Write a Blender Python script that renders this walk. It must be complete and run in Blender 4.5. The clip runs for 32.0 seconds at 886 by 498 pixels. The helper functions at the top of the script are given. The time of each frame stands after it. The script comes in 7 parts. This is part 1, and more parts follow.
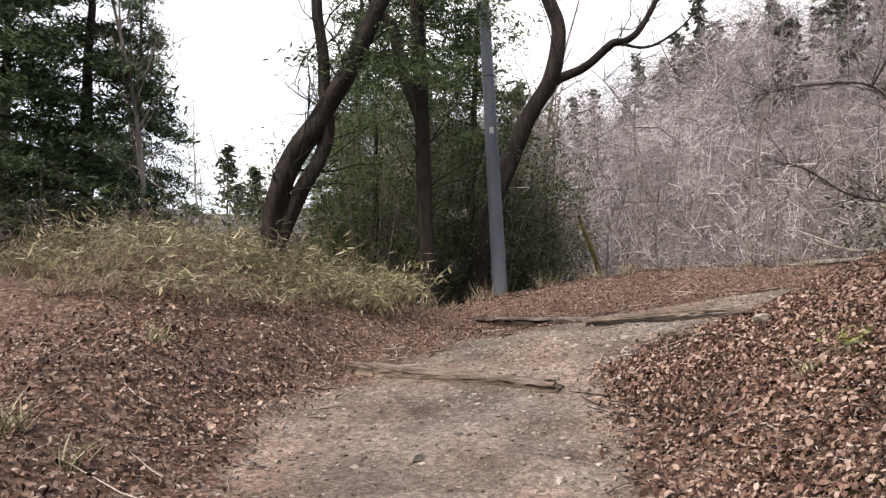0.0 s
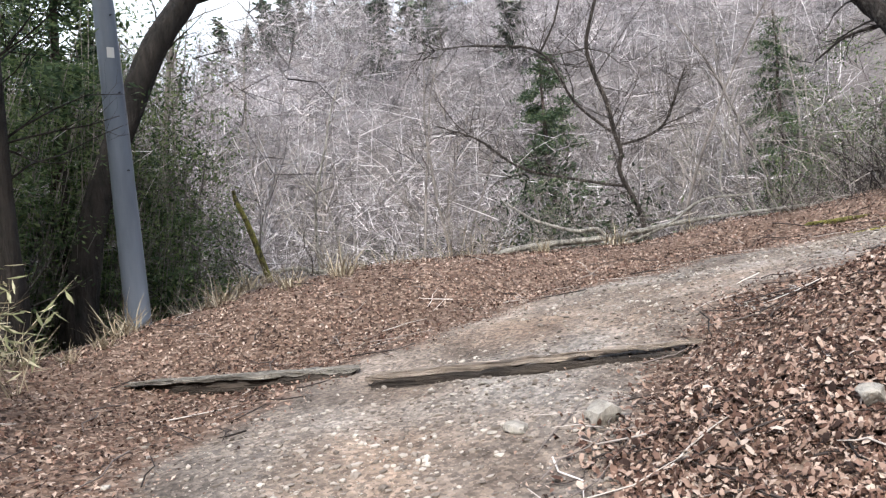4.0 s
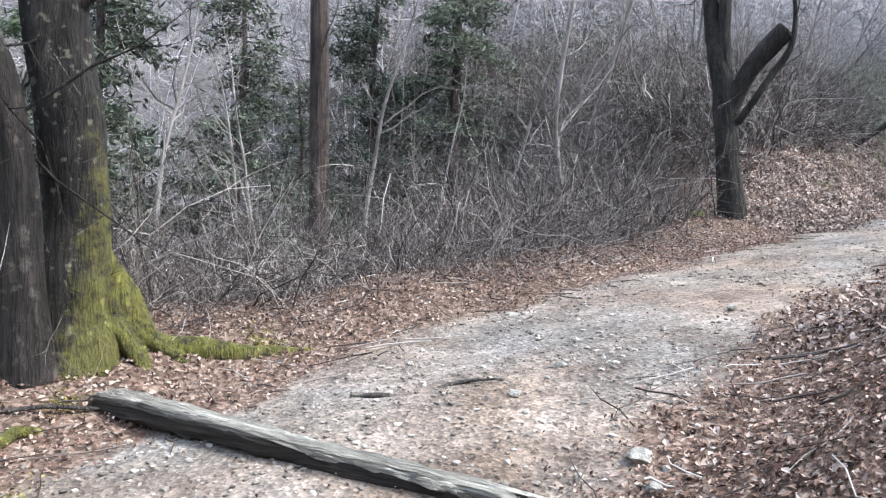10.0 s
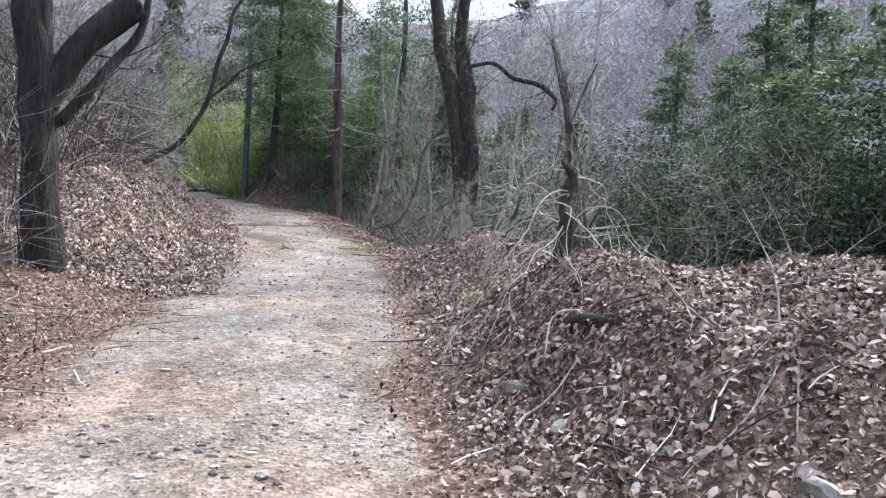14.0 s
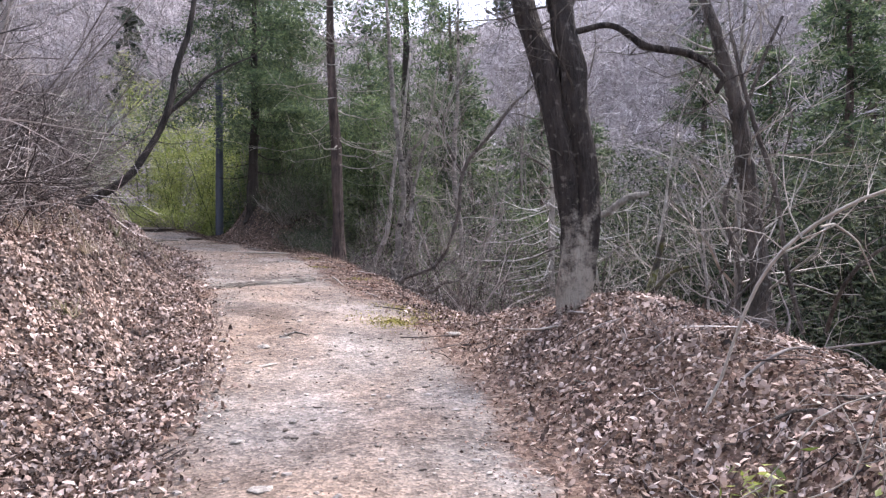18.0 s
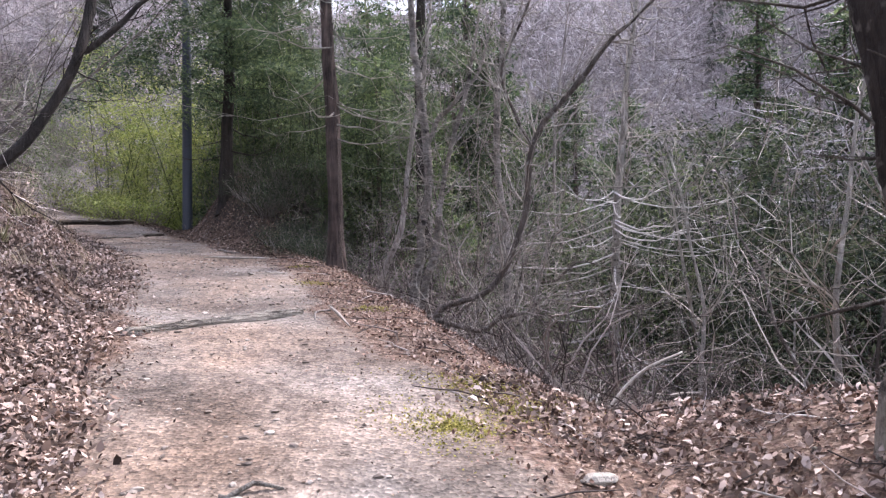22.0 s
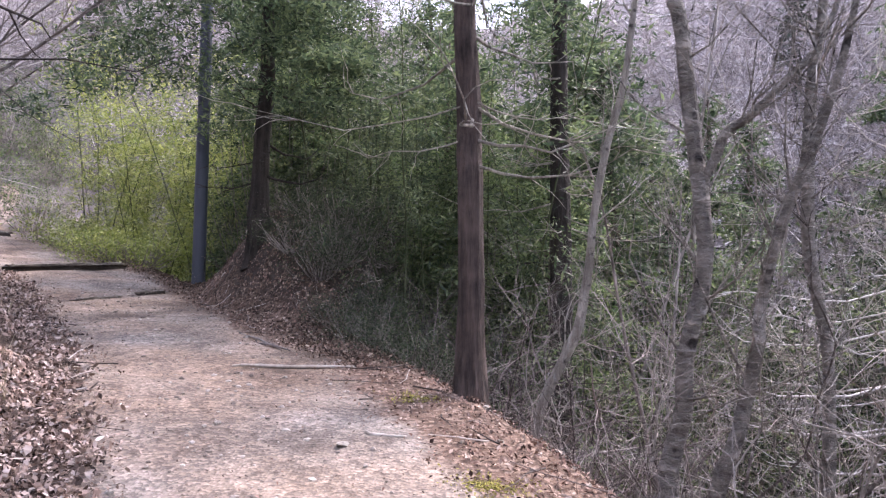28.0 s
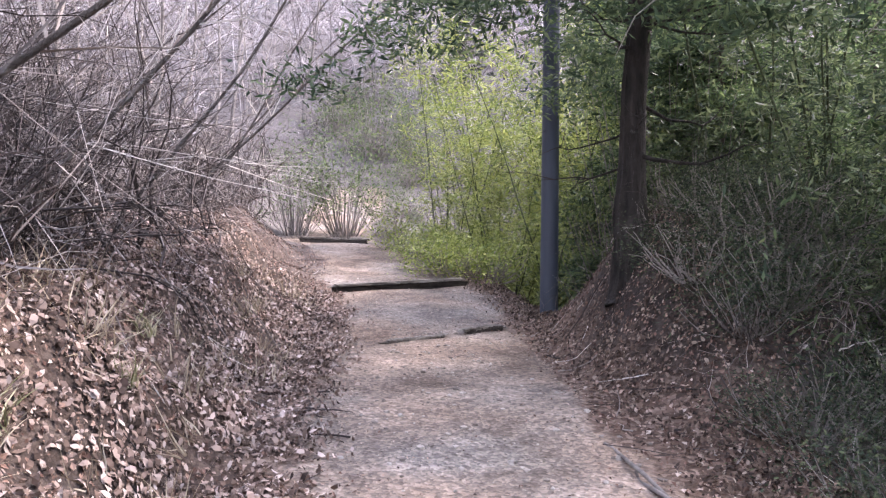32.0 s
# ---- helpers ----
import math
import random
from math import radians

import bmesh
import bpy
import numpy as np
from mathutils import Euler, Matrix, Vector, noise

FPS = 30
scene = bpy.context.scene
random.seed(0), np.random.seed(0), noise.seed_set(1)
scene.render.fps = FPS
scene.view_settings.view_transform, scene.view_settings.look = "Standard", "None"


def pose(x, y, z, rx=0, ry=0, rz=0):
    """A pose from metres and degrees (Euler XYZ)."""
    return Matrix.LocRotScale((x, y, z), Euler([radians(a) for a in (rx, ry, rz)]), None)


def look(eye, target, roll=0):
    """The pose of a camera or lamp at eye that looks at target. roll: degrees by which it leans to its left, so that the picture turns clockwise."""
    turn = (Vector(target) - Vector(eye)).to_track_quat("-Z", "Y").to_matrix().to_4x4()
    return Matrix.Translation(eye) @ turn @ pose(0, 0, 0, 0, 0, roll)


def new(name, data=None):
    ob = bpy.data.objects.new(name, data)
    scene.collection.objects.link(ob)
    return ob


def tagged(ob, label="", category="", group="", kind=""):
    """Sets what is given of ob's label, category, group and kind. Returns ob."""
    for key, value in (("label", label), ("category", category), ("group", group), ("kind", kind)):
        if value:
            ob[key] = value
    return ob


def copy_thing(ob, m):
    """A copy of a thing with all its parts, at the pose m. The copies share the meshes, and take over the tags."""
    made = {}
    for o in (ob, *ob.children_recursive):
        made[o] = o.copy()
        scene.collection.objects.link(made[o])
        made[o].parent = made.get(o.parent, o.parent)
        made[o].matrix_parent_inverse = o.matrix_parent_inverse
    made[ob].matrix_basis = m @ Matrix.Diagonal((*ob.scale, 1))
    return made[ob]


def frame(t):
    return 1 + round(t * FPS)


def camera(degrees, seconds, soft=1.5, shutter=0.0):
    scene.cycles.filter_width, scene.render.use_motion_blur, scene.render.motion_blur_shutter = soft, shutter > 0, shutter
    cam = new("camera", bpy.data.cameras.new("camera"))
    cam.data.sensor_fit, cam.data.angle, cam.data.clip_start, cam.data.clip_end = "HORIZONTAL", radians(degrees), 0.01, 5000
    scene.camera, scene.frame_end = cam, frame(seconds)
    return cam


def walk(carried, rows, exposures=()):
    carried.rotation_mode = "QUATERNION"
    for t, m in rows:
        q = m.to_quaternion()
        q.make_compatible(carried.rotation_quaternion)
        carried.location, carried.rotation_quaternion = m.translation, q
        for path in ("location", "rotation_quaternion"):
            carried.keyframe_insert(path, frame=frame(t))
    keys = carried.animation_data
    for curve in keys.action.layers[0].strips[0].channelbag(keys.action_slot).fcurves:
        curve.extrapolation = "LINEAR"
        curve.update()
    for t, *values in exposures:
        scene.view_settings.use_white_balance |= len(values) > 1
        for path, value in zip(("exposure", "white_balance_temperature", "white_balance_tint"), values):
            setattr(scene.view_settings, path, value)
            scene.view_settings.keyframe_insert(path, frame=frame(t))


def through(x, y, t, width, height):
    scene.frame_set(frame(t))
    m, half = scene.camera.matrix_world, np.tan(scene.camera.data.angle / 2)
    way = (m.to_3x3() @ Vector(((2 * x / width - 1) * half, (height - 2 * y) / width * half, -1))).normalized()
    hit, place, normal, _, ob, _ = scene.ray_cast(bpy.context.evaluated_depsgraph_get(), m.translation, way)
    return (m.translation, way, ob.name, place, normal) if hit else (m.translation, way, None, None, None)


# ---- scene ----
# ---------------------------------------------------------------- camera
PATH = [
    (0, (0.000, -0.000, 1.500), (-0.000, 1.994, 1.653), -0.9),
    (0.5, (-0.203, 0.576, 1.579), (0.005, 2.563, 1.671), -0.5),
    (1, (-0.281, 1.117, 1.607), (0.118, 3.074, 1.693), -1.1),
    (1.5, (-0.413, 1.621, 1.711), (0.005, 3.573, 1.832), -1.0),
    (2, (-0.517, 2.144, 1.838), (0.119, 4.038, 1.941), -1.5),
    (2.5, (-0.511, 2.687, 1.894), (0.279, 4.521, 2.013), -1.6),
    (4.5, (-0.423, 4.873, 2.110), (0.796, 6.458, 2.123), -2.6),
    (5, (-0.331, 5.360, 2.188), (1.026, 6.829, 2.224), 0.5),
    (5.5, (-0.114, 5.818, 2.280), (1.335, 7.196, 2.311), -2.2),
    (6, (0.135, 6.381, 2.345), (1.807, 7.476, 2.426), -2.1),
    (6.5, (0.564, 6.768, 2.377), (2.375, 7.612, 2.460), 0.5),
    (7, (0.929, 7.098, 2.529), (2.819, 7.748, 2.604), 0.5),
    (7.5, (1.323, 7.431, 2.612), (3.289, 7.792, 2.686), -0.9),
    (8, (1.786, 7.607, 2.640), (3.781, 7.663, 2.771), 0.5),
    (8.5, (2.268, 7.793, 2.708), (4.266, 7.785, 2.804), -1.9),
    (9, (2.831, 7.957, 2.856), (4.799, 7.599, 2.820), -0.4),
    (9.5, (3.349, 8.048, 3.035), (5.205, 7.303, 2.988), -0.6),
    (10, (3.904, 8.168, 3.154), (5.656, 7.204, 3.139), 0.1),
    (10.5, (4.365, 8.174, 3.275), (5.974, 6.988, 3.228), 0.9),
    (11, (4.874, 7.958, 3.355), (6.295, 6.551, 3.357), -1.1),
    (11.5, (5.394, 7.768, 3.378), (6.663, 6.223, 3.368), 0.2),
    (12, (5.855, 7.476, 3.404), (6.872, 5.754, 3.394), 1.4),
    (12.5, (6.243, 7.157, 3.464), (7.109, 5.354, 3.448), -0.6),
    (13, (6.647, 6.733, 3.568), (7.154, 4.798, 3.539), -0.3),
    (13.5, (6.939, 6.252, 3.665), (7.195, 4.268, 3.662), -1.1),
    (14, (7.192, 5.875, 3.829), (7.284, 3.877, 3.851), 2.3),
    (14.5, (7.478, 5.556, 3.931), (7.360, 3.561, 3.985), 0.9),
    (15, (7.696, 5.099, 4.009), (7.521, 3.111, 4.135), -1.8),
    (15.5, (7.979, 4.670, 4.066), (7.774, 2.683, 4.171), -2.0),
    (17.5, (8.368, 2.552, 4.313), (8.153, 0.565, 4.391), 0.5),
    (18, (8.497, 2.101, 4.411), (8.527, 0.102, 4.477), -1.1),
    (18.5, (8.672, 1.640, 4.503), (8.727, -0.358, 4.575), 0.5),
    (19, (8.760, 1.159, 4.532), (8.770, -0.838, 4.649), -2.9),
    (19.5, (8.938, 0.707, 4.549), (8.896, -1.291, 4.627), -0.4),
    (20, (9.048, 0.217, 4.604), (8.849, -1.773, 4.634), -0.6),
    (20.5, (9.061, -0.280, 4.655), (8.805, -2.264, 4.650), -2.8),
    (21, (9.147, -0.820, 4.680), (8.862, -2.800, 4.652), -0.1),
    (21.5, (9.179, -1.279, 4.716), (8.986, -3.269, 4.781), 2.0),
    (22, (9.197, -1.668, 4.802), (9.203, -3.667, 4.833), -1.0),
    (22.5, (9.302, -2.188, 4.907), (9.261, -4.187, 4.916), -0.6),
    (23, (9.345, -2.713, 4.947), (9.327, -4.708, 5.087), -1.4),
    (23.5, (9.453, -3.099, 5.020), (9.553, -5.092, 5.160), 0.1),
    (24, (9.568, -3.515, 5.103), (9.584, -5.514, 5.159), 0.4),
    (24.5, (9.707, -3.991, 5.217), (9.589, -5.987, 5.241), -1.1),
    (26.5, (10.567, -4.952, 5.470), (10.508, -6.941, 5.669), 1.0),
    (27, (10.715, -5.493, 5.488), (10.709, -7.485, 5.674), -0.7),
    (27.5, (10.877, -5.949, 5.562), (10.999, -7.939, 5.712), -0.3),
    (28, (11.041, -6.410, 5.657), (11.054, -8.408, 5.753), 0.6),
    (28.5, (11.112, -6.938, 5.753), (11.168, -8.933, 5.874), 1.1),
    (29, (11.279, -7.445, 5.818), (11.437, -9.433, 5.974), 0.7),
    (29.5, (11.328, -7.948, 5.885), (11.492, -9.936, 6.032), 2.1),
    (30, (11.397, -8.407, 5.932), (11.830, -10.356, 6.040), 0.3),
    (30.5, (11.573, -8.889, 5.970), (12.127, -10.808, 6.059), 0.3),
    (31, (11.738, -9.395, 6.006), (12.434, -11.269, 6.081), -1.1),
    (31.5, (11.894, -9.816, 6.053), (12.793, -11.600, 6.144), -1.2),
    (32, (12.112, -10.187, 6.147), (13.079, -11.937, 6.201), 0.4),
]
EXPOSURES = [
    (0.0, 1.22, 7000, 12), (2.5, 1.48, 6900, 8), (4.5, 1.75, 6000, 4), (7.0, 1.95, 5750, 1), (9.0, 2.12, 5700, 0), (11.0, 2.25, 5700, 2),
    (13.0, 2.25, 5800, 2), (14.0, 2.3, 5850, 3), (15.0, 2.0, 6050, 9), (18.0, 2.32, 6250, 17), (19.0, 2.05, 6250, 19), (22.0, 2.32, 6280, 19), (24.0, 2.38, 6280, 19), (28.0, 2.68, 6300, 23), (30.0, 2.9, 6250, 26), (32.0, 2.96, 6250, 21),
]
cam = camera(63.3, 32.0, soft=1.3)
walk(cam, [(t, look(eye, target, roll)) for t, eye, target, roll in PATH], EXPOSURES)

# ---------------------------------------------------------------- world and sun: a bright, thinly clouded winter day
world = bpy.data.worlds.new("winter_sky")
scene.world = world
world.use_nodes = True
wn, wl = world.node_tree.nodes, world.node_tree.links
wn.clear()
sky = wn.new("ShaderNodeTexSky")
sky.sky_type, sky.sun_disc = "NISHITA", False
sky.sun_elevation, sky.sun_rotation = radians(48), radians(222)
sky.air_density, sky.dust_density, sky.ozone_density = 1.0, 3.0, 1.0
bg = wn.new("ShaderNodeBackground")
bg.inputs["Strength"].default_value = 0.15
pale = wn.new("ShaderNodeHueSaturation")
pale.inputs["Saturation"].default_value = 1.0
wout = wn.new("ShaderNodeOutputWorld")
cloud = wn.new("ShaderNodeTexNoise")
cloud.inputs["Scale"].default_value, cloud.inputs["Detail"].default_value = 1.6, 5.0
cover = wn.new("ShaderNodeMapRange")
for key, v in (("From Min", 0.4), ("From Max", 0.6), ("To Min", 0.0), ("To Max", 0.85)):
    cover.inputs[key].default_value = v
veil = wn.new("ShaderNodeMix")
veil.data_type = "RGBA"
veil.inputs[7].default_value = (5.0, 5.1, 5.3, 1)
wl.new(cloud.outputs["Fac"], cover.inputs["Value"])
wl.new(cover.outputs["Result"], veil.inputs[0])
wl.new(sky.outputs["Color"], pale.inputs["Color"])
wl.new(pale.outputs["Color"], veil.inputs[6])
wl.new(veil.outputs[2], bg.inputs["Color"])
wl.new(bg.outputs["Background"], wout.inputs["Surface"])
sun_data = bpy.data.lights.new("sun", "SUN")
sun_data.energy, sun_data.angle, sun_data.color = 1.5, radians(15), (1.0, 0.94, 0.88)
sun = new("sun", sun_data)
sun.matrix_world = look((0, 0, 60), (math.sin(radians(222)) * -40, math.cos(radians(222)) * -40, 60 - 44))

# ---------------------------------------------------------------- small tools
class Geo:
    """Vertices and faces that grow piece by piece."""
    def __init__(self):
        self.v, self.f, self.n = [], [], 0

    def add(self, verts, faces):
        self.v.append(np.asarray(verts, float))
        self.f.append(np.asarray(faces, int) + self.n)
        self.n += len(verts)
        return self

    def mesh(self, name, smooth=True):
        me = bpy.data.meshes.new(name)
        verts = np.concatenate(self.v)
        sizes = np.concatenate([np.full(len(f), f.shape[1]) for f in self.f])
        loops = np.concatenate([f.ravel() for f in self.f])
        me.vertices.add(len(verts))
        me.vertices.foreach_set("co", verts.astype(np.float32).ravel())
        me.loops.add(len(loops))
        me.loops.foreach_set("vertex_index", loops.astype(np.int32))
        me.polygons.add(len(sizes))
        me.polygons.foreach_set("loop_start", np.r_[0, np.cumsum(sizes)[:-1]].astype(np.int32))
        me.polygons.foreach_set("loop_total", sizes.astype(np.int32))
        me.polygons.foreach_set("use_smooth", np.full(len(sizes), smooth))
        me.update(calc_edges=True)
        return me


def thing(name, place, label, category, group="", turn=0.0):
    ob = new(name)
    ob.empty_display_size = 0.1
    ob.matrix_world = pose(*place, 0, 0, turn)
    return tagged(ob, label, category, group)


def part(name, geo, material, parent, label="", smooth=True, stuff=False):
    me = geo.mesh(name, smooth) if isinstance(geo, Geo) else geo
    if not me.materials:
        me.materials.append(material)
    ob = new(name, me)
    ob.parent = parent
    return tagged(ob, label, kind="stuff" if stuff else "")


def solo(name, geo, material, label, category="", kind="", group="", place=(0, 0, 0), smooth=True):
    me = geo.mesh(name, smooth)
    me.materials.append(material)
    ob = new(name, me)
    ob.location = place
    return tagged(ob, label, category, group, kind)


def tube(points, radii, sides=6, rough=0.0, rng=None, squash=1.0):
    """A bent, tapering round stem through the points."""
    p, r = np.asarray(points, float), np.asarray(radii, float)
    n = len(p)
    tan = np.gradient(p, axis=0)
    tan /= np.linalg.norm(tan, axis=1, keepdims=True) + 1e-9
    ref = np.array([0.0, 0.0, 1.0]) if abs(tan[:, 2]).mean() < 0.75 else np.array([1.0, 0.0, 0.0])
    side = np.cross(tan, ref)
    side /= np.linalg.norm(side, axis=1, keepdims=True) + 1e-9
    up = np.cross(side, tan)
    a = np.arange(sides) * 2 * np.pi / sides
    rr = r[:, None] * np.ones((n, sides))
    if rough and rng is not None:
        rr = rr * (1 + rough * rng.normal(size=(n, sides)))
    v = p[:, None] + rr[..., None] * (np.cos(a)[None, :, None] * side[:, None] + squash * np.sin(a)[None, :, None] * up[:, None])
    i = np.arange(n - 1)[:, None] * sides
    j, k = np.arange(sides)[None], (np.arange(sides)[None] + 1) % sides
    faces = np.stack([i + j, i + k, i + sides + k, i + sides + j], -1).reshape(-1, 4)
    return v.reshape(-1, 3), faces


def cap(geo, first, sides):
    """Closes a ring that begins at vertex first with triangles round its first corner."""
    geo.f.append(np.array([(first, first + k, first + k + 1) for k in range(1, sides - 1)]))


def smooth_line(points, step=4):
    """A rounder line through the points (Catmull-Rom), step pieces to each span."""
    p = np.asarray(points, float)
    q = np.vstack([2 * p[0] - p[1], p, 2 * p[-1] - p[-2]])
    u = np.linspace(0, 1, step, endpoint=False)[:, None]
    out = []
    for a, b, c, d in zip(q[:-3], q[1:-2], q[2:-1], q[3:]):
        out.append(0.5 * (2 * b + (c - a) * u + (2 * a - 5 * b + 4 * c - d) * u**2 + (3 * b - a - 3 * c + d) * u**3))
    return np.vstack([*out, p[-1:]])


def hash01(ix, iy, seed):
    h = np.sin(ix * 127.1 + iy * 311.7 + seed * 74.7) * 43758.5453
    return h - np.floor(h)


def vnoise(x, y, scale, seed=0.0):
    """Smooth noise between -1 and 1."""
    x, y = np.asarray(x) / scale, np.asarray(y) / scale
    ix, iy = np.floor(x), np.floor(y)
    fx, fy = x - ix, y - iy
    fx, fy = fx * fx * (3 - 2 * fx), fy * fy * (3 - 2 * fy)
    a, b = hash01(ix, iy, seed), hash01(ix + 1, iy, seed)
    c, d = hash01(ix, iy + 1, seed), hash01(ix + 1, iy + 1, seed)
    return 2 * ((a * (1 - fx) + b * fx) * (1 - fy) + (c * (1 - fx) + d * fx) * fy) - 1


def ramp01(v, a, b):
    u = np.clip((np.asarray(v, float) - a) / (b - a), 0, 1)
    return u * u * (3 - 2 * u)


# ---------------------------------------------------------------- the lie of the land
TRAIL = smooth_line([
    (0.2, -9, -0.9), (0.1, -4, -0.45), (-0.1, 1, 0.12), (-0.15, 3, 0.35), (0.0, 5, 0.62), (0.3, 6.6, 0.84), (1.1, 7.7, 1.06),
    (2.3, 8.35, 1.28), (3.7, 8.7, 1.5), (5.1, 8.55, 1.72), (6.4, 7.95, 1.92), (7.3, 6.9, 2.1), (7.75, 5.6, 2.35), (8.0, 4.2, 2.55),
    (8.35, 2.6, 2.8), (8.65, 1.0, 3.02), (8.9, -0.8, 3.22), (9.2, -2.6, 3.46), (9.65, -4.4, 3.76), (10.35, -6.2, 4.05),
    (11.0, -7.8, 4.27), (11.6, -9.5, 4.5), (12.3, -11.3, 4.72), (13.5, -13.3, 4.95), (14.8, -15.3, 5.2), (15.95, -17.0, 5.42),
    (17.9, -19.4, 5.82), (20, -21.7, 6.26), (22.6, -23.9, 6.93), (24.6, -26.4, 7.2), (26.2, -30, 7.5)], 6)
TAN = np.gradient(TRAIL[:, :2], axis=0)
TAN /= np.linalg.norm(TAN, axis=1, keepdims=True)
BEARING = [-180, -150, -100, -60, -20, 5, 16, 32, 60, 90, 140, 165, 180]
SKYLINE = [19, 25, 22, 8, 6, 10, 15, 19.5, 23.5, 26.5, 25, 19, 19]


def lie(x, y):
    """Height of the ground, distance to the right of the trail's middle line, and the height of the trail there."""
    x, y = np.atleast_1d(np.asarray(x, float)), np.atleast_1d(np.asarray(y, float))
    zs, ds = np.empty_like(x), np.empty_like(x)
    for lo in range(0, len(x), 20000):
        px, py = x[lo:lo + 20000, None], y[lo:lo + 20000, None]
        dx, dy = px - TRAIL[None, :, 0], py - TRAIL[None, :, 1]
        d2 = dx * dx + dy * dy
        w = 1 / (d2 + 0.25) ** 3
        zs[lo:lo + 20000] = (w * TRAIL[:, 2]).sum(1) / w.sum(1)
        k = d2.argmin(1)
        r = np.arange(len(k))
        across = dx[r, k] * TAN[k, 1] - dy[r, k] * TAN[k, 0]
        ds[lo:lo + 20000] = np.sign(across) * np.sqrt(d2[r, k])
    base, a = zs.copy(), np.abs(ds)
    second = ramp01(x, 5.2, 6.6) * ramp01(y, 9.0, 6.0)
    lead = np.where(ds > 0, second * ramp01(y, 5.5, 3.5) * ramp01(y, -5, -2), 0)
    off = ramp01(a, 1.15 - 0.4 * lead, 2.3)
    south = ramp01(y, 0.0, -4.0) * ramp01(x, 4.5, 7.5)
    z = base
    # the knoll inside the bend and the leaf bank left of the first stretch
    z = z + off * 1.55 * np.exp(-((x - 4.0) / 1.9) ** 2 - ((y - 1.8) / 3.6) ** 2)
    z = z + off * np.where(ds > 0, (0.46 + 0.16 * ramp01(y, -1.6, 0.6)) * second * ramp01(y, 3.6, 1.2) * ramp01(y, -7.0, -3.5) * np.exp(-((ds - 2.45) / np.where(ds > 2.45, 1.9, 1.1)) ** 2), 0)
    z = z + off * 0.27 * np.exp(-((x - 5.0) / 1.0) ** 2 - ((y - 1.0) / 2.0) ** 2)
    z = z + off * 1.3 * np.exp(-((x + 4.0) / 2.6) ** 2 - ((y - 9.4) / 4.2) ** 2)
    # outside the bend the ground falls into a gully
    out = np.where(ds < 0, 1.0, 0.0) * (1 - south)
    edge = 5.9 - 3.1 * second
    z = z + out * 0.30 * ramp01(a, 1.4, 3.4) * (1 - 0.95 * ramp01(a, 3.7, 5.0) * (1 - second)) * ramp01(x, -3, 1)
    z = z - out * np.minimum(0.55 * np.maximum(a - edge, 0), 4.5) * ramp01(x, -4, 1)
    # uphill bank left of the last stretch
    up = np.where(ds < 0, south, 0)
    z = z + up * (0.75 * ramp01(a, 1.35, 2.6) + 0.30 * np.maximum(a - 2.2, 0))
    z = z + up * ramp01(a, 1.2, 1.7) * (1 - ramp01(a, 3.0, 4.5)) * (0.19 * vnoise(x, y, 0.5, 14) + 0.09 * vnoise(x, y, 0.24, 15))
    # gully right of the last stretch
    down = np.where(ds > 0, ramp01(y, -1.5, -5.0), 0)
    hump = np.exp(-((((x - 13.45) / 1.75) ** 2 + ((y + 17.2) / 1.75) ** 2) ** 1.5))
    z = z - down * np.minimum(0.85 * np.maximum(a - 1.75 - 2.1 * ramp01(y, -6.0, -4.6) - 1.9 * hump, 0), 5.5)
    z = z + 1.45 * hump * ramp01(a, 1.0, 2.15)
    z = z + off * (0.10 * vnoise(x, y, 1.3, 3) + 0.16 * vnoise(x, y, 3.1, 5))
    z = z + 0.025 * vnoise(x, y, 0.55, 8) + 0.03 * vnoise(x, y, 1.7, 9)
    # the valley sides all round
    rx, ry = x - 6, y - 0
    r = np.hypot(rx, ry)
    b = np.degrees(np.arctan2(rx, ry))
    rise = np.tan(np.radians(np.interp(b, BEARING, SKYLINE)))
    hill = 3 + rise * 95 * ramp01(r, 16, 100) * (1 + 0.10 * vnoise(x, y, 26, 2) + 0.05 * vnoise(x, y, 9, 4)) * (1 - 0.9 * ramp01(r, 130, 400))
    z = z + 0.85 * np.exp(-((x - 3.3) / 2.2) ** 2 - ((y - 15.9) / 1.5) ** 2)
    k = ramp01(r, 24, 44)
    z = z * (1 - k) + hill * k
    return z, ds, base


def gz(x, y):
    return float(lie([x], [y])[0][0])

# ---------------------------------------------------------------- materials
def material(name, rough=0.8):
    m = bpy.data.materials.new(name)
    m.use_nodes = True
    nt = m.node_tree
    b = nt.nodes["Principled BSDF"]
    b.inputs["Roughness"].default_value = rough
    b.inputs["Specular IOR Level"].default_value = 0.25
    return m, nt, b


def node(nt, kind, **values):
    n = nt.nodes.new("ShaderNode" + kind)
    for key, v in values.items():
        n.inputs[key.replace("_", " ")].default_value = v
    return n


def noise_tex(nt, scale, detail=6.0, rough=0.6, stretch=None, coords="Object"):
    tc = nt.nodes.new("ShaderNodeTexCoord")
    out = tc.outputs[coords]
    if stretch:
        mp = nt.nodes.new("ShaderNodeMapping")
        mp.inputs["Scale"].default_value = stretch
        nt.links.new(out, mp.inputs["Vector"])
        out = mp.outputs["Vector"]
    n = node(nt, "TexNoise", Scale=scale, Detail=detail, Roughness=rough)
    nt.links.new(out, n.inputs["Vector"])
    return n.outputs["Fac"]


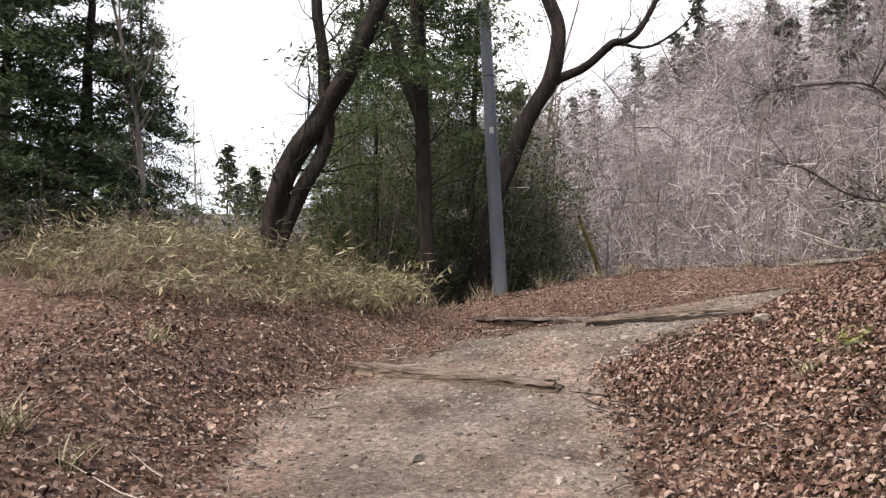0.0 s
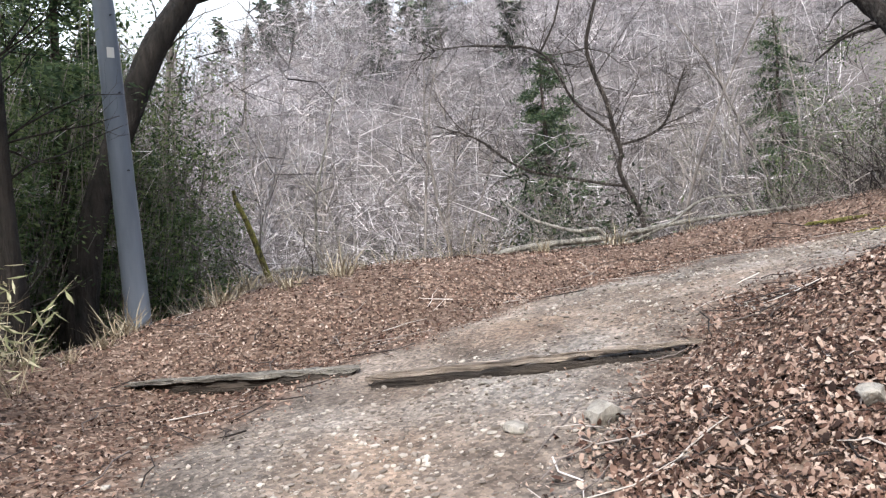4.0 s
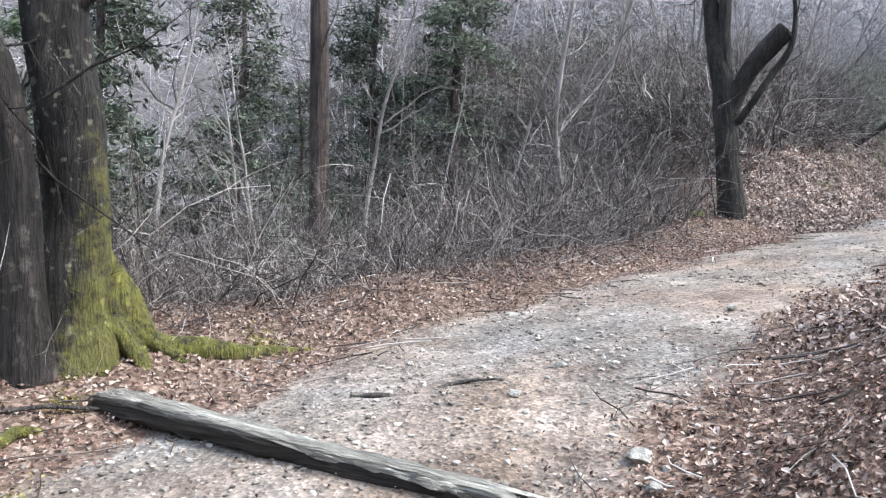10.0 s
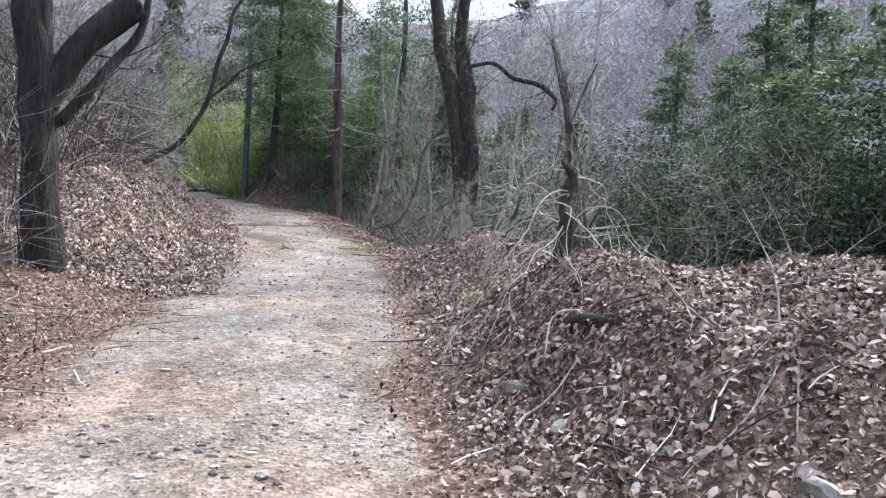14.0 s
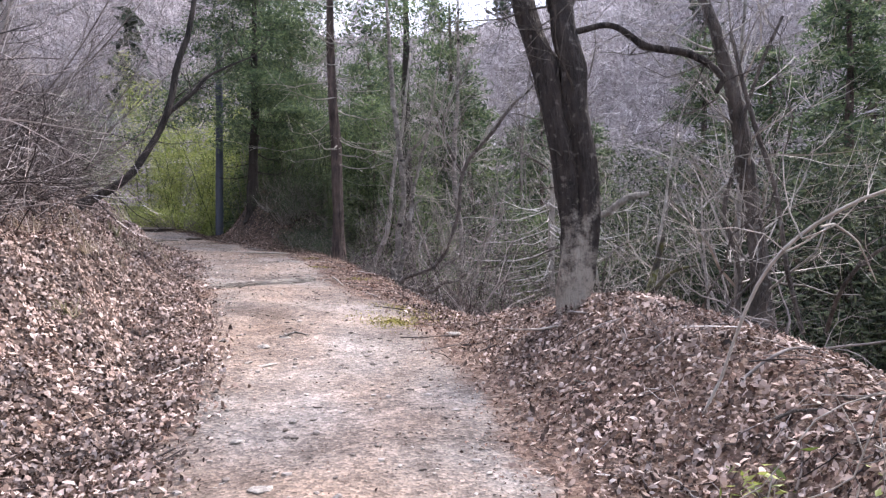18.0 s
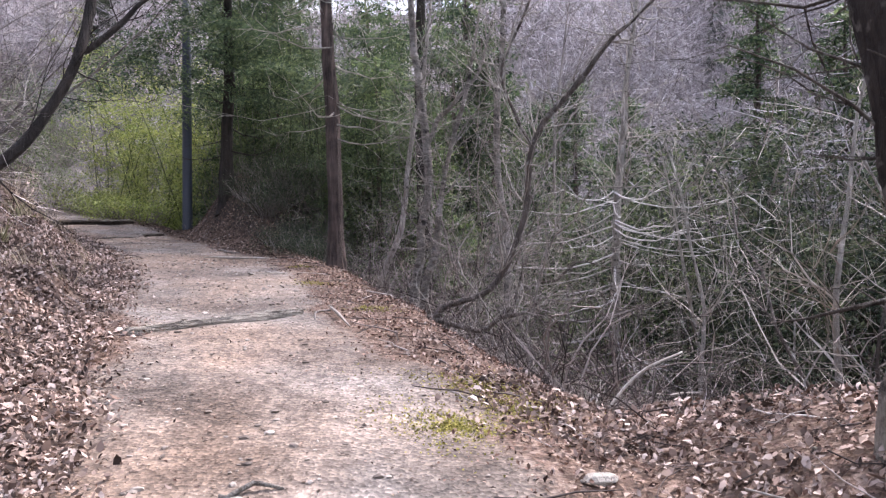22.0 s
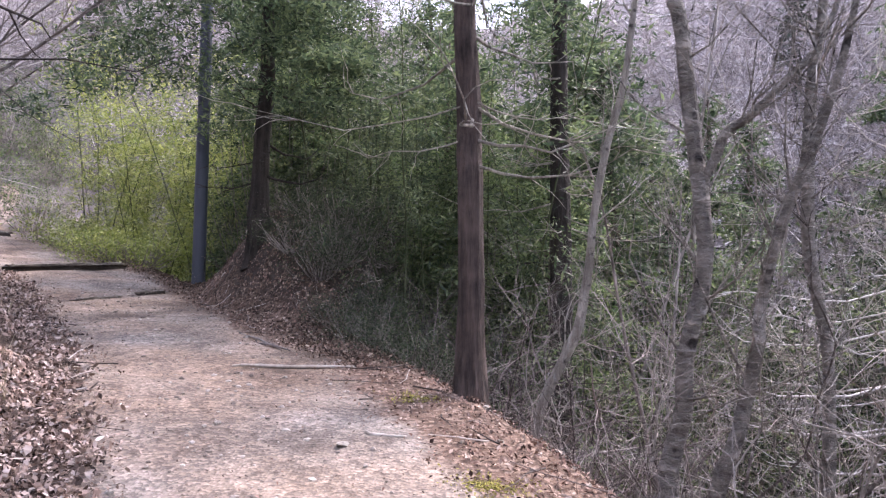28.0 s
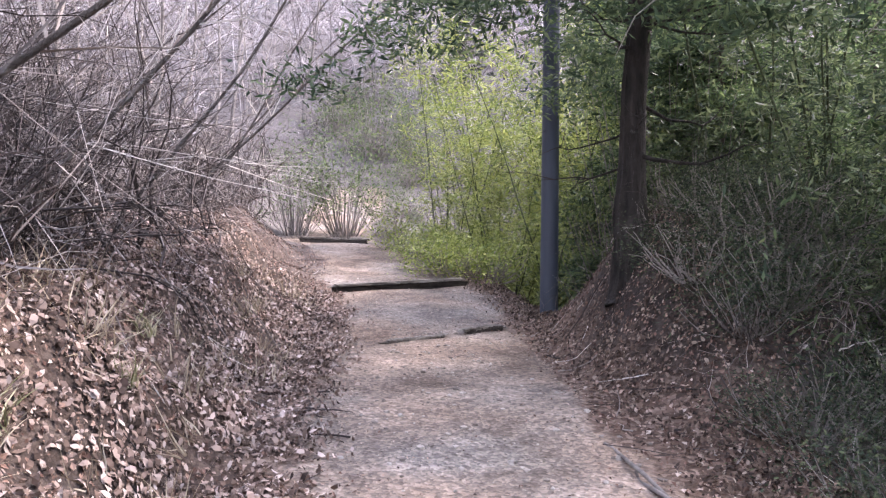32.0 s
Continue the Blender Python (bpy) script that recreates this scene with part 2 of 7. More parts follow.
def ramp(nt, fac, stops):
    r = nt.nodes.new("ShaderNodeValToRGB")
    e = r.color_ramp.elements
    while len(e) < len(stops):
        e.new(0.5)
    for el, (at, col) in zip(e, stops):
        el.position, el.color = at, (*col, 1)
    nt.links.new(fac, r.inputs["Fac"])
    return r.outputs["Color"]


def mix(nt, fac, a, b, mode="MIX"):
    m = nt.nodes.new("ShaderNodeMix")
    m.data_type, m.blend_type = "RGBA", mode
    for sock, v in ((m.inputs[0], fac), (m.inputs[6], a), (m.inputs[7], b)):
        if isinstance(v, (int, float)):
            sock.default_value = v
        elif isinstance(v, tuple):
            sock.default_value = (*v, 1)
        else:
            nt.links.new(v, sock)
    return m.outputs[2]


def bump(nt, b, height, strength, distance):
    n = node(nt, "Bump", Strength=strength, Distance=distance)
    nt.links.new(height, n.inputs["Height"])
    nt.links.new(n.outputs["Normal"], b.inputs["Normal"])
    return n


def bark(name, dark, pale, moss=None, moss_at=0.62, scale=6.0, lichen=None, moss_top=0.0, run=(1, 1, 0.22), relief=0.045, fade=(0.14, -0.25), lean=-0.5):
    m, nt, b = material(name, 0.9)
    ridges = noise_tex(nt, scale * 2.2, 8, 0.65, run)
    ridges = ramp(nt, ridges, [(0.36, (0, 0, 0)), (0.62, (1, 1, 1))])
    blotch = noise_tex(nt, scale * 0.6, 4, 0.6)
    col = mix(nt, ridges, dark, pale)
    col = mix(nt, ramp(nt, blotch, [(0.40, (0.6, 0.6, 0.6)), (0.62, (1.15, 1.12, 1.08))]), col, col, "MIX")
    col = mix(nt, 0.4, col, ramp(nt, blotch, [(0.35, dark), (0.65, pale)]))
    if lichen:
        spots = noise_tex(nt, scale * 1.7, 3, 0.5)
        col = mix(nt, ramp(nt, spots, [(0.60, (0, 0, 0)), (0.70, (1, 1, 1))]), col, lichen)
    if moss:
        spots = noise_tex(nt, scale * 0.9, 8, 0.8)
        if moss_top:
            tc = nt.nodes.new("ShaderNodeTexCoord")
            xyz = nt.nodes.new("ShaderNodeSeparateXYZ")
            nt.links.new(tc.outputs["Object"], xyz.inputs["Vector"])
            up = nt.nodes.new("ShaderNodeMapRange")
            nt.links.new(xyz.outputs["Z"], up.inputs["Value"])
            for key, v in (("From Min", 0.0), ("From Max", moss_top), ("To Min", fade[0]), ("To Max", fade[1])):
                up.inputs[key].default_value = v
            sx = nt.nodes.new("ShaderNodeMath")
            sx.operation = "MULTIPLY_ADD"
            nt.links.new(xyz.outputs["Y"], sx.inputs[0])
            sx.inputs[1].default_value = lean
            nt.links.new(up.outputs["Result"], sx.inputs[2])
            ad = nt.nodes.new("ShaderNodeMath")
            nt.links.new(spots, ad.inputs[0])
            nt.links.new(sx.outputs[0], ad.inputs[1])
            spots = ad.outputs[0]
        col = mix(nt, ramp(nt, spots, [(moss_at - 0.08, (0, 0, 0)), (moss_at + 0.10, (1, 1, 1))]), col, moss)
    nt.links.new(col, b.inputs["Base Color"])
    bump(nt, b, ridges, 1.0 if relief > 0.02 else 0.7, relief)
    return m


def island_mat(name, stops, rough=0.7, through=0.0, obj=False, clump=(1.1, 0.35)):
    """Each loose leaf or twig takes its own tone."""
    m, nt, b = material(name, rough)
    if obj:
        src = nt.nodes.new("ShaderNodeObjectInfo").outputs["Random"]
    else:
        src = nt.nodes.new("ShaderNodeNewGeometry").outputs["Random Per Island"]
    col = ramp(nt, src, stops)
    patch = ramp(nt, noise_tex(nt, clump[0], 3, 0.5), [(0.3, (0.4, 0.4, 0.4)), (0.7, (1.55, 1.55, 1.55))])
    col = mix(nt, clump[1], col, patch, "MULTIPLY")
    nt.links.new(col, b.inputs["Base Color"])
    if through:
        t = nt.nodes.new("ShaderNodeBsdfTranslucent")
        nt.links.new(col, t.inputs["Color"])
        s = node(nt, "MixShader", Fac=through)
        nt.links.new(b.outputs["BSDF"], s.inputs[1])
        nt.links.new(t.outputs["BSDF"], s.inputs[2])
        nt.links.new(s.outputs["Shader"], nt.nodes["Material Output"].inputs["Surface"])
    return m


def ground_material():
    m, nt, b = material("forest_floor", 0.95)
    at = nt.nodes.new("ShaderNodeAttribute")
    at.attribute_name = "worn"
    vor = node(nt, "TexVoronoi", Scale=27.0)
    tc = nt.nodes.new("ShaderNodeTexCoord")
    warp = node(nt, "TexNoise", Scale=7.0, Detail=3.0)
    nt.links.new(tc.outputs["Object"], warp.inputs["Vector"])
    shifted = mix(nt, 0.08, tc.outputs["Object"], warp.outputs["Color"], "ADD")
    nt.links.new(shifted, vor.inputs["Vector"])
    sep = nt.nodes.new("ShaderNodeSeparateColor")
    nt.links.new(vor.outputs["Color"], sep.inputs["Color"])
    leaf = ramp(nt, sep.outputs[0], [(0.0, (0.035, 0.022, 0.017)), (0.4, (0.095, 0.058, 0.043)), (0.75, (0.18, 0.12, 0.092)), (1.0, (0.30, 0.225, 0.18))])
    big = noise_tex(nt, 0.55, 5, 0.6)
    litter = mix(nt, big, mix(nt, 0.75, leaf, (0.10, 0.065, 0.045)), leaf)
    wild = nt.nodes.new("ShaderNodeAttribute")
    wild.attribute_name = "undergrowth"
    scrub = ramp(nt, noise_tex(nt, 0.9, 8, 0.7), [(0.3, (0.022, 0.018, 0.016)), (0.5, (0.07, 0.06, 0.055)), (0.7, (0.15, 0.132, 0.123))])
    litter = mix(nt, wild.outputs["Fac"], litter, scrub)
    # near-black ground: dark soil together with painted canopy and hollow shade
    soil_shade = nt.nodes.new("ShaderNodeAttribute")
    soil_shade.attribute_name = "humus_shade"
    litter = mix(nt, soil_shade.outputs["Fac"], litter, ramp(nt, noise_tex(nt, 6.0, 8, 0.7), [(0.35, (0.014, 0.010, 0.008)), (0.55, (0.045, 0.034, 0.028)), (0.72, (0.11, 0.085, 0.07))]))
    # distance haze painted into the ground colour: pale purple-grey far out
    haze = nt.nodes.new("ShaderNodeAttribute")
    haze.attribute_name = "hillside"
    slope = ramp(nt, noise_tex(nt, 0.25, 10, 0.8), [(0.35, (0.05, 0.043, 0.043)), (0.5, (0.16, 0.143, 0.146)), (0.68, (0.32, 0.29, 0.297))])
    litter = mix(nt, haze.outputs["Fac"], litter, slope)
    dirt_n = noise_tex(nt, 1.3, 8, 0.65)
    dirt = ramp(nt, dirt_n, [(0.27, (0.062, 0.049, 0.041)), (0.42, (0.135, 0.111, 0.095)), (0.56, (0.20, 0.17, 0.149)), (0.72, (0.30, 0.262, 0.234))])
    grit = node(nt, "TexVoronoi", Scale=44.0)
    nt.links.new(tc.outputs["Object"], grit.inputs["Vector"])
    sep2 = nt.nodes.new("ShaderNodeSeparateColor")
    nt.links.new(grit.outputs["Color"], sep2.inputs["Color"])
    pebble = ramp(nt, sep2.outputs[0], [(0.0, (0.32, 0.31, 0.3)), (0.5, (0.9, 0.88, 0.85)), (1.0, (1.75, 1.7, 1.62))])
    dirt = mix(nt, 0.6, dirt, pebble, "MULTIPLY")
    scuff = noise_tex(nt, 7.0, 6, 0.75)
    dirt = mix(nt, 0.6, dirt, ramp(nt, scuff, [(0.33, (0.36, 0.33, 0.31)), (0.48, (0.92, 0.9, 0.89)), (0.66, (1.4, 1.38, 1.35))]), "MULTIPLY")
    tint = noise_tex(nt, 0.7, 3, 0.5)
    dirt = mix(nt, 0.7, dirt, ramp(nt, tint, [(0.35, (0.90, 0.97, 1.03)), (0.65, (1.17, 1.0, 0.86))]), "MULTIPLY")
    edge = noise_tex(nt, 3.5, 6, 0.7)
    add = nt.nodes.new("ShaderNodeMath")
    add.operation = "MULTIPLY_ADD"
    nt.links.new(edge, add.inputs[0])
    add.inputs[1].default_value = 0.9
    nt.links.new(at.outputs["Fac"], add.inputs[2])
    worn = ramp(nt, add.outputs[0], [(0.72, (0, 0, 0)), (1.2, (1, 1, 1))])
    col = mix(nt, worn, litter, dirt)
    nt.links.new(col, b.inputs["Base Color"])
    fine = noise_tex(nt, 26, 6, 0.7)
    h = mix(nt, 0.5, vor.outputs["Distance"], fine)
    h = mix(nt, 0.4, h, grit.outputs["Distance"])
    bump(nt, b, h, 0.7, 0.03)
    return m


GROUND = ground_material()
BARK_DARK = bark("dark_bark", (0.010, 0.0085, 0.0075), (0.05, 0.041, 0.035), scale=5)
BARK_GREY = bark("grey_bark", (0.035, 0.029, 0.025), (0.15, 0.127, 0.11), scale=6, lichen=(0.22, 0.21, 0.19))
BARK_MOSS = bark("mossy_bark", (0.020, 0.016, 0.013), (0.09, 0.075, 0.06), moss=(0.11, 0.115, 0.022), moss_at=0.52, scale=4, lichen=(0.26, 0.25, 0.20))
BARK_TWIN = bark("moss_footed_bark", (0.010, 0.0085, 0.008), (0.055, 0.045, 0.039), moss=(0.15, 0.135, 0.042), moss_at=0.57, scale=9, moss_top=2.0, fade=(0.10, -0.20), lean=-0.65, lichen=(0.19, 0.17, 0.125))
BARK_SECOND = bark("dark_ridged_bark", (0.009, 0.0075, 0.007), (0.06, 0.048, 0.042), scale=7, lichen=(0.10, 0.088, 0.078))
DEAD_BOUGH = bark("dead_bough", (0.10, 0.09, 0.078), (0.44, 0.41, 0.36), scale=8)
BARK_ROOT = bark("mossy_root_bark", (0.02, 0.017, 0.012), (0.075, 0.064, 0.045), moss=(0.19, 0.175, 0.042), moss_at=0.46, scale=9)
BARK_FOOT = bark("peeling_grey_bark", (0.014, 0.0115, 0.010), (0.075, 0.060, 0.052), moss=(0.40, 0.355, 0.30), moss_at=0.56, scale=8, moss_top=1.7, fade=(0.15, -0.30), lean=0.4, lichen=(0.15, 0.13, 0.115))
BARK_UPPER = bark("dark_smooth_bark", (0.014, 0.0115, 0.010), (0.085, 0.068, 0.058), scale=9, lichen=(0.16, 0.14, 0.125))
CULM = bark("green_culm", (0.02, 0.026, 0.011), (0.06, 0.072, 0.03), scale=4, relief=0.004)
VINE_BARK = bark("vine_bark", (0.10, 0.09, 0.077), (0.34, 0.315, 0.28), scale=8, relief=0.015)
BARK_BIRCH = bark("banded_pale_bark", (0.07, 0.062, 0.054), (0.29, 0.265, 0.235), scale=5, lichen=(0.025, 0.022, 0.02), run=(0.6, 0.6, 1.4))
TWIG_WHITE = bark("bleached_twig", (0.34, 0.32, 0.30), (0.62, 0.59, 0.56), scale=5, relief=0.008)
BARK_LOG = bark("rotten_mossy_log", (0.012, 0.010, 0.008), (0.075, 0.06, 0.045), moss=(0.10, 0.10, 0.022), moss_at=0.6, scale=6)
BARK_CEDAR = bark("cedar_bark", (0.018, 0.0135, 0.012), (0.125, 0.092, 0.079), scale=9, run=(1, 1, 0.09))
BARK_PALE = bark("pale_bark", (0.16, 0.145, 0.125), (0.40, 0.37, 0.33), scale=7, lichen=(0.05, 0.045, 0.04))
TWIG = bark("twig_bark", (0.065, 0.055, 0.05), (0.31, 0.272, 0.25), scale=3, relief=0.008)
TWIG_PALE = bark("dry_vine", (0.22, 0.19, 0.16), (0.46, 0.42, 0.37), scale=5, relief=0.008)
# haze is put into this colour too: paler and bluer than TWIG
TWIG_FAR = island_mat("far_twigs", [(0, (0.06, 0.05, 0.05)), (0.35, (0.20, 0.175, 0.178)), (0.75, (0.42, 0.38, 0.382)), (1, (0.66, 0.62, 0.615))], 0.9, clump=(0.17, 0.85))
BRUSH = island_mat("dry_brush", [(0, (0.018, 0.014, 0.0125)), (0.45, (0.055, 0.043, 0.039)), (0.75, (0.18, 0.147, 0.133)), (0.92, (0.42, 0.37, 0.335)), (1, (0.66, 0.60, 0.56))], 0.9)
STRAW = island_mat("dry_grass", [(0, (0.16, 0.12, 0.08)), (0.6, (0.32, 0.26, 0.18)), (1, (0.46, 0.40, 0.30))], 0.8, 0.2)
LEAF_DRY = island_mat("fallen_leaves", [(0, (0.016, 0.009, 0.007)), (0.28, (0.075, 0.039, 0.028)), (0.56, (0.20, 0.124, 0.094)), (0.85, (0.33, 0.238, 0.190)), (1, (0.44, 0.355, 0.30))], 0.85, 0.05)
# strong clump noise paints lit heaps and dark hollows into the leaf colour
LEAF_BANK = island_mat("lit_shaded_bank_leaves", [(0, (0.026, 0.017, 0.013)), (0.35, (0.145, 0.098, 0.077)), (0.75, (0.335, 0.25, 0.208)), (1, (0.49, 0.405, 0.36))], 0.85, 0.1, clump=(2.4, 0.85))
LEAF_CRUMB = island_mat("leaf_crumbs", [(0, (0.02, 0.013, 0.010)), (0.5, (0.07, 0.046, 0.034)), (0.85, (0.15, 0.105, 0.08)), (1, (0.30, 0.24, 0.19))], 0.9)
NEEDLE = island_mat("cedar_needles", [(0, (0.026, 0.044, 0.026)), (0.5, (0.064, 0.098, 0.05)), (1, (0.15, 0.19, 0.09))], 0.6, 0.45)
# cedar needles greyed so that their colour carries the haze
NEEDLE_HAZE = island_mat("hazed_cedar_needles", [(0, (0.03, 0.038, 0.029)), (0.5, (0.085, 0.097, 0.070)), (1, (0.19, 0.20, 0.145))], 0.8, 0.3)
NEEDLE_YOUNG = island_mat("young_cedar_needles", [(0, (0.035, 0.062, 0.028)), (0.5, (0.095, 0.145, 0.058)), (1, (0.23, 0.28, 0.12))], 0.6, 0.5)
NEEDLE_FAR = island_mat("hill_needles", [(0, (0.03, 0.045, 0.032)), (0.5, (0.05, 0.068, 0.045)), (1, (0.085, 0.10, 0.06))], 0.7, 0.1)
LEAF_GREEN = island_mat("evergreen_leaves", [(0, (0.03, 0.05, 0.022)), (0.5, (0.08, 0.115, 0.045)), (1, (0.20, 0.235, 0.105))], 0.6, 0.5)
# darker copy of LEAF_GREEN: the gully's shade is put into the leaf colour
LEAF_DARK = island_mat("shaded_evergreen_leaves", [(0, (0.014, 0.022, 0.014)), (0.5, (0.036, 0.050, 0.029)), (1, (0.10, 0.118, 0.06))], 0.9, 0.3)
LEAF_BAMBOO = island_mat("bamboo_leaves", [(0, (0.09, 0.125, 0.03)), (0.5, (0.21, 0.255, 0.06)), (1, (0.40, 0.42, 0.14))], 0.45, 0.4)
# gully bamboo: shade put into the colour, darker than LEAF_BAMBOO
LEAF_SHADE = island_mat("shaded_bamboo_leaves", [(0, (0.02, 0.033, 0.019)), (0.5, (0.058, 0.086, 0.044)), (1, (0.165, 0.20, 0.10))], 0.55, 0.45)
SASA = island_mat("dwarf_bamboo_leaves", [(0, (0.10, 0.105, 0.05)), (0.5, (0.25, 0.24, 0.13)), (1, (0.50, 0.45, 0.31))], 0.5, 0.25)
MOSS_TUFT = island_mat("moss_tufts", [(0, (0.10, 0.09, 0.022)), (0.5, (0.22, 0.195, 0.042)), (1, (0.36, 0.32, 0.09))], 0.9)
MOSS_DARK = island_mat("dark_moss_tufts", [(0, (0.025, 0.03, 0.01)), (0.5, (0.06, 0.07, 0.02)), (1, (0.14, 0.15, 0.04))], 0.9)
STONE = bark("field_stone", (0.16, 0.143, 0.124), (0.38, 0.345, 0.30), scale=9, relief=0.012)
PEBBLE = island_mat("trail_gravel", [(0, (0.09, 0.073, 0.061)), (0.5, (0.21, 0.176, 0.15)), (1, (0.40, 0.36, 0.315))], 0.9)
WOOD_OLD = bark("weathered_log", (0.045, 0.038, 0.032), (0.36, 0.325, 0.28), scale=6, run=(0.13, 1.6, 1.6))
# log sides: the shade on their upright faces is put into the colour
WOOD_SHADE = bark("shaded_log_side", (0.017, 0.0135, 0.011), (0.085, 0.068, 0.056), scale=6, run=(0.13, 1.6, 1.6))
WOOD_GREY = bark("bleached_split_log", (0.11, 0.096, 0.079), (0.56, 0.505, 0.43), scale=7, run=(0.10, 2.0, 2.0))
WOOD_STEP = bark("step_log", (0.10, 0.075, 0.057), (0.42, 0.345, 0.285), scale=6, run=(0.13, 1.6, 1.6))


def pole_material(name, a, b_, gloss):
    m, nt, b = material(name, gloss)
    n = noise_tex(nt, 3.0, 5, 0.6, (1, 1, 0.15))
    nt.links.new(ramp(nt, n, [(0.3, a), (0.7, b_)]), b.inputs["Base Color"])
    bump(nt, b, noise_tex(nt, 40, 3, 0.5), 0.2, 0.003)
    return m


POLE_GREY = pole_material("grey_painted_steel", (0.10, 0.115, 0.14), (0.20, 0.222, 0.26), 0.38)
POLE_DARK = pole_material("dark_steel", (0.03, 0.036, 0.05), (0.06, 0.07, 0.092), 0.5)
SIGN_WHITE = pole_material("white_plate", (0.5, 0.5, 0.48), (0.65, 0.65, 0.62), 0.5)

# ---------------------------------------------------------------- ground: one sheet out to the hills
def graded(lo, hi, step, far):
    inner = np.arange(lo, hi + 1e-6, step)
    g, s, out = [], step, 0.0
    while out < far:
        s *= 1.16
        out += s
        g.append(out)
    return np.r_[lo - np.array(g[::-1]), inner, hi + np.array(g)]


def trodden(x, y, d):
    """How bare the trail is worn: 1 in its middle, 0 among the leaves."""
    half = np.where(y < -2, 0.98, 1.08) + 0.22 * vnoise(x, y, 1.5, 11) + 0.16 * vnoise(x, y, 0.5, 12)
    half = half - np.where(d > 0, 0.22 * ramp01(y, 5.5, 3.5) * ramp01(y, -5, -2) * ramp01(x, 5.2, 6.6), 0)
    w = ramp01(half + 0.42 - np.abs(d), 0, 0.85)
    return w * (1 - ramp01(d, 0.7, 1.1) * np.exp(-((((x - 13.6) / 2.2) ** 2 + ((y + 17.3) / 2.6) ** 2) ** 2)))


def build_ground():
    xs, ys = graded(-7, 25, 0.14, 700), graded(-27, 16, 0.14, 700)
    gx, gy = np.meshgrid(xs, ys)
    x, y = gx.ravel(), gy.ravel()
    z, d, _ = lie(x, y)
    nx, ny = len(xs), len(ys)
    i = (np.arange(ny - 1)[:, None] * nx + np.arange(nx - 1)[None]).ravel()
    geo = Geo().add(np.stack([x, y, z], 1), np.stack([i, i + 1, i + nx + 1, i + nx], 1))
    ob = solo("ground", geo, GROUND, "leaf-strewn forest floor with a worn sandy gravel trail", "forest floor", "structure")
    worn = trodden(x, y, d)
    att = ob.data.attributes.new("worn", "FLOAT", "POINT")
    att.data.foreach_set("value", worn.astype(np.float32))
    wild = np.maximum(ramp01(np.hypot(x - 6, y), 17, 34), 0.85 * ramp01(np.abs(d), 4.2, 7))
    # gully side and mound: scrub colour raised here to paint their shade
    wild = np.maximum(wild, ramp01(y, -11.5, -13.5) * ramp01(d, 1.7, 2.3))
    wild = np.maximum(wild, np.exp(-(((x - 13.2) / 1.6) ** 2 + ((y + 17.4) / 1.8) ** 2)) * ramp01(d, 1.3, 2.0))
    att = ob.data.attributes.new("undergrowth", "FLOAT", "POINT")
    att.data.foreach_set("value", wild.astype(np.float32))
    att = ob.data.attributes.new("humus_shade", "FLOAT", "POINT")
    # mound: dark soil, with the shade of the trees above painted in
    soil_shade = ramp01(1.75 + 0.4 * vnoise(x, y, 0.6, 41) - np.hypot(x - 13.15, y + 17.1), 0, 0.5) * ramp01(d + 0.2 * vnoise(x, y, 0.35, 42), 1.25, 1.6)
    # cut bank: bare soil patches that also paint its dark hollows
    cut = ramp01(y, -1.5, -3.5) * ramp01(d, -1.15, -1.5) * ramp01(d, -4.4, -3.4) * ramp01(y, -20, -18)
    soil_shade = np.maximum(soil_shade, cut * (0.62 + 0.4 * vnoise(x, y, 0.5, 43)))
    att.data.foreach_set("value", np.clip(soil_shade, 0, 1).astype(np.float32))
    # weight of the painted haze, growing with distance
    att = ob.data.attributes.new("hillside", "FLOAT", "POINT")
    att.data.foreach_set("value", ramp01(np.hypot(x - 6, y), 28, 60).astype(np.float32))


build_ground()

# ---------------------------------------------------------------- logs, branches and trunks
def stem(rows, sides=12, step=4, rough=0.035, seed=1, root=0.0, base=None):
    """A stem through rows of (x, y, z, radius), closed at both ends; root: how far its foot flares."""
    rng = np.random.default_rng(seed)
    rows = np.asarray(rows, float)
    line = smooth_line(rows, step)
    p, r = line[:, :3] - (0 if base is None else np.asarray(base)), np.maximum(line[:, 3], 0.003)
    if root:
        r = r * (1 + root * np.exp(-np.linspace(0, 1, len(r)) * 14))
    n = len(r)
    knots = np.linspace(0, n - 1, max(3, n // 5))
    slow = lambda width: np.stack([np.interp(np.arange(n), knots, rng.normal(size=len(knots))) for _ in range(width)], 1)
    p = p + (np.abs(r) * 0.09 + 0.022 * (r < 0.1))[:, None] * slow(3) * np.r_[0, np.ones(n - 1)][:, None]
    lobes = 1 + rough * 1.6 * slow(sides) + rough * rng.normal(size=sides)[None]
    if root:
        a = np.arange(sides) * 2 * np.pi / sides
        lobes = lobes + (root * np.exp(-np.linspace(0, 1, n) * 18))[:, None] * (0.45 * np.sin(3 * a + seed) + 0.3 * np.sin(5 * a + 2 * seed))[None]
    v, f = tube(p, np.ones(n), sides)
    v = (p[:, None] + (v.reshape(n, sides, 3) - p[:, None]) * (r[:, None] * lobes)[..., None]).reshape(-1, 3)
    g = Geo().add(v, f)
    cap(g, 0, sides)
    cap(g, len(v) - sides, sides)
    return g


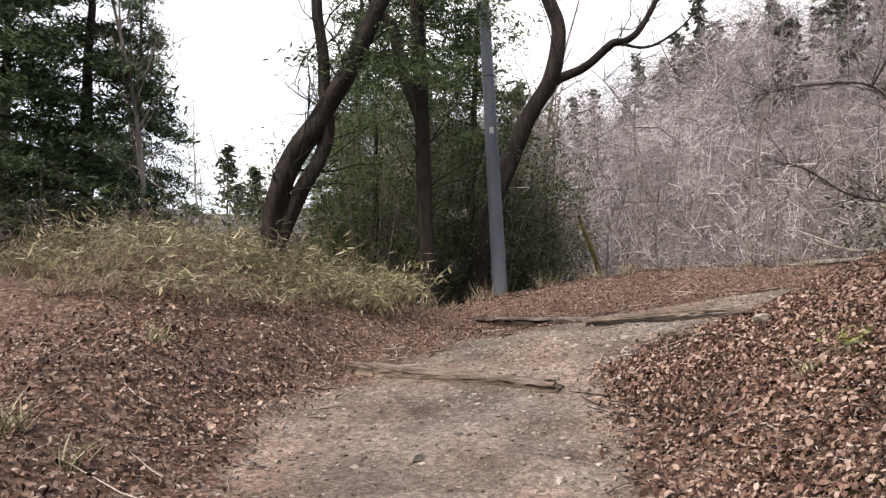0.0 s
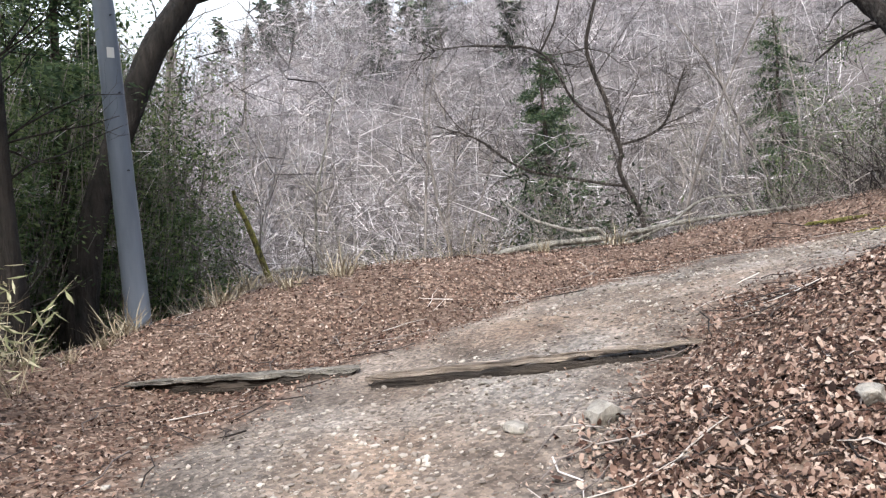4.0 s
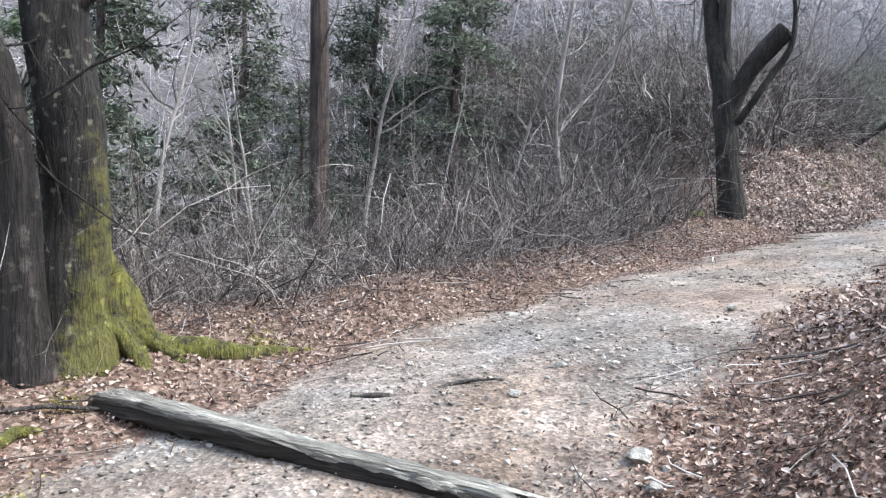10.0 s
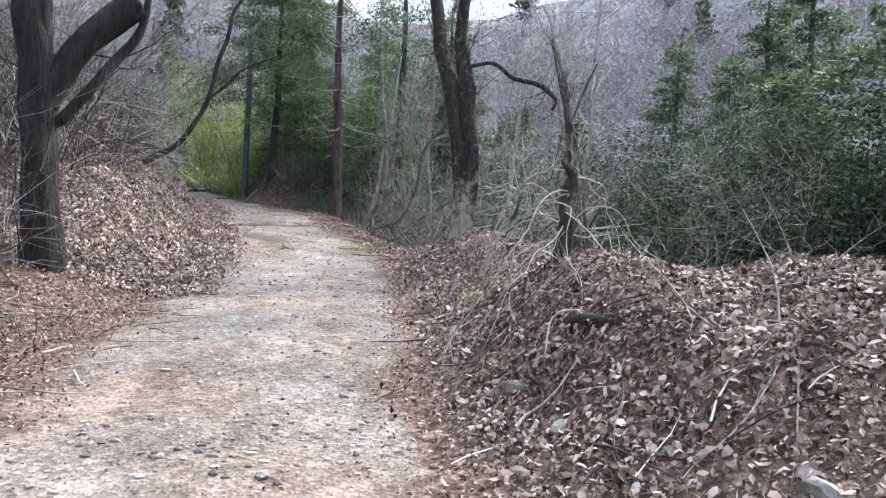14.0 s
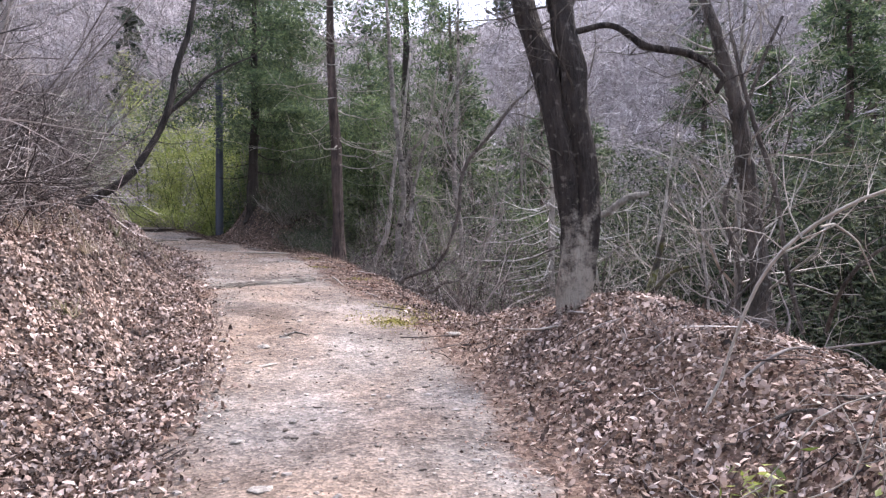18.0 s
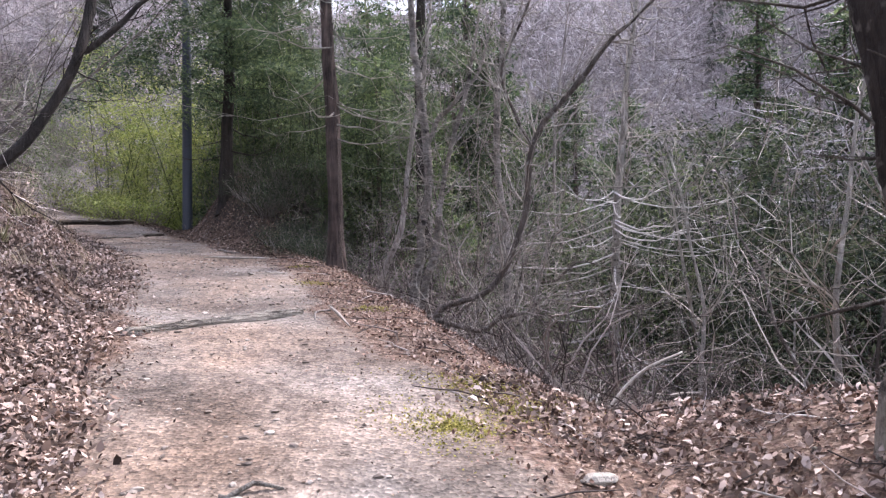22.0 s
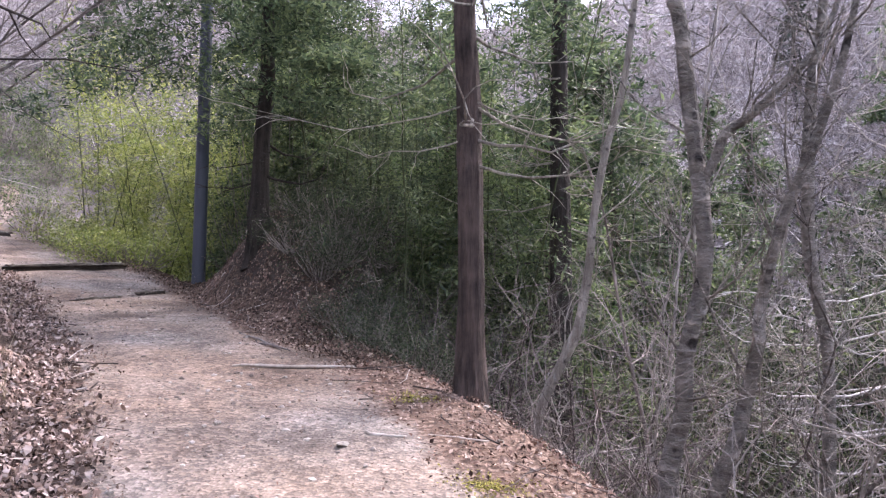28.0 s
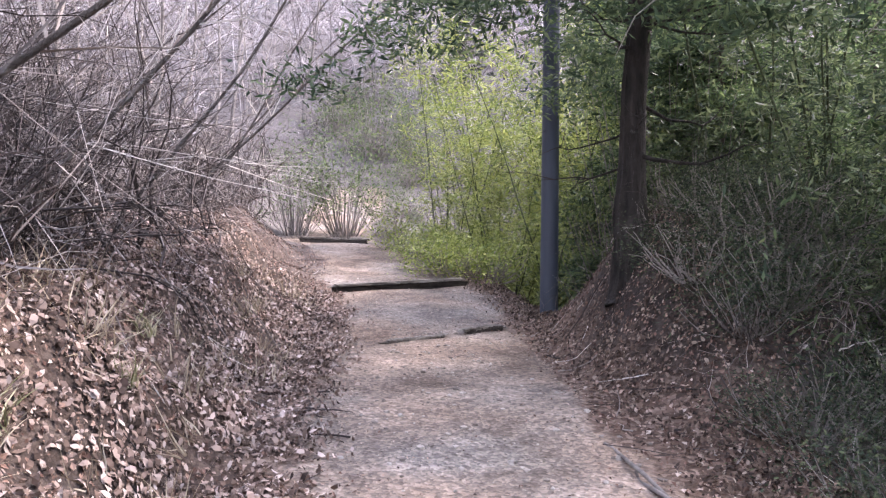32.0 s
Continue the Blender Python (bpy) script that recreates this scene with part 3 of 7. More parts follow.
def spray(rows, count, length, radius, seed, droop=0.0, spread=0.9, sides=4, forks=2):
    """Twigs that leave a stem along its outer part, each with a few side twigs."""
    rng = np.random.default_rng(seed)
    line = smooth_line(np.asarray(rows, float), 4)[:, :3]
    g = Geo()
    for _ in range(count):
        k = rng.integers(len(line) // 4, len(line))
        grow_twig(g, rng, line[k], line[min(k + 1, len(line) - 1)] - line[max(k - 1, 0)], length * rng.uniform(0.5, 1.2), radius * rng.uniform(0.6, 1.2), forks, droop, spread, sides)
    return g


def ribbon(points, widths, rng):
    """A flat strip, one face to a span, turned by chance about its run."""
    p = np.asarray(points, float)
    side = np.cross(p[-1] - p[0], rng.normal(size=3))
    side = side / (np.linalg.norm(side) + 1e-9) * np.asarray(widths)[:, None]
    n = len(p)
    k = np.arange(n - 1)
    return np.vstack([p - side, p + side]), np.stack([k, k + 1, k + n + 1, k + n], 1)


def grow_twig(g, rng, at, along, length, radius, forks, droop, spread, sides=4, n=5):
    """A twig with side twigs; sides 2 makes flat strips, for what stays a pixel or two wide."""
    along = np.asarray(along, float) / (np.linalg.norm(along) + 1e-9)
    way = along + spread * rng.normal(size=3)
    way /= np.linalg.norm(way)
    pts = [np.asarray(at, float)]
    for _ in range(n - 1):
        way = way + 0.22 * rng.normal(size=3) + np.array([0, 0, 0.10 - droop])
        way /= np.linalg.norm(way)
        pts.append(pts[-1] + way * length / (n - 1))
    pts = np.array(pts)
    rad = radius * np.linspace(1, 0.25, n)
    g.add(*(ribbon(pts, rad, rng) if sides == 2 else tube(pts, rad, sides)))
    if forks > 0:
        for _ in range(rng.integers(2, 5)):
            k = rng.integers(1, n)
            grow_twig(g, rng, pts[k], pts[k] - pts[k - 1], length * rng.uniform(0.35, 0.65), rad[k] * 0.7, forks - 1, droop, spread * 0.85, 2 if sides == 2 else 3, max(3, n - 1) if sides == 2 else n)


def local(rows, base):
    return [(x - base[0], y - base[1], z - base[2], r) for x, y, z, r in rows]


def footed(rows, sink=0.4):
    """The same stem begun in the ground under its foot."""
    x, y, z, r = rows[0]
    ground = gz(x, y)
    rows = [q for q in rows if q[2] > ground + 0.25]
    return [(x, y, ground - sink, r * 1.05), (x, y, ground + 0.12, r), *rows]


def hero_tree(label, stems, mat, twigs=(), seed=5, root=0.35, moss=None, mossmat=None, category="tree", twigmat=None, extra=(), limbmat=None):
    """A tree from stems; the first one begins in the ground. twigs: (stem, count, length, radius)."""
    stems = [footed(stems[0]), *stems[1:]]
    base = (stems[0][0][0], stems[0][0][1], stems[0][1][2] - 0.12)
    t = thing("tree", base, label, category)
    names = ["trunk"] + ["limb"] * (len(stems) - 1)
    grown = []
    for k, (rows, nm) in enumerate(zip(stems, names)):
        grown.append(part(nm, stem(local(rows, base), 18 if rows[0][3] > 0.06 else 8, 7, 0.045, seed + k, root if k == 0 else 0.0), (limbmat or {}).get(k, mat), t))
    for k, (which, count, length, radius) in enumerate(twigs):
        part("branchwork", spray(local(stems[which], base), count, length, radius, seed * 7 + k), twigmat or mat, grown[which], stuff=True)
    for k, (nm, rows, m) in enumerate(extra):
        part(nm, stem(local(rows, base), 10, 5, 0.11, seed + 40 + k), m, t, "moss-covered root" if nm == "root" else "")
    return t


# tree with two dark stems above the dwarf bamboo
hero_tree("dark forked tree leaning over dwarf bamboo", [
    [(-2.61, 10.79, 1.95, 0.178), (-2.58, 10.8, 2.72, 0.162), (-2.51, 10.82, 3.16, 0.172), (-2.27, 10.88, 3.77, 0.173), (-1.89, 10.97, 4.36, 0.158),
     (-1.51, 11.07, 5.06, 0.151), (-1.15, 11.15, 5.82, 0.135), (-0.84, 11.23, 6.69, 0.128), (-0.3, 11.5, 8.4, 0.1), (0.1, 11.9, 10.2, 0.06)],
    [(-2.50, 10.83, 2.45, 0.128), (-2.18, 10.9, 3.25, 0.121), (-1.93, 10.96, 3.7, 0.113), (-1.79, 11.0, 4.15, 0.105), (-1.79, 11.0, 4.95, 0.097),
     (-1.85, 10.98, 5.76, 0.089), (-1.93, 10.96, 6.58, 0.08), (-2.1, 11.1, 9.0, 0.05)]],
    BARK_DARK, [(0, 26, 1.5, 0.02), (1, 16, 1.2, 0.016)], 11)
slim = hero_tree("slim dark conifer trunk with bare lower boughs", [
    [(-0.23, 12.0, 1.16, 0.16), (-0.26, 12.0, 2.34, 0.123), (-0.3, 12.0, 3.78, 0.119), (-0.34, 12.0, 5.24, 0.116), (-0.41, 12.0, 6.93, 0.107), (-0.45, 12.0, 10, 0.06)],
    [(-0.34, 12.1, 4.5, 0.09), (-0.65, 12.3, 5.64, 0.10), (-0.79, 12.4, 6.37, 0.09), (-1.19, 12.5, 7.11, 0.08), (-1.6, 12.5, 9.0, 0.05)]],
    BARK_DARK, [(0, 40, 1.2, 0.012), (1, 12, 1.1, 0.014)], 13)
hero_tree("dark crooked tree behind the grey pole", [
    [(0.65, 15.49, 1.4, 0.22), (0.8, 15.49, 2.32, 0.207), (1.04, 15.48, 3.42, 0.184), (1.59, 15.46, 4.78, 0.185), (1.98, 15.45, 5.65, 0.186), (2.43, 15.43, 6.39, 0.174), (2.64, 15.42, 7.4, 0.149),
     (2.36, 15.43, 8.44, 0.138), (2.2, 15.5, 10.5, 0.08)],
    [(2.45, 15.43, 6.30, 0.112), (3.24, 15.4, 6.69, 0.093), (3.74, 15.38, 7.12, 0.087), (4.11, 15.36, 7.21, 0.074), (4.5, 15.35, 7.67, 0.068), (4.89, 15.33, 8.36, 0.056), (5.5, 15.2, 9.6, 0.03)],
    [(3.9, 15.38, 7.15, 0.04), (4.5, 15.3, 7.0, 0.032), (5.2, 15.2, 7.4, 0.022), (5.8, 15.1, 8.0, 0.01)]],
    BARK_DARK, [(0, 18, 1.3, 0.016), (1, 22, 1.1, 0.012), (2, 10, 0.8, 0.008)], 17)
# the mossy twin tree on the outer side of the bend
hero_tree("large dark twin-stemmed tree with yellow-green mossy foot", [
    [(9.26, 8.02, 2.4, 0.27), (9.26, 8.0, 2.75, 0.228), (9.26, 8.01, 3.2, 0.206), (9.26, 8.05, 3.94, 0.20), (9.25, 8.1, 4.43, 0.197), (9.25, 8.13, 4.92, 0.192), (9.25, 8.16, 5.5, 0.172), (9.3, 8.2, 7.5, 0.12), (9.3, 8.2, 10, 0.06)],
    [(9.03, 8.28, 2.3, 0.17), (9.01, 8.32, 2.95, 0.135), (9.0, 8.35, 3.52, 0.125), (9.0, 8.42, 3.98, 0.127), (8.99, 8.5, 4.31, 0.131), (8.98, 8.7, 4.62, 0.125), (8.97, 8.85, 4.84, 0.119), (8.96, 9.02, 5.09, 0.105), (8.8, 9.6, 6.4, 0.08)],
    [(8.99, 8.48, 4.31, 0.04), (8.98, 8.7, 4.44, 0.03), (8.9, 9.1, 4.40, 0.02), (8.8, 9.5, 4.2, 0.011)],
    [(9.25, 8.1, 4.6, 0.05), (9.1, 7.85, 4.9, 0.04), (8.9, 7.7, 5.4, 0.03), (8.8, 7.6, 6.0, 0.02)]],
    BARK_TWIN, [(0, 12, 1.0, 0.014), (1, 16, 1.2, 0.014), (2, 6, 0.6, 0.006)], 19, root=0.45, twigmat=BARK_DARK, limbmat={1: BARK_SECOND, 2: BARK_SECOND, 3: BARK_SECOND},
    extra=[("root", [(9.26, 7.97, 3.2, 0.115), (9.30, 7.82, 2.82, 0.145), (9.34, 7.62, 2.52, 0.13), (9.32, 7.4, 2.39, 0.10), (9.24, 7.0, 2.34, 0.08), (9.28, 6.6, 2.34, 0.06), (9.24, 6.2, 2.31, 0.03)], BARK_ROOT),
           ("root", [(9.25, 7.92, 2.70, 0.12), (9.22, 7.75, 2.46, 0.085), (9.12, 7.63, 2.34, 0.06), (9.0, 7.52, 2.24, 0.03)], BARK_ROOT),
           ("root", [(9.36, 7.88, 2.62, 0.10), (9.32, 7.5, 2.42, 0.07), (9.2, 7.38, 2.34, 0.055), (9.06, 7.26, 2.24, 0.025)], BARK_ROOT),
           ("root", [(9.42, 7.9, 2.6, 0.10), (9.48, 7.4, 2.43, 0.055), (9.55, 6.8, 2.40, 0.05), (9.56, 6.3, 2.40, 0.02)], BARK_ROOT)])
# forked tree on the uphill side after the bend
hero_tree("dark forked tree with a thick sawn limb on leaf litter", [
    [(11.53, -1.13, 3.73, 0.205), (11.59, -1.09, 4.44, 0.173), (11.61, -1.07, 5.13, 0.166), (11.66, -1.05, 5.67, 0.155), (11.73, -1.0, 6.22, 0.124), (11.78, -0.97, 6.76, 0.116), (11.9, -0.9, 9.0, 0.06)],
    [(11.59, -1.09, 5.4, 0.118), (11.61, -1.08, 6.09, 0.11), (11.63, -1.06, 6.77, 0.096), (11.5, -1.1, 8.6, 0.05)],
    [(11.56, -1.10, 5.2, 0.13), (11.32, -1.26, 5.77, 0.14), (11.09, -1.41, 6.14, 0.148), (10.91, -1.52, 6.37, 0.15)],
    [(11.52, -1.13, 5.0, 0.05), (11.18, -1.35, 5.52, 0.05), (10.86, -1.57, 6.0, 0.045), (10.74, -1.6, 6.5, 0.036), (10.8, -1.6, 6.9, 0.03), (11.1, -1.5, 7.3, 0.015)]],
    BARK_DARK, [(0, 12, 1.0, 0.012), (3, 10, 0.8, 0.01)], 23)
# twin stem on the rim of the gully
hero_tree("grey twin-stemmed tree with a pale peeling foot", [
    [(7.46, -4.33, 4.08, 0.138), (7.44, -4.32, 4.36, 0.13), (7.41, -4.31, 4.66, 0.126), (7.43, -4.32, 4.87, 0.125), (7.46, -4.33, 5.27, 0.121), (7.54, -4.34, 5.71, 0.118), (7.63, -4.37, 6.22, 0.115),
     (7.74, -4.39, 6.59, 0.111), (7.85, -4.41, 6.97, 0.103), (8.1, -4.5, 8.6, 0.07), (8.2, -4.5, 10, 0.04)],
    [(7.42, -4.30, 4.02, 0.10), (7.37, -4.3, 4.4, 0.115), (7.32, -4.29, 4.87, 0.12), (7.32, -4.29, 5.3, 0.116), (7.37, -4.3, 5.83, 0.117), (7.42, -4.32, 6.28, 0.114), (7.47, -4.33, 6.73, 0.106), (7.5, -4.33, 7.1, 0.089), (7.3, -4.3, 9.2, 0.04)],
    [(7.26, -4.28, 4.84, 0.026), (7.12, -4.25, 4.94, 0.03), (6.95, -4.21, 5.0, 0.03), (6.81, -4.18, 5.04, 0.025)],
    [(7.36, -4.3, 6.55, 0.031), (7.03, -4.23, 6.58, 0.03), (6.77, -4.17, 6.37, 0.034), (6.42, -4.09, 6.26, 0.034), (6.23, -4.05, 6.08, 0.029), (6.19, -4.04, 5.87, 0.02)]],
    BARK_FOOT, [(0, 14, 1.1, 0.012), (1, 12, 1.0, 0.012), (3, 12, 0.7, 0.007)], 29, root=0.08, twigmat=BARK_GREY, limbmat={1: BARK_FOOT, 2: BARK_PALE, 3: BARK_UPPER})
# cedar beside the trail, and the one on its mound
def boughs(base, z0, z1, count, length, seed, sides=5, thick=0.02):
    rng = np.random.default_rng(seed)
    g = Geo()
    for _ in range(count):
        z, a = rng.uniform(z0, z1), rng.uniform(0, 2 * np.pi)
        L = length * rng.uniform(0.5, 1.1)
        out = np.array([np.cos(a), np.sin(a), 0])
        pts = [np.array([0, 0, z]) + out * L * u + np.array([0, 0, L * (-0.42 * u + 0.36 * u * u)]) + 0.04 * rng.normal(size=3) * u for u in np.linspace(0, 1, 6)]
        g.add(*tube(pts, thick * np.linspace(1, 0.25, 6) * rng.uniform(0.6, 1.3), sides))
        for _ in range(5):
            k = rng.integers(2, 6)
            grow_twig(g, rng, pts[k], pts[k] - pts[k - 1], L * 0.3, 0.006, 0, 0.1, 0.6, 3)
    return g


cedar = hero_tree("straight reddish-grey cedar with dead drooping boughs", [
    [(10.84, -12.48, 4.84, 0.135), (10.85, -12.48, 5.38, 0.109), (10.85, -12.48, 6.15, 0.103), (10.86, -12.48, 7.21, 0.096), (10.9, -12.48, 8.09, 0.087), (10.92, -12.48, 8.84, 0.08), (10.95, -12.5, 12, 0.04)]],
    BARK_CEDAR, (), 31, root=0.5)
part("branchwork", boughs(None, 2.0, 6.5, 30, 1.8, 3, thick=0.014), DEAD_BOUGH, cedar, "dead grey drooping boughs", stuff=True)
mound = hero_tree("dark cedar on a root mound beside the trail", [
    [(13.83, -16.94, 6.5, 0.15), (13.82, -16.95, 7.09, 0.126), (13.8, -16.95, 7.9, 0.117), (13.77, -16.96, 8.7, 0.107), (13.75, -16.96, 9.35, 0.096), (13.7, -17, 13, 0.04)]],
    BARK_DARK, (), 37, root=0.5)
part("branchwork", boughs(None, 0.9, 5.0, 22, 1.3, 5), BARK_DARK, mound, stuff=True)
second = hero_tree("dark conifer trunk standing behind the cedar", [
    [(9.56, -15.6, 3.4, 0.16), (9.58, -15.6, 5.2, 0.14), (9.6, -15.6, 7.5, 0.12), (9.6, -15.6, 10.0, 0.08), (9.6, -15.6, 13.0, 0.04)]],
    BARK_DARK, (), 38, root=0.2)
part("branchwork", boughs(None, 1.5, 6.0, 26, 1.4, 6, thick=0.012), DEAD_BOUGH, second, stuff=True)
# pale, dark-banded stem in the gully
hero_tree("slim pale-barked tree with dark bands", [
    [(9.6, -11.1, 4.34, 0.068), (9.55, -11.08, 4.81, 0.059), (9.47, -11.05, 5.26, 0.055), (9.42, -11.04, 5.65, 0.053), (9.45, -11.05, 6.3, 0.053), (9.52, -11.07, 6.98, 0.050), (9.54, -11.08, 7.47, 0.048), (9.55, -11.08, 7.85, 0.044), (9.7, -11.1, 10, 0.017)],
    [(9.43, -11.04, 6.2, 0.029), (9.31, -11.0, 6.59, 0.031), (9.15, -10.95, 6.71, 0.031), (8.97, -10.88, 6.93, 0.024), (8.75, -10.81, 7.23, 0.018), (8.5, -10.7, 8.0, 0.010)]],
    BARK_BIRCH, [(0, 22, 1.1, 0.01), (1, 12, 0.8, 0.008)], 41)
hero_tree("leaning pale vine-like stem in the gully", [
    [(10.23, -12.91, 4.49, 0.045), (9.99, -12.84, 5.08, 0.048), (9.8, -12.78, 5.58, 0.044), (9.76, -12.77, 6.18, 0.040), (9.64, -12.73, 6.93, 0.036), (9.45, -12.67, 7.68, 0.032), (9.3, -12.6, 9, 0.016)]],
    BARK_PALE, [(0, 18, 1.0, 0.008)], 43)
hero_tree("slim grey tree leaning out over the gully", [
    [(9.51, -10.7, 4.45, 0.050), (9.37, -10.62, 4.9, 0.042), (9.29, -10.57, 5.36, 0.037), (9.24, -10.53, 5.68, 0.034), (9.11, -10.45, 6.16, 0.028), (8.94, -10.35, 6.78, 0.023), (8.7, -10.2, 8, 0.011)]],
    BARK_BIRCH, [(0, 26, 1.1, 0.009)], 47)
hero_tree("upright grey tree in the gully", [
    [(8.39, -11.52, 4.0, 0.050), (8.38, -11.51, 5.14, 0.045), (8.44, -11.56, 6.02, 0.046), (8.4, -11.53, 7.11, 0.039), (8.33, -11.47, 7.71, 0.032), (8.3, -11.4, 10, 0.012)]],
    BARK_BIRCH, [(0, 30, 1.2, 0.01)], 53)
hero_tree("thin dark stem slanting over the uphill bank", [
    [(14.20, -8.59, 5.12, 0.080), (13.97, -8.71, 5.44, 0.074), (13.58, -8.91, 5.91, 0.057), (13.22, -9.09, 6.58, 0.050), (12.98, -9.20, 7.18, 0.051), (12.86, -9.27, 7.91, 0.047), (12.62, -9.38, 8.75, 0.040), (12.47, -9.46, 9.27, 0.024)],
    [(13.02, -9.18, 7.04, 0.035), (12.66, -9.37, 7.37, 0.032), (12.38, -9.51, 7.71, 0.024), (11.79, -9.80, 8.10, 0.012)]],
    BARK_DARK, [(0, 16, 1.2, 0.01), (1, 10, 0.8, 0.007)], 59)
hero_tree("tangled mossy vine tree on the gully rim", [
    [(9.30, -8.59, 4.2, 0.031), (9.11, -8.57, 4.25, 0.030), (8.78, -8.55, 4.52, 0.029), (8.49, -8.53, 5.16, 0.029), (8.35, -8.52, 5.85, 0.029), (8.13, -8.51, 6.21, 0.026), (7.7, -8.48, 6.76, 0.022), (7.32, -8.45, 7.07, 0.014), (6.8, -8.4, 7.6, 0.006)],
    [(8.35, -8.52, 5.85, 0.017), (8.55, -8.53, 6.23, 0.016), (8.63, -8.54, 6.61, 0.014), (8.43, -8.53, 7.12, 0.012), (8.22, -8.51, 7.6, 0.007)],
    [(9.36, -8.59, 4.3, 0.023), (9.25, -8.58, 4.22, 0.029), (8.93, -8.56, 4.11, 0.025), (8.66, -8.54, 4.25, 0.022), (8.45, -8.53, 4.28, 0.017), (8.25, -8.51, 4.38, 0.009)]],
    BARK_GREY, [(0, 60, 0.9, 0.008), (1, 34, 0.8, 0.007), (2, 16, 0.5, 0.006)], 61, twigmat=VINE_BARK)
pale_tree = hero_tree("slender whitish tree rising from the gully", [
    [(6.41, -13.5, 3.45, 0.067), (6.35, -13.49, 4.62, 0.068), (6.31, -13.47, 5.98, 0.06), (6.21, -13.45, 7.01, 0.051), (6.13, -13.43, 8.13, 0.039), (5.91, -13.37, 9.43, 0.02)]],
    BARK_PALE, [(0, 60, 1.5, 0.010)], 67, twigmat=TWIG_PALE)
hero_tree("bare crooked tree over a fallen branch", [
    [(10.8, 14.25, 1.8, 0.056), (10.72, 14.32, 2.69, 0.051), (10.49, 14.54, 3.47, 0.048), (10.53, 14.5, 4.02, 0.045), (10.41, 14.62, 4.8, 0.045), (10.23, 14.79, 5.7, 0.042), (10.18, 14.84, 6.26, 0.038), (10.43, 14.59, 7.38, 0.031), (10.55, 14.48, 8.05, 0.025)],
    [(10.53, 14.5, 3.22, 0.031), (9.7, 15.31, 3.54, 0.031), (9.06, 15.93, 3.81, 0.028), (8.49, 16.48, 4.46, 0.020), (7.92, 17.03, 4.84, 0.009)],
    [(10.41, 14.62, 4.36, 0.031), (9.93, 15.09, 5.08, 0.028), (9.48, 15.52, 6.16, 0.024), (8.47, 16.49, 6.42, 0.017), (7.75, 17.2, 6.47, 0.007)],
    [(9.48, 15.52, 6.1, 0.024), (9.72, 15.29, 6.7, 0.020), (9.87, 15.14, 7.38, 0.012)],
    [(10.53, 14.5, 4.0, 0.027), (10.89, 14.16, 4.16, 0.027), (11.2, 13.85, 4.47, 0.024), (11.52, 13.54, 5.48, 0.012)]],
    BARK_UPPER, [(0, 44, 1.8, 0.013), (1, 34, 1.5, 0.011), (2, 34, 1.5, 0.011), (4, 22, 1.2, 0.010)], 71)
part("branchwork", boughs(None, 0.6, 5.4, 60, 2.5, 9, 4, 0.014), TWIG_WHITE, pale_tree, "long level whitish boughs", stuff=True)
hero_tree("dark leaning trunk wrapped in hanging vines", [
    [(5.81, -4.23, 3.82, 0.095), (5.81, -4.23, 4.52, 0.083), (5.88, -4.26, 5.27, 0.075), (5.96, -4.3, 5.94, 0.064), (6.09, -4.35, 6.47, 0.052), (6.18, -4.39, 6.95, 0.040)],
    [(5.63, -3.89, 3.85, 0.022), (5.7, -3.91, 4.37, 0.021), (5.79, -3.95, 5.08, 0.020), (5.94, -4.02, 5.72, 0.020), (6.04, -4.06, 6.42, 0.017)],
    [(6.05, -4.26, 3.88, 0.021), (5.99, -4.23, 4.42, 0.021), (6.06, -4.26, 5.02, 0.019), (5.96, -4.22, 5.62, 0.018), (5.8, -4.14, 6.14, 0.016), (5.64, -4.07, 6.61, 0.013)]], BARK_GREY, [(0, 30, 1.2, 0.012)], 75, twigmat=VINE_BARK)
hero_tree("straight dark conifer trunk behind the brush", [
    [(13.3, 4.9, 1.6, 0.16), (13.32, 4.9, 3.0, 0.14), (13.3, 4.92, 5.0, 0.13), (13.34, 4.9, 8.0, 0.10), (13.3, 4.9, 12.0, 0.05)]],
    BARK_CEDAR, [(0, 34, 1.3, 0.010)], 79)
# broken stump hung with dry vines
stump = hero_tree("broken dark stump hung with pale dry vines", [
    [(6.48, 0.08, 3.9, 0.07), (6.49, 0.08, 4.2, 0.058), (6.47, 0.07, 4.43, 0.052), (6.48, 0.08, 4.5, 0.042), (6.52, 0.10, 4.62, 0.016)]], BARK_CEDAR, (), 73, root=0.15, category="tree stump")
rng = np.random.default_rng(77)
for _ in range(15):
    a, L = rng.uniform(0, 2 * np.pi), rng.uniform(0.5, 1.5)
    h, arch = rng.uniform(0.25, 0.62), rng.uniform(0.0, 0.4)
    pts, sway = [], np.cumsum(0.06 * rng.normal(size=(8, 3)), 0)
    for u, (sx, sy, sz) in zip(np.linspace(0, 1, 8), sway - sway[0]):
        x, y = sx + np.cos(a) * L * u, sy + np.sin(a) * L * u
        ground = gz(6.48 + x, 0.08 + y) - gz(6.48, 0.08)
        pts.append((x, y, max(ground + 0.01, (h + 4 * arch * u * (1 - u)) * (1 - u) + ground * u + sz), 0.0065 * (1.12 - u)))
    vine = part("vine", stem(pts, 5, 2, 0.03, int(rng.integers(1000))), TWIG_PALE, stump)
    part("branchwork", spray(pts, 5, 0.35, 0.0045, int(rng.integers(1000)), 0.06, 0.8, 3, 1), TWIG_PALE, vine, stuff=True)


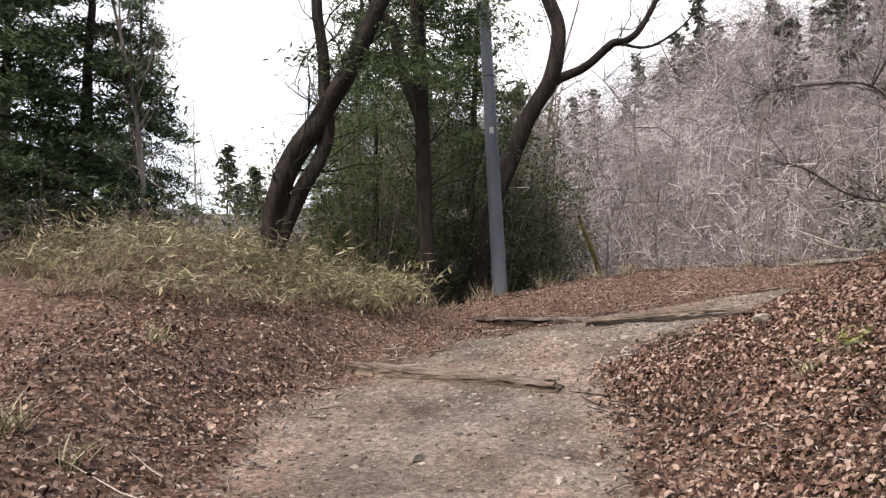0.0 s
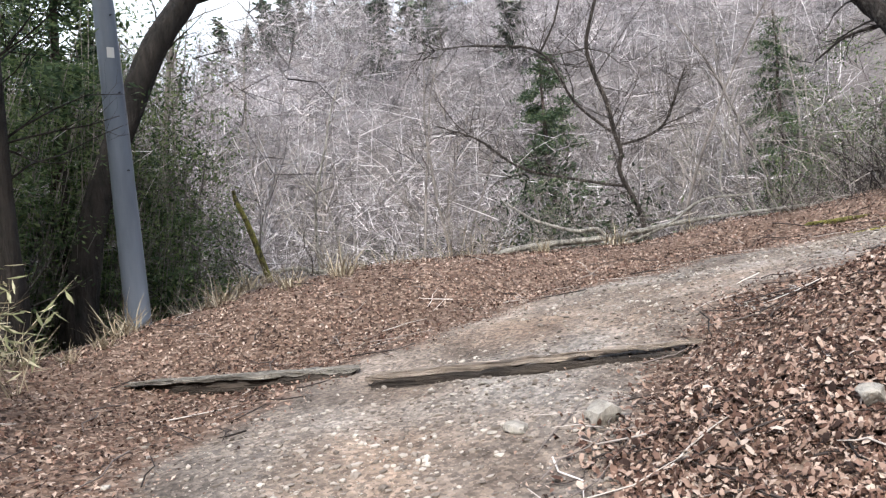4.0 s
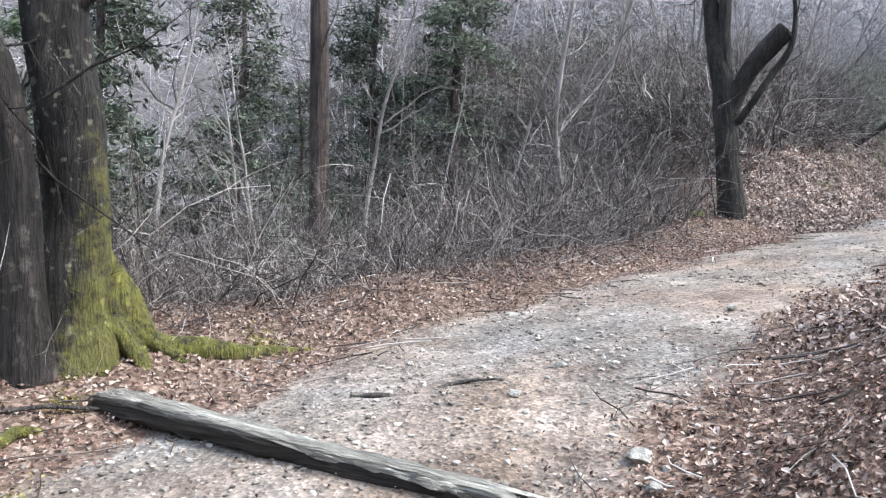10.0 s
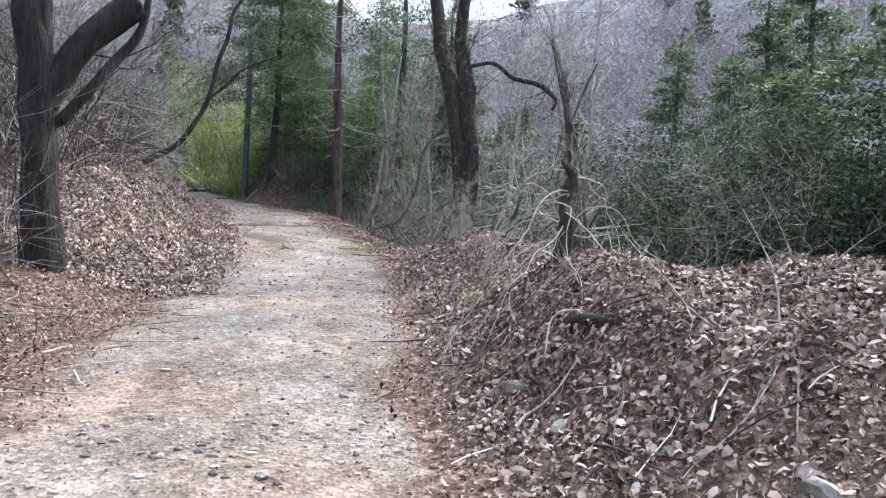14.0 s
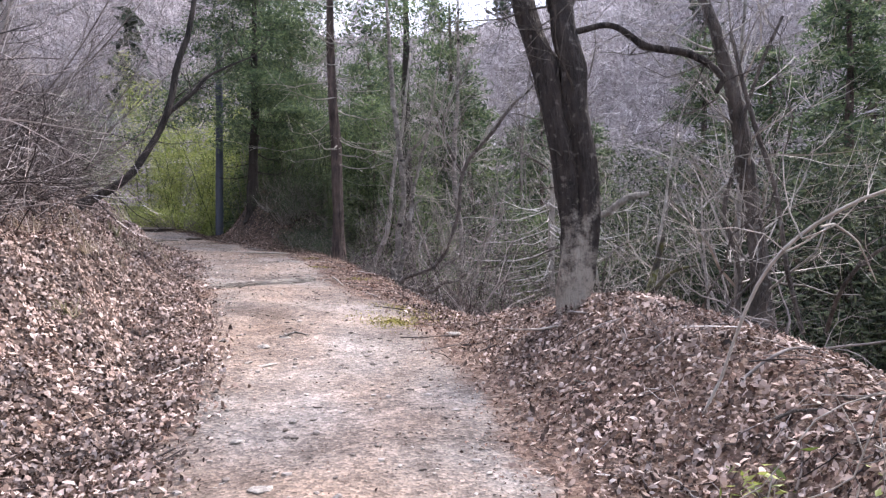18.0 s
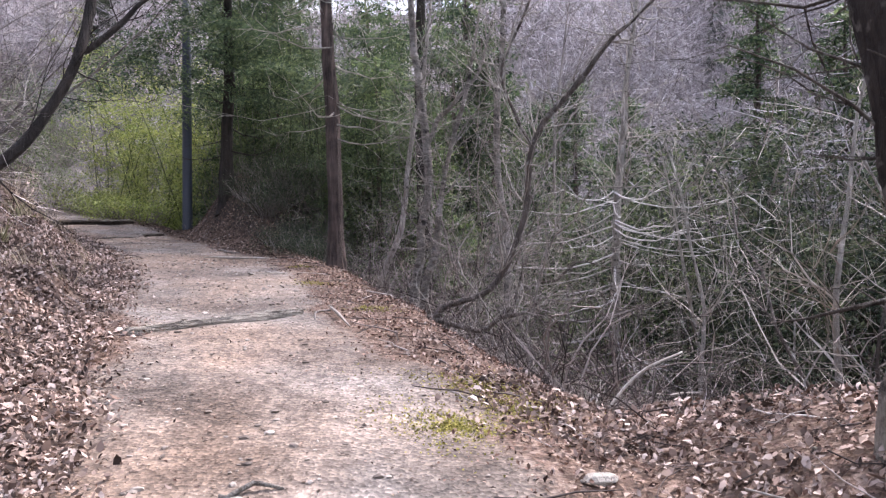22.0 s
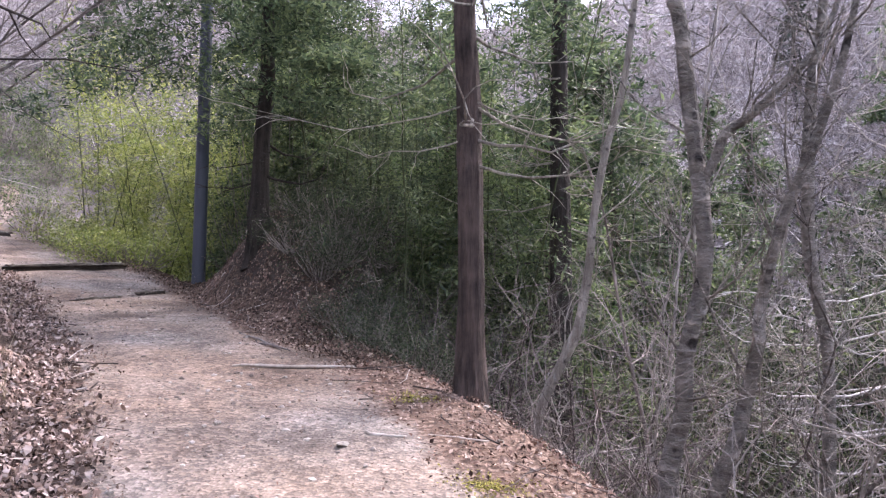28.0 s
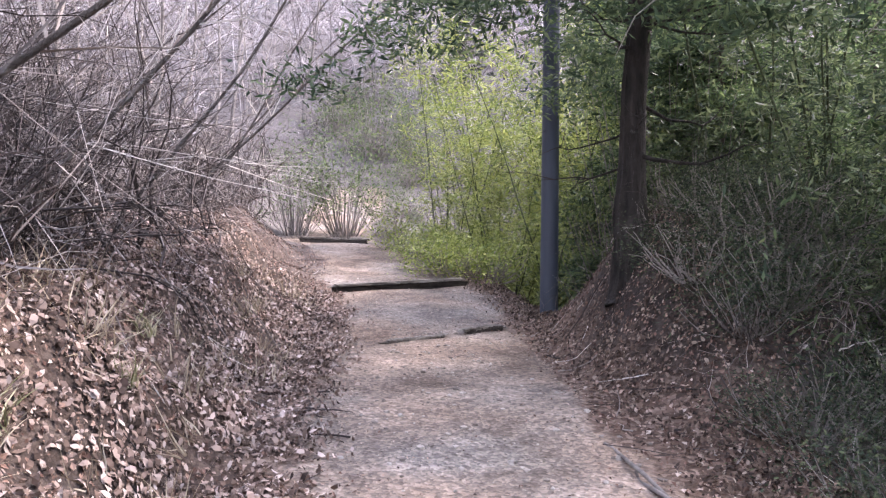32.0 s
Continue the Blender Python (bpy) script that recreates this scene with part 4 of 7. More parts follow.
# ---------------------------------------------------------------- poles
def utility_pole(foot, top, r0, r1, mat, label, mark):
    z = gz(foot[0], foot[1])
    t = thing("utility_pole", (foot[0], foot[1], z), label, "pole")
    lean = ((top[0] - foot[0]), (top[1] - foot[1]), top[2] - z)
    rows = [(lean[0] * u, lean[1] * u, -0.4 + (lean[2] + 0.4) * u, r0 + (r1 - r0) * u) for u in np.linspace(0, 1, 8)]
    v, f = tube([q[:3] for q in rows], [q[3] for q in rows], 28)
    g = Geo().add(v, f)
    cap(g, len(v) - 28, 28)
    part("shaft", g, mat, t)
    for u, hgt in ((0.55, 0.03), (0.78, 0.03)):
        c = [lean[0] * u, lean[1] * u, -0.4 + (lean[2] + 0.4) * u]
        rr = r0 + (r1 - r0) * u
        part("band", Geo().add(*tube([c, (c[0], c[1], c[2] + hgt)], [rr + 0.006] * 2, 28)), POLE_DARK, t)
    if mark:
        for zz, wide, hgt in mark:
            u = (zz + 0.4) / (lean[2] + 0.4)
            rr = r0 + (r1 - r0) * u + 0.004
            a = np.linspace(-0.5, 0.5, 7) * wide / rr - np.pi / 2
            ring = np.stack([lean[0] * u + rr * np.cos(a), lean[1] * u + rr * np.sin(a), np.full(7, zz)], 1)
            k = np.arange(6)
            part("plate", Geo().add(np.vstack([ring, ring + (0, 0, hgt)]), np.stack([k, k + 1, k + 8, k + 7], 1)), SIGN_WHITE, t)
    for k in range(5):
        zz = 1.9 + 0.45 * k
        u = (zz + 0.4) / (lean[2] + 0.4)
        rr = r0 + (r1 - r0) * u
        a = -1.2 + (k % 2) * 2.4
        c = np.array([lean[0] * u, lean[1] * u, zz])
        way = np.array([np.cos(a), np.sin(a), 0])
        part("bolt", Geo().add(*tube([c + way * (rr - 0.01), c + way * (rr + 0.02)], [0.011, 0.011], 6)), POLE_DARK, t)
    return t


utility_pole((1.06, 13.31), (0.78, 13.33, 9.6), 0.146, 0.085, POLE_GREY, "slim grey steel pole at the trail's bend", [(3.2, 0.08, 0.12)])
utility_pole((15.37, -18.88), (15.33, -18.89, 11.6), 0.117, 0.10, POLE_DARK, "dark blue-grey steel pole beside the trail", [])


# ---------------------------------------------------------------- log steps and dead wood
def beam(length, wide, tall, seed, drop=0.0, knots=26, sides=10, taper=0.0, square=0.42):
    """A split log along x, top at z = 0: flattish faces, splits along it, frayed ends. drop: how far it sinks along its run."""
    rng = np.random.default_rng(seed)
    u = np.linspace(0, 1, knots)
    a = np.arange(sides) * 2 * np.pi / sides + np.pi / sides
    cy, cz = np.sign(np.cos(a)) * np.abs(np.cos(a)) ** square, np.sign(np.sin(a)) * np.abs(np.sin(a)) ** square
    groove = 1 + 0.10 * rng.normal(size=sides)
    bend = 0.02 * np.cumsum(rng.normal(size=knots)) / np.sqrt(knots)
    fat = (1 + 0.05 * np.cumsum(rng.normal(size=knots)) / np.sqrt(knots)) * (1 - taper * u)
    v = np.zeros((knots, sides, 3))
    v[..., 0] = ((u - 0.5) * length)[:, None]
    v[..., 1] = wide / 2 * (cy * groove)[None] * fat[:, None] + bend[:, None]
    v[..., 2] = tall / 2 * (cz * groove)[None] * fat[:, None] - tall / 2 - (drop * u)[:, None]
    v += 0.005 * rng.normal(size=v.shape)
    chip = rng.integers(2, knots - 2, 5)
    v[chip, sides // 4] -= (0, 0, tall * 0.12)
    v[0, :, 0] += 0.05 * rng.normal(size=sides)
    v[-1, :, 0] += 0.05 * rng.normal(size=sides)
    i = np.arange(knots - 1)[:, None] * sides
    j, k = np.arange(sides)[None], (np.arange(sides)[None] + 1) % sides
    g = Geo().add(v.reshape(-1, 3), np.stack([i + j, i + k, i + sides + k, i + sides + j], -1).reshape(-1, 4))
    cap(g, 0, sides)
    cap(g, (knots - 1) * sides, sides)
    return g


def log_step(label, ends, wide, tall, mat, seed, slivers=(), lift=0.05, taper=0.0, side=None):
    (ax, ay), (bx, by) = ends
    za, zb = gz(ax, ay) + lift, gz(bx, by) + lift
    length = math.hypot(bx - ax, by - ay)
    base = ((ax + bx) / 2, (ay + by) / 2, za)
    t = thing("log_step", base, label, "log step", turn=math.degrees(math.atan2(by - ay, bx - ax)))
    # shade painted into the sides; the worn top keeps its pale wood
    part("log", beam(length, wide, tall, seed, za - zb, taper=taper), side or WOOD_SHADE, t, smooth=False)
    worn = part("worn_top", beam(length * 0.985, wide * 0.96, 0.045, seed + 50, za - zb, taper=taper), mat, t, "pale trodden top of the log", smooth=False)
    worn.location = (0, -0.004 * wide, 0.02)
    for k, (u0, u1, shift, sink, w, h) in enumerate(slivers):
        ob = part("sliver", beam((u1 - u0) * length, w, h, seed + k + 1, (za - zb) * (u1 - u0), 12), mat, t, "split-off sliver of the log", smooth=False)
        ob.location = (((u0 + u1) / 2 - 0.5) * length, shift, -sink - (za - zb) * u0)
    return t


log_step("worn reddish-brown log set across the dirt trail", [(-0.9, 7.24), (0.93, 5.95)], 0.17, 0.14, WOOD_STEP, 3, lift=0.065, side=WOOD_STEP)
log_step("thick weathered log step across the gravel trail", [(1.8, 8.83), (3.14, 7.24)], 0.18, 0.17, WOOD_STEP, 5, lift=0.055, taper=0.5)
log_step("half-buried weathered log beside the other one", [(1.83, 9.30), (0.44, 10.39)], 0.17, 0.14, WOOD_OLD, 7, lift=0.03, taper=0.4)
log_step("rotting split log step with a lifted mossy end", [(8.66, 7.86), (6.30, 6.50)], 0.17, 0.11, WOOD_GREY, 9, [(0.24, 0.66, 0.115, 0.03, 0.07, 0.08), (0.02, 0.34, -0.03, -0.014, 0.07, 0.04), (0.68, 1.0, 0.075, 0.025, 0.09, 0.09), (0.34, 0.6, 0.155, 0.05, 0.04, 0.06), (0.6, 0.92, -0.05, -0.006, 0.05, 0.035), (0.3, 0.8, -0.02, -0.012, 0.035, 0.03)], lift=0.055, taper=0.25)
log_step("thin pale log sunk across the trail", [(11.72, -7.3), (10.56, -8.33)], 0.075, 0.06, WOOD_GREY, 11, lift=0.032, side=WOOD_GREY)
log_step("short dark log piece at the trail's edge", [(15.75, -17.3), (15.5, -17.7)], 0.09, 0.1, WOOD_OLD, 12, lift=0.045)
log_step("nearly buried dark log across the trail", [(16.25, -16.45), (15.9, -17.05)], 0.07, 0.1, WOOD_OLD, 13, lift=0.015)
log_step("straight dark log step with trodden sand behind", [(18.61, -18.65), (17.36, -20.39)], 0.15, 0.2, WOOD_OLD, 14, lift=0.10)
log_step("straight dark log step further up the trail", [(23.26, -23.44), (22.05, -24.41)], 0.15, 0.2, WOOD_OLD, 15, lift=0.10)


def dead_branch(label, lines, mat, seed, name="fallen_branch", twigs=0):
    x, y, z, r = lines[0][0]
    base = (x, y, gz(x, y))
    t = thing(name, base, label, "branch")
    for k, rows in enumerate(lines):
        ob = part("stem" if k == 0 else "side_branch", stem(local(rows, base), 7, 4, 0.05, seed + k), mat, t)
        if twigs and k == 0:
            part("branchwork", spray(local(rows, base), twigs, 0.6, 0.006, seed + 30), mat, ob, stuff=True)
    return t


def lying(rows, up=0.0):
    """Rows laid on the ground: (x, y, lift, radius)."""
    return [(x, y, gz(x, y) + dz + r * 0.7 + up, r) for x, y, dz, r in rows]


dead_branch("long pale fallen branch lying along the bend's outer edge", [
    [(4.95, 13.45, gz(4.95, 13.45), 0.04), (5.5, 13.3, 1.86, 0.044), (6.09, 13.1, 2.06, 0.046), (6.62, 12.81, 2.12, 0.047), (7.5, 11.99, 2.15, 0.044), (8.15, 11.4, 2.27, 0.036), (8.8, 10.8, 2.34, 0.025), (9.5, 10.2, 2.38, 0.022), (10.1, 9.7, 2.42, 0.01)],
    lying([(7.53, 11.97, 0.1, 0.024), (8.09, 11.45, 0.3, 0.02), (8.45, 11.13, 0.5, 0.02), (8.92, 10.69, 0.45, 0.012)]),
    lying([(7.5, 11.99, 0.12, 0.032), (7.35, 12.13, 0.38, 0.032), (7.09, 12.38, 0.45, 0.028), (6.67, 12.76, 0.8, 0.02), (6.32, 13.09, 1.25, 0.01)])], DEAD_BOUGH, 81, twigs=14)
dead_branch("broken yellow-mossed branch standing askew in dry grass", [
    [(3.03, 15.85, 3.42, 0.03), (3.24, 15.77, 2.81, 0.045), (3.48, 15.68, 1.94, 0.05), (3.68, 15.61, gz(3.68, 15.61) - 0.05, 0.034)]], BARK_ROOT, 83)
dead_branch("arched bare branch on the gully edge", [
    [(2.3, 16.7, gz(2.3, 16.7), 0.02), (3.08, 16.41, 1.77, 0.033), (3.51, 16.14, 2.03, 0.037), (4.04, 15.81, 2.12, 0.038), (4.31, 15.64, 1.98, 0.034), (5.07, 15.16, 1.94, 0.034), (5.35, 15.0, gz(5.35, 15.0), 0.03)]], DEAD_BOUGH, 85)
dead_branch("pale snapped stick poking out over the gully", [
    [(8.18, -6.75, gz(8.18, -6.75) + 0.015, 0.011), (7.86, -6.78, 3.95, 0.011), (7.5, -6.82, 4.08, 0.008)]], TWIG_PALE, 87, "stick")
dead_branch("pale root-like stick lying on the trail's edge", [
    lying([(12.95, -12.85, 0.02, 0.01), (12.6, -12.9, 0.0, 0.017), (12.25, -13.0, 0.0, 0.018), (11.85, -13.1, 0, 0.012)])], TWIG_PALE, 89, "stick")
dead_branch("mossy rotten log lying on the leaf bank", [
    lying([(6.64, 1.46, -0.03, 0.03), (6.58, 1.58, -0.04, 0.05), (6.48, 1.74, -0.04, 0.052), (6.38, 1.88, -0.03, 0.035)])], BARK_LOG, 91, "fallen_log")
dead_branch("weathered grey slab of wood on the bank top", [
    lying([(5.74, 1.47, -0.01, 0.02), (5.6, 1.55, -0.01, 0.026), (5.37, 1.68, -0.01, 0.024), (5.1, 1.8, -0.01, 0.015)])], BARK_GREY, 93, "fallen_log")
dead_branch("mossy dead branch among leaves near the twin tree", [
    lying([(8.10, 9.38, -0.01, 0.018), (8.16, 9.18, -0.01, 0.03), (8.21, 8.96, -0.01, 0.036), (8.33, 8.71, -0.01, 0.022)])], BARK_ROOT, 95, "fallen_log")
dead_branch("short mossy piece of rotten wood among leaves", [
    lying([(8.22, 8.52, -0.01, 0.02), (8.28, 8.4, -0.01, 0.034), (8.36, 8.28, -0.01, 0.036), (8.44, 8.16, -0.01, 0.018)])], BARK_ROOT, 96, "fallen_log")
dead_branch("thin dark stick under the rotting log's end", [
    lying([(8.62, 8.42, 0, 0.012), (8.6, 8.2, 0.02, 0.014), (8.57, 8.0, 0.01, 0.014), (8.55, 7.84, 0, 0.008)])], BARK_GREY, 98, "stick")
dead_branch("dark twisted stick on the gravel trail", [
    lying([(8.02, 6.55, 0, 0.010), (7.86, 6.46, 0.02, 0.02), (7.74, 6.28, 0.0, 0.014), (7.66, 6.0, 0.01, 0.013), (7.52, 5.8, 0, 0.005)])], BARK_GREY, 97, "stick")

dead_branch("moss-green leaning stem at the gully edge", [
    [(6.95, -4.12, gz(6.95, -4.12) - 0.03, 0.028), (6.8, -4.25, 4.2, 0.034), (6.66, -4.42, 4.5, 0.03), (6.58, -4.5, 4.75, 0.018)],
    [(6.8, -4.25, 4.18, 0.02), (6.6, -4.15, 4.36, 0.016), (6.4, -4.1, 4.42, 0.008)]], BARK_MOSS, 99, "broken_stem")
dead_branch("pale snapped branch slanting over the leaf bank", [
    [(7.15, -1.85, gz(7.15, -1.85) + 0.02, 0.008), (6.95, -1.62, 4.3, 0.009), (6.72, -1.4, 4.6, 0.01), (6.4, -1.2, 4.75, 0.008), (6.17, -0.97, 4.6, 0.004)],
    [(6.72, -1.4, 4.6, 0.007), (6.5, -1.55, 4.5, 0.006), (6.25, -1.75, 4.3, 0.003)]], TWIG_PALE, 100, twigs=8)
rng = np.random.default_rng(113)
for k in range(18):
    x, y = rng.uniform(6.2, 8.0), rng.uniform(-4.9, 2.6)
    a, L = rng.uniform(0, 2 * np.pi), rng.uniform(0.25, 0.8)
    bend = 0.12 * rng.normal()
    rows = [(x + np.cos(a + bend * u) * L * u, y + np.sin(a + bend * u) * L * u, 0.02 + 0.03 * rng.uniform(), rng.uniform(0.006, 0.012) * (1.1 - 0.6 * u)) for u in (0, 0.35, 0.7, 1)]
    dead_branch("bleached stick lying on the leaf bank", [lying(rows)], (TWIG_PALE, TWIG, BARK_GREY)[k % 3], 300 + k, "stick")
for k, rows in enumerate((
        [(13.12, -14.26, 0, 0.01), (12.85, -13.9, 0.01, 0.014), (12.61, -13.58, 0, 0.008)], [(10.28, -8.53, 0, 0.01), (10.2, -8.2, 0.02, 0.013), (10.04, -7.8, 0, 0.007)],
        [(10.3, -8.5, 0, 0.008), (10.38, -8.3, 0.02, 0.01), (10.36, -8.1, 0, 0.006)], [(11.56, -11.13, 0, 0.012), (11.4, -11.1, 0.0, 0.012), (11.3, -11.12, 0, 0.006)],
        [(13.4, -14.6, 0, 0.01), (13.18, -14.3, 0.01, 0.014), (12.93, -14.01, 0, 0.012), (12.7, -13.75, 0, 0.006)], [(6.0, 2.12, 0.02, 0.012), (6.08, 2.24, 0.02, 0.014), (6.2, 2.38, 0.0, 0.008)])):
    dead_branch("pale bent stick lying beside the trail", [lying(rows)], (TWIG, TWIG_PALE)[k % 2], 340 + k, "stick")

for k, rows in enumerate((
        [(6.34, 2.96, 0.01, 0.003), (6.03, 2.84, 0.02, 0.005), (5.73, 2.48, 0.03, 0.006), (5.73, 2.26, 0.02, 0.006), (5.98, 2.16, 0.0, 0.004)], [(6.03, 3.23, 0.0, 0.003), (5.75, 2.66, 0.02, 0.005), (5.4, 1.95, 0.03, 0.006), (5.16, 1.4, 0.01, 0.003)],
        [(6.54, 1.7, 0.05, 0.005), (6.68, 1.44, 0.06, 0.007), (6.74, 1.74, 0.01, 0.004)], [(7.86, -3.13, 0.0, 0.006), (7.75, -2.9, 0.02, 0.008), (7.61, -2.63, 0.0, 0.005)], [(7.77, -4.19, 0.01, 0.009), (7.7, -4.0, 0.03, 0.011), (7.62, -3.81, 0.0, 0.006)],
        [(10.15, -4.64, 0.0, 0.012), (10.02, -4.7, 0.01, 0.012), (9.9, -4.72, 0.0, 0.006)])):
    dead_branch("long thin pale stick lying in dead leaves", [lying(rows)], (TWIG_PALE, DEAD_BOUGH)[k % 2], 360 + k, "stick", twigs=3 if k < 2 else 0)

# ---------------------------------------------------------------- growing things in repeat
def crook(rng, start, way, length, n, wander, lift=0.0):
    pts = [np.asarray(start, float)]
    way = np.asarray(way, float) / np.linalg.norm(way)
    for _ in range(n - 1):
        way = way + wander * rng.normal(size=3) + (0, 0, lift)
        way /= np.linalg.norm(way)
        pts.append(pts[-1] + way * length / (n - 1))
    return np.array(pts)


def quads_from(centres, along, across, length, width, fold=0.0):
    """Leaves: a diamond at each centre, folded a little along its rib."""
    n = len(centres)
    up = np.cross(along, across)
    l, w = np.asarray(length).reshape(-1, 1), np.asarray(width).reshape(-1, 1)
    v = np.stack([centres - along * l / 2, centres - across * w / 2 + up * w * fold, centres + along * l / 2, centres + across * w / 2 + up * w * fold], 1)
    i = np.arange(n)[:, None] * 4
    return v.reshape(-1, 3), np.concatenate([i + [0, 1, 2], i + [0, 2, 3]])


def unit(v):
    return v / (np.linalg.norm(v, axis=-1, keepdims=True) + 1e-9)


def bare_tree_geo(seed, height, limbs, radius, forks=2, wide=0.55, low=0.2):
    rng = np.random.default_rng(seed)
    line = crook(rng, (0, 0, -0.2), (0.12 * rng.normal(), 0.12 * rng.normal(), 1), height, 9, 0.09, 0.05)
    rad = radius * np.linspace(1, 0.18, 9)
    rad[0] *= 1.3
    trunk = Geo().add(*tube(smooth_line(line, 2), np.interp(np.linspace(0, 8, 17), np.arange(9), rad), 8, 0.04, rng))
    crown = Geo()
    for _ in range(limbs):
        u = rng.uniform(low, 1) ** 0.8 * 8
        k = int(min(u, 7))
        at = line[k] + (line[k + 1] - line[k]) * (u - k)
        a = rng.uniform(0, 2 * np.pi)
        L = height * rng.uniform(0.16, 0.34) * (1.15 - u / 11)
        way = (np.cos(a) * wide, np.sin(a) * wide, rng.uniform(0.15, 0.7))
        grow_twig(crown, rng, at, way, L, rad[k] * 0.42, forks, 0.0, 0.35, 2)
    return trunk, crown


def bare_tree(label, geos, mats, place, turn, group):
    t = thing("bare_tree", place, label, "tree", group, turn)
    part("trunk", geos[0], mats[0], t)
    part("crown", geos[1], mats[1], t, stuff=True)
    return t


def thicket_geo(seed, stems, height, spread, forks=1, radius=0.007, lean=0.5):
    """Stems and twigs of a leafless bush whose shoots arch over."""
    rng = np.random.default_rng(seed)
    g, tw = Geo(), Geo()
    for _ in range(stems):
        a, r = rng.uniform(0, 2 * np.pi), spread * np.sqrt(rng.uniform())
        foot = np.array([r * np.cos(a), r * np.sin(a), -0.12])
        b = rng.uniform(0, 2 * np.pi)
        tip = lean * rng.uniform(0.3, 1.8)
        pts = crook(rng, foot, (tip * np.cos(b), tip * np.sin(b), 1), height * rng.uniform(0.45, 1.05), 7, 0.26, -0.13)
        rad = radius * (0.5 + 1.2 * rng.uniform() ** 2) * np.linspace(1, 0.3, 7)
        g.add(*tube(pts, rad, 3))
        for _ in range(rng.integers(3, 8)):
            k = rng.integers(1, 7)
            grow_twig(tw, rng, pts[k], pts[k] - pts[k - 1], height * rng.uniform(0.15, 0.42), rad[k] * 0.75, forks, 0.05, 0.85, 2, 4)
    return g, tw


def foliage(rng, centres, size, count, leaf, flat=0.6, ratio=0.45):
    """Leaves in loose tufts round the centres."""
    n = len(centres) * count
    c = np.repeat(centres, count, 0) + rng.normal(size=(n, 3)) * np.array([size, size, size * flat])
    along = unit(rng.normal(size=(n, 3)) * (1, 1, 0.5) + (0, 0, -0.25))
    across = unit(np.cross(along, unit(rng.normal(size=(n, 3)) * 0.5 + (0, 0, 1))))
    L = leaf * rng.uniform(0.6, 1.35, n)
    return quads_from(c, along, across, L, L * ratio, 0.15)


def cedar_geo(seed, height, start, spread, tufts=9, leaf=0.19, per=34):
    """A conifer: straight trunk, drooping boughs from start up to the top, flat sprays of needles."""
    rng = np.random.default_rng(seed)
    trunk = Geo().add(*tube([(0.03 * rng.normal(), 0.03 * rng.normal(), z) for z in np.linspace(-0.3, height, 10)], 0.019 * height * np.linspace(1, 0.1, 10), 10, 0.03, rng))
    boughs_, needles = Geo(), Geo()
    z = start
    while z < height * 0.98:
        u = (z - start) / (height - start)
        L = spread * (1 - u) ** 0.75 * rng.uniform(0.55, 1.1) + 0.25
        a = rng.uniform(0, 2 * np.pi)
        out = np.array([np.cos(a), np.sin(a), 0])
        pts = np.array([np.array([0, 0, z]) + out * L * s + (0, 0, L * (0.15 * s - 0.42 * s * s)) + 0.05 * L * s * rng.normal(size=3) for s in np.linspace(0, 1, 6)])
        boughs_.add(*tube(pts, 0.02 * np.linspace(1, 0.2, 6) * (0.5 + L / 2.5), 3))
        side = np.array([-out[1], out[0], 0])
        k = max(3, int(tufts * L / spread))
        s = rng.uniform(0.2, 1.05, k)
        cen = np.array([0, 0, z]) + out * (L * s)[:, None] + side * (rng.normal(size=k) * 0.22 * L * (1.1 - 0.5 * s))[:, None]
        cen[:, 2] += L * (0.15 * s - 0.42 * s * s) - 0.04
        needles.add(*foliage(rng, cen, 0.21, per, leaf, 0.32, 0.26))
        z += rng.uniform(0.05, 0.15) * height / 8
    return trunk, boughs_, needles


def conifer(label, geos, place, turn, group, mat=None):
    t = thing("conifer", place, label, "tree", group, turn)
    part("trunk", geos[0], BARK_CEDAR, t)
    part("branchwork", geos[1], BARK_DARK, t, stuff=True)
    part("foliage", geos[2], mat or NEEDLE, t, stuff=True)
    return t


def shrub_geo(seed, height, wide, tufts, leaf, per=16):
    rng = np.random.default_rng(seed)
    stems, leaves, cen = Geo(), Geo(), []
    for _ in range(tufts):
        a, r = rng.uniform(0, 2 * np.pi), wide * np.sqrt(rng.uniform())
        top = np.array([r * np.cos(a), r * np.sin(a), height * rng.uniform(0.25, 1.0) * (1 - 0.35 * (r / wide) ** 2)])
        foot = np.array([0.25 * top[0], 0.25 * top[1], -0.1])
        mid = (foot + top) / 2 + 0.1 * rng.normal(size=3)
        stems.add(*tube(smooth_line([foot, mid, top], 2), 0.012 * np.linspace(1, 0.3, 5), 3))
        cen += [top, mid + (top - mid) * 0.5]
    leaves.add(*foliage(rng, np.array(cen), 0.19, per, leaf, 0.7, 0.36))
    return stems, leaves


def shrub(label, geos, place, turn, group, leafmat, name="evergreen_shrub"):
    t = thing(name, place, label, "shrub", group, turn)
    part("tangle", geos[0], TWIG, t, stuff=True)
    part("foliage", geos[1], leafmat, t, stuff=True)
    return t


def bamboo_geo(seed, height, leaf=0.14, count=15):
    rng = np.random.default_rng(seed)
    b = rng.uniform(0, 2 * np.pi)
    pts = crook(rng, (0, 0, -0.1), (0.16 * np.cos(b), 0.16 * np.sin(b), 1), height, 9, 0.05, -0.03)
    culm = Geo().add(*tube(pts, 0.016 * np.linspace(1, 0.25, 9), 6))
    cen = pts[1:].repeat(8, 0) + rng.normal(size=((len(pts) - 1) * 8, 3)) * (0.34, 0.34, 0.24)
    leaves = Geo().add(*foliage(rng, cen, 0.13, count, leaf, 0.6, 0.21))
    return culm, leaves


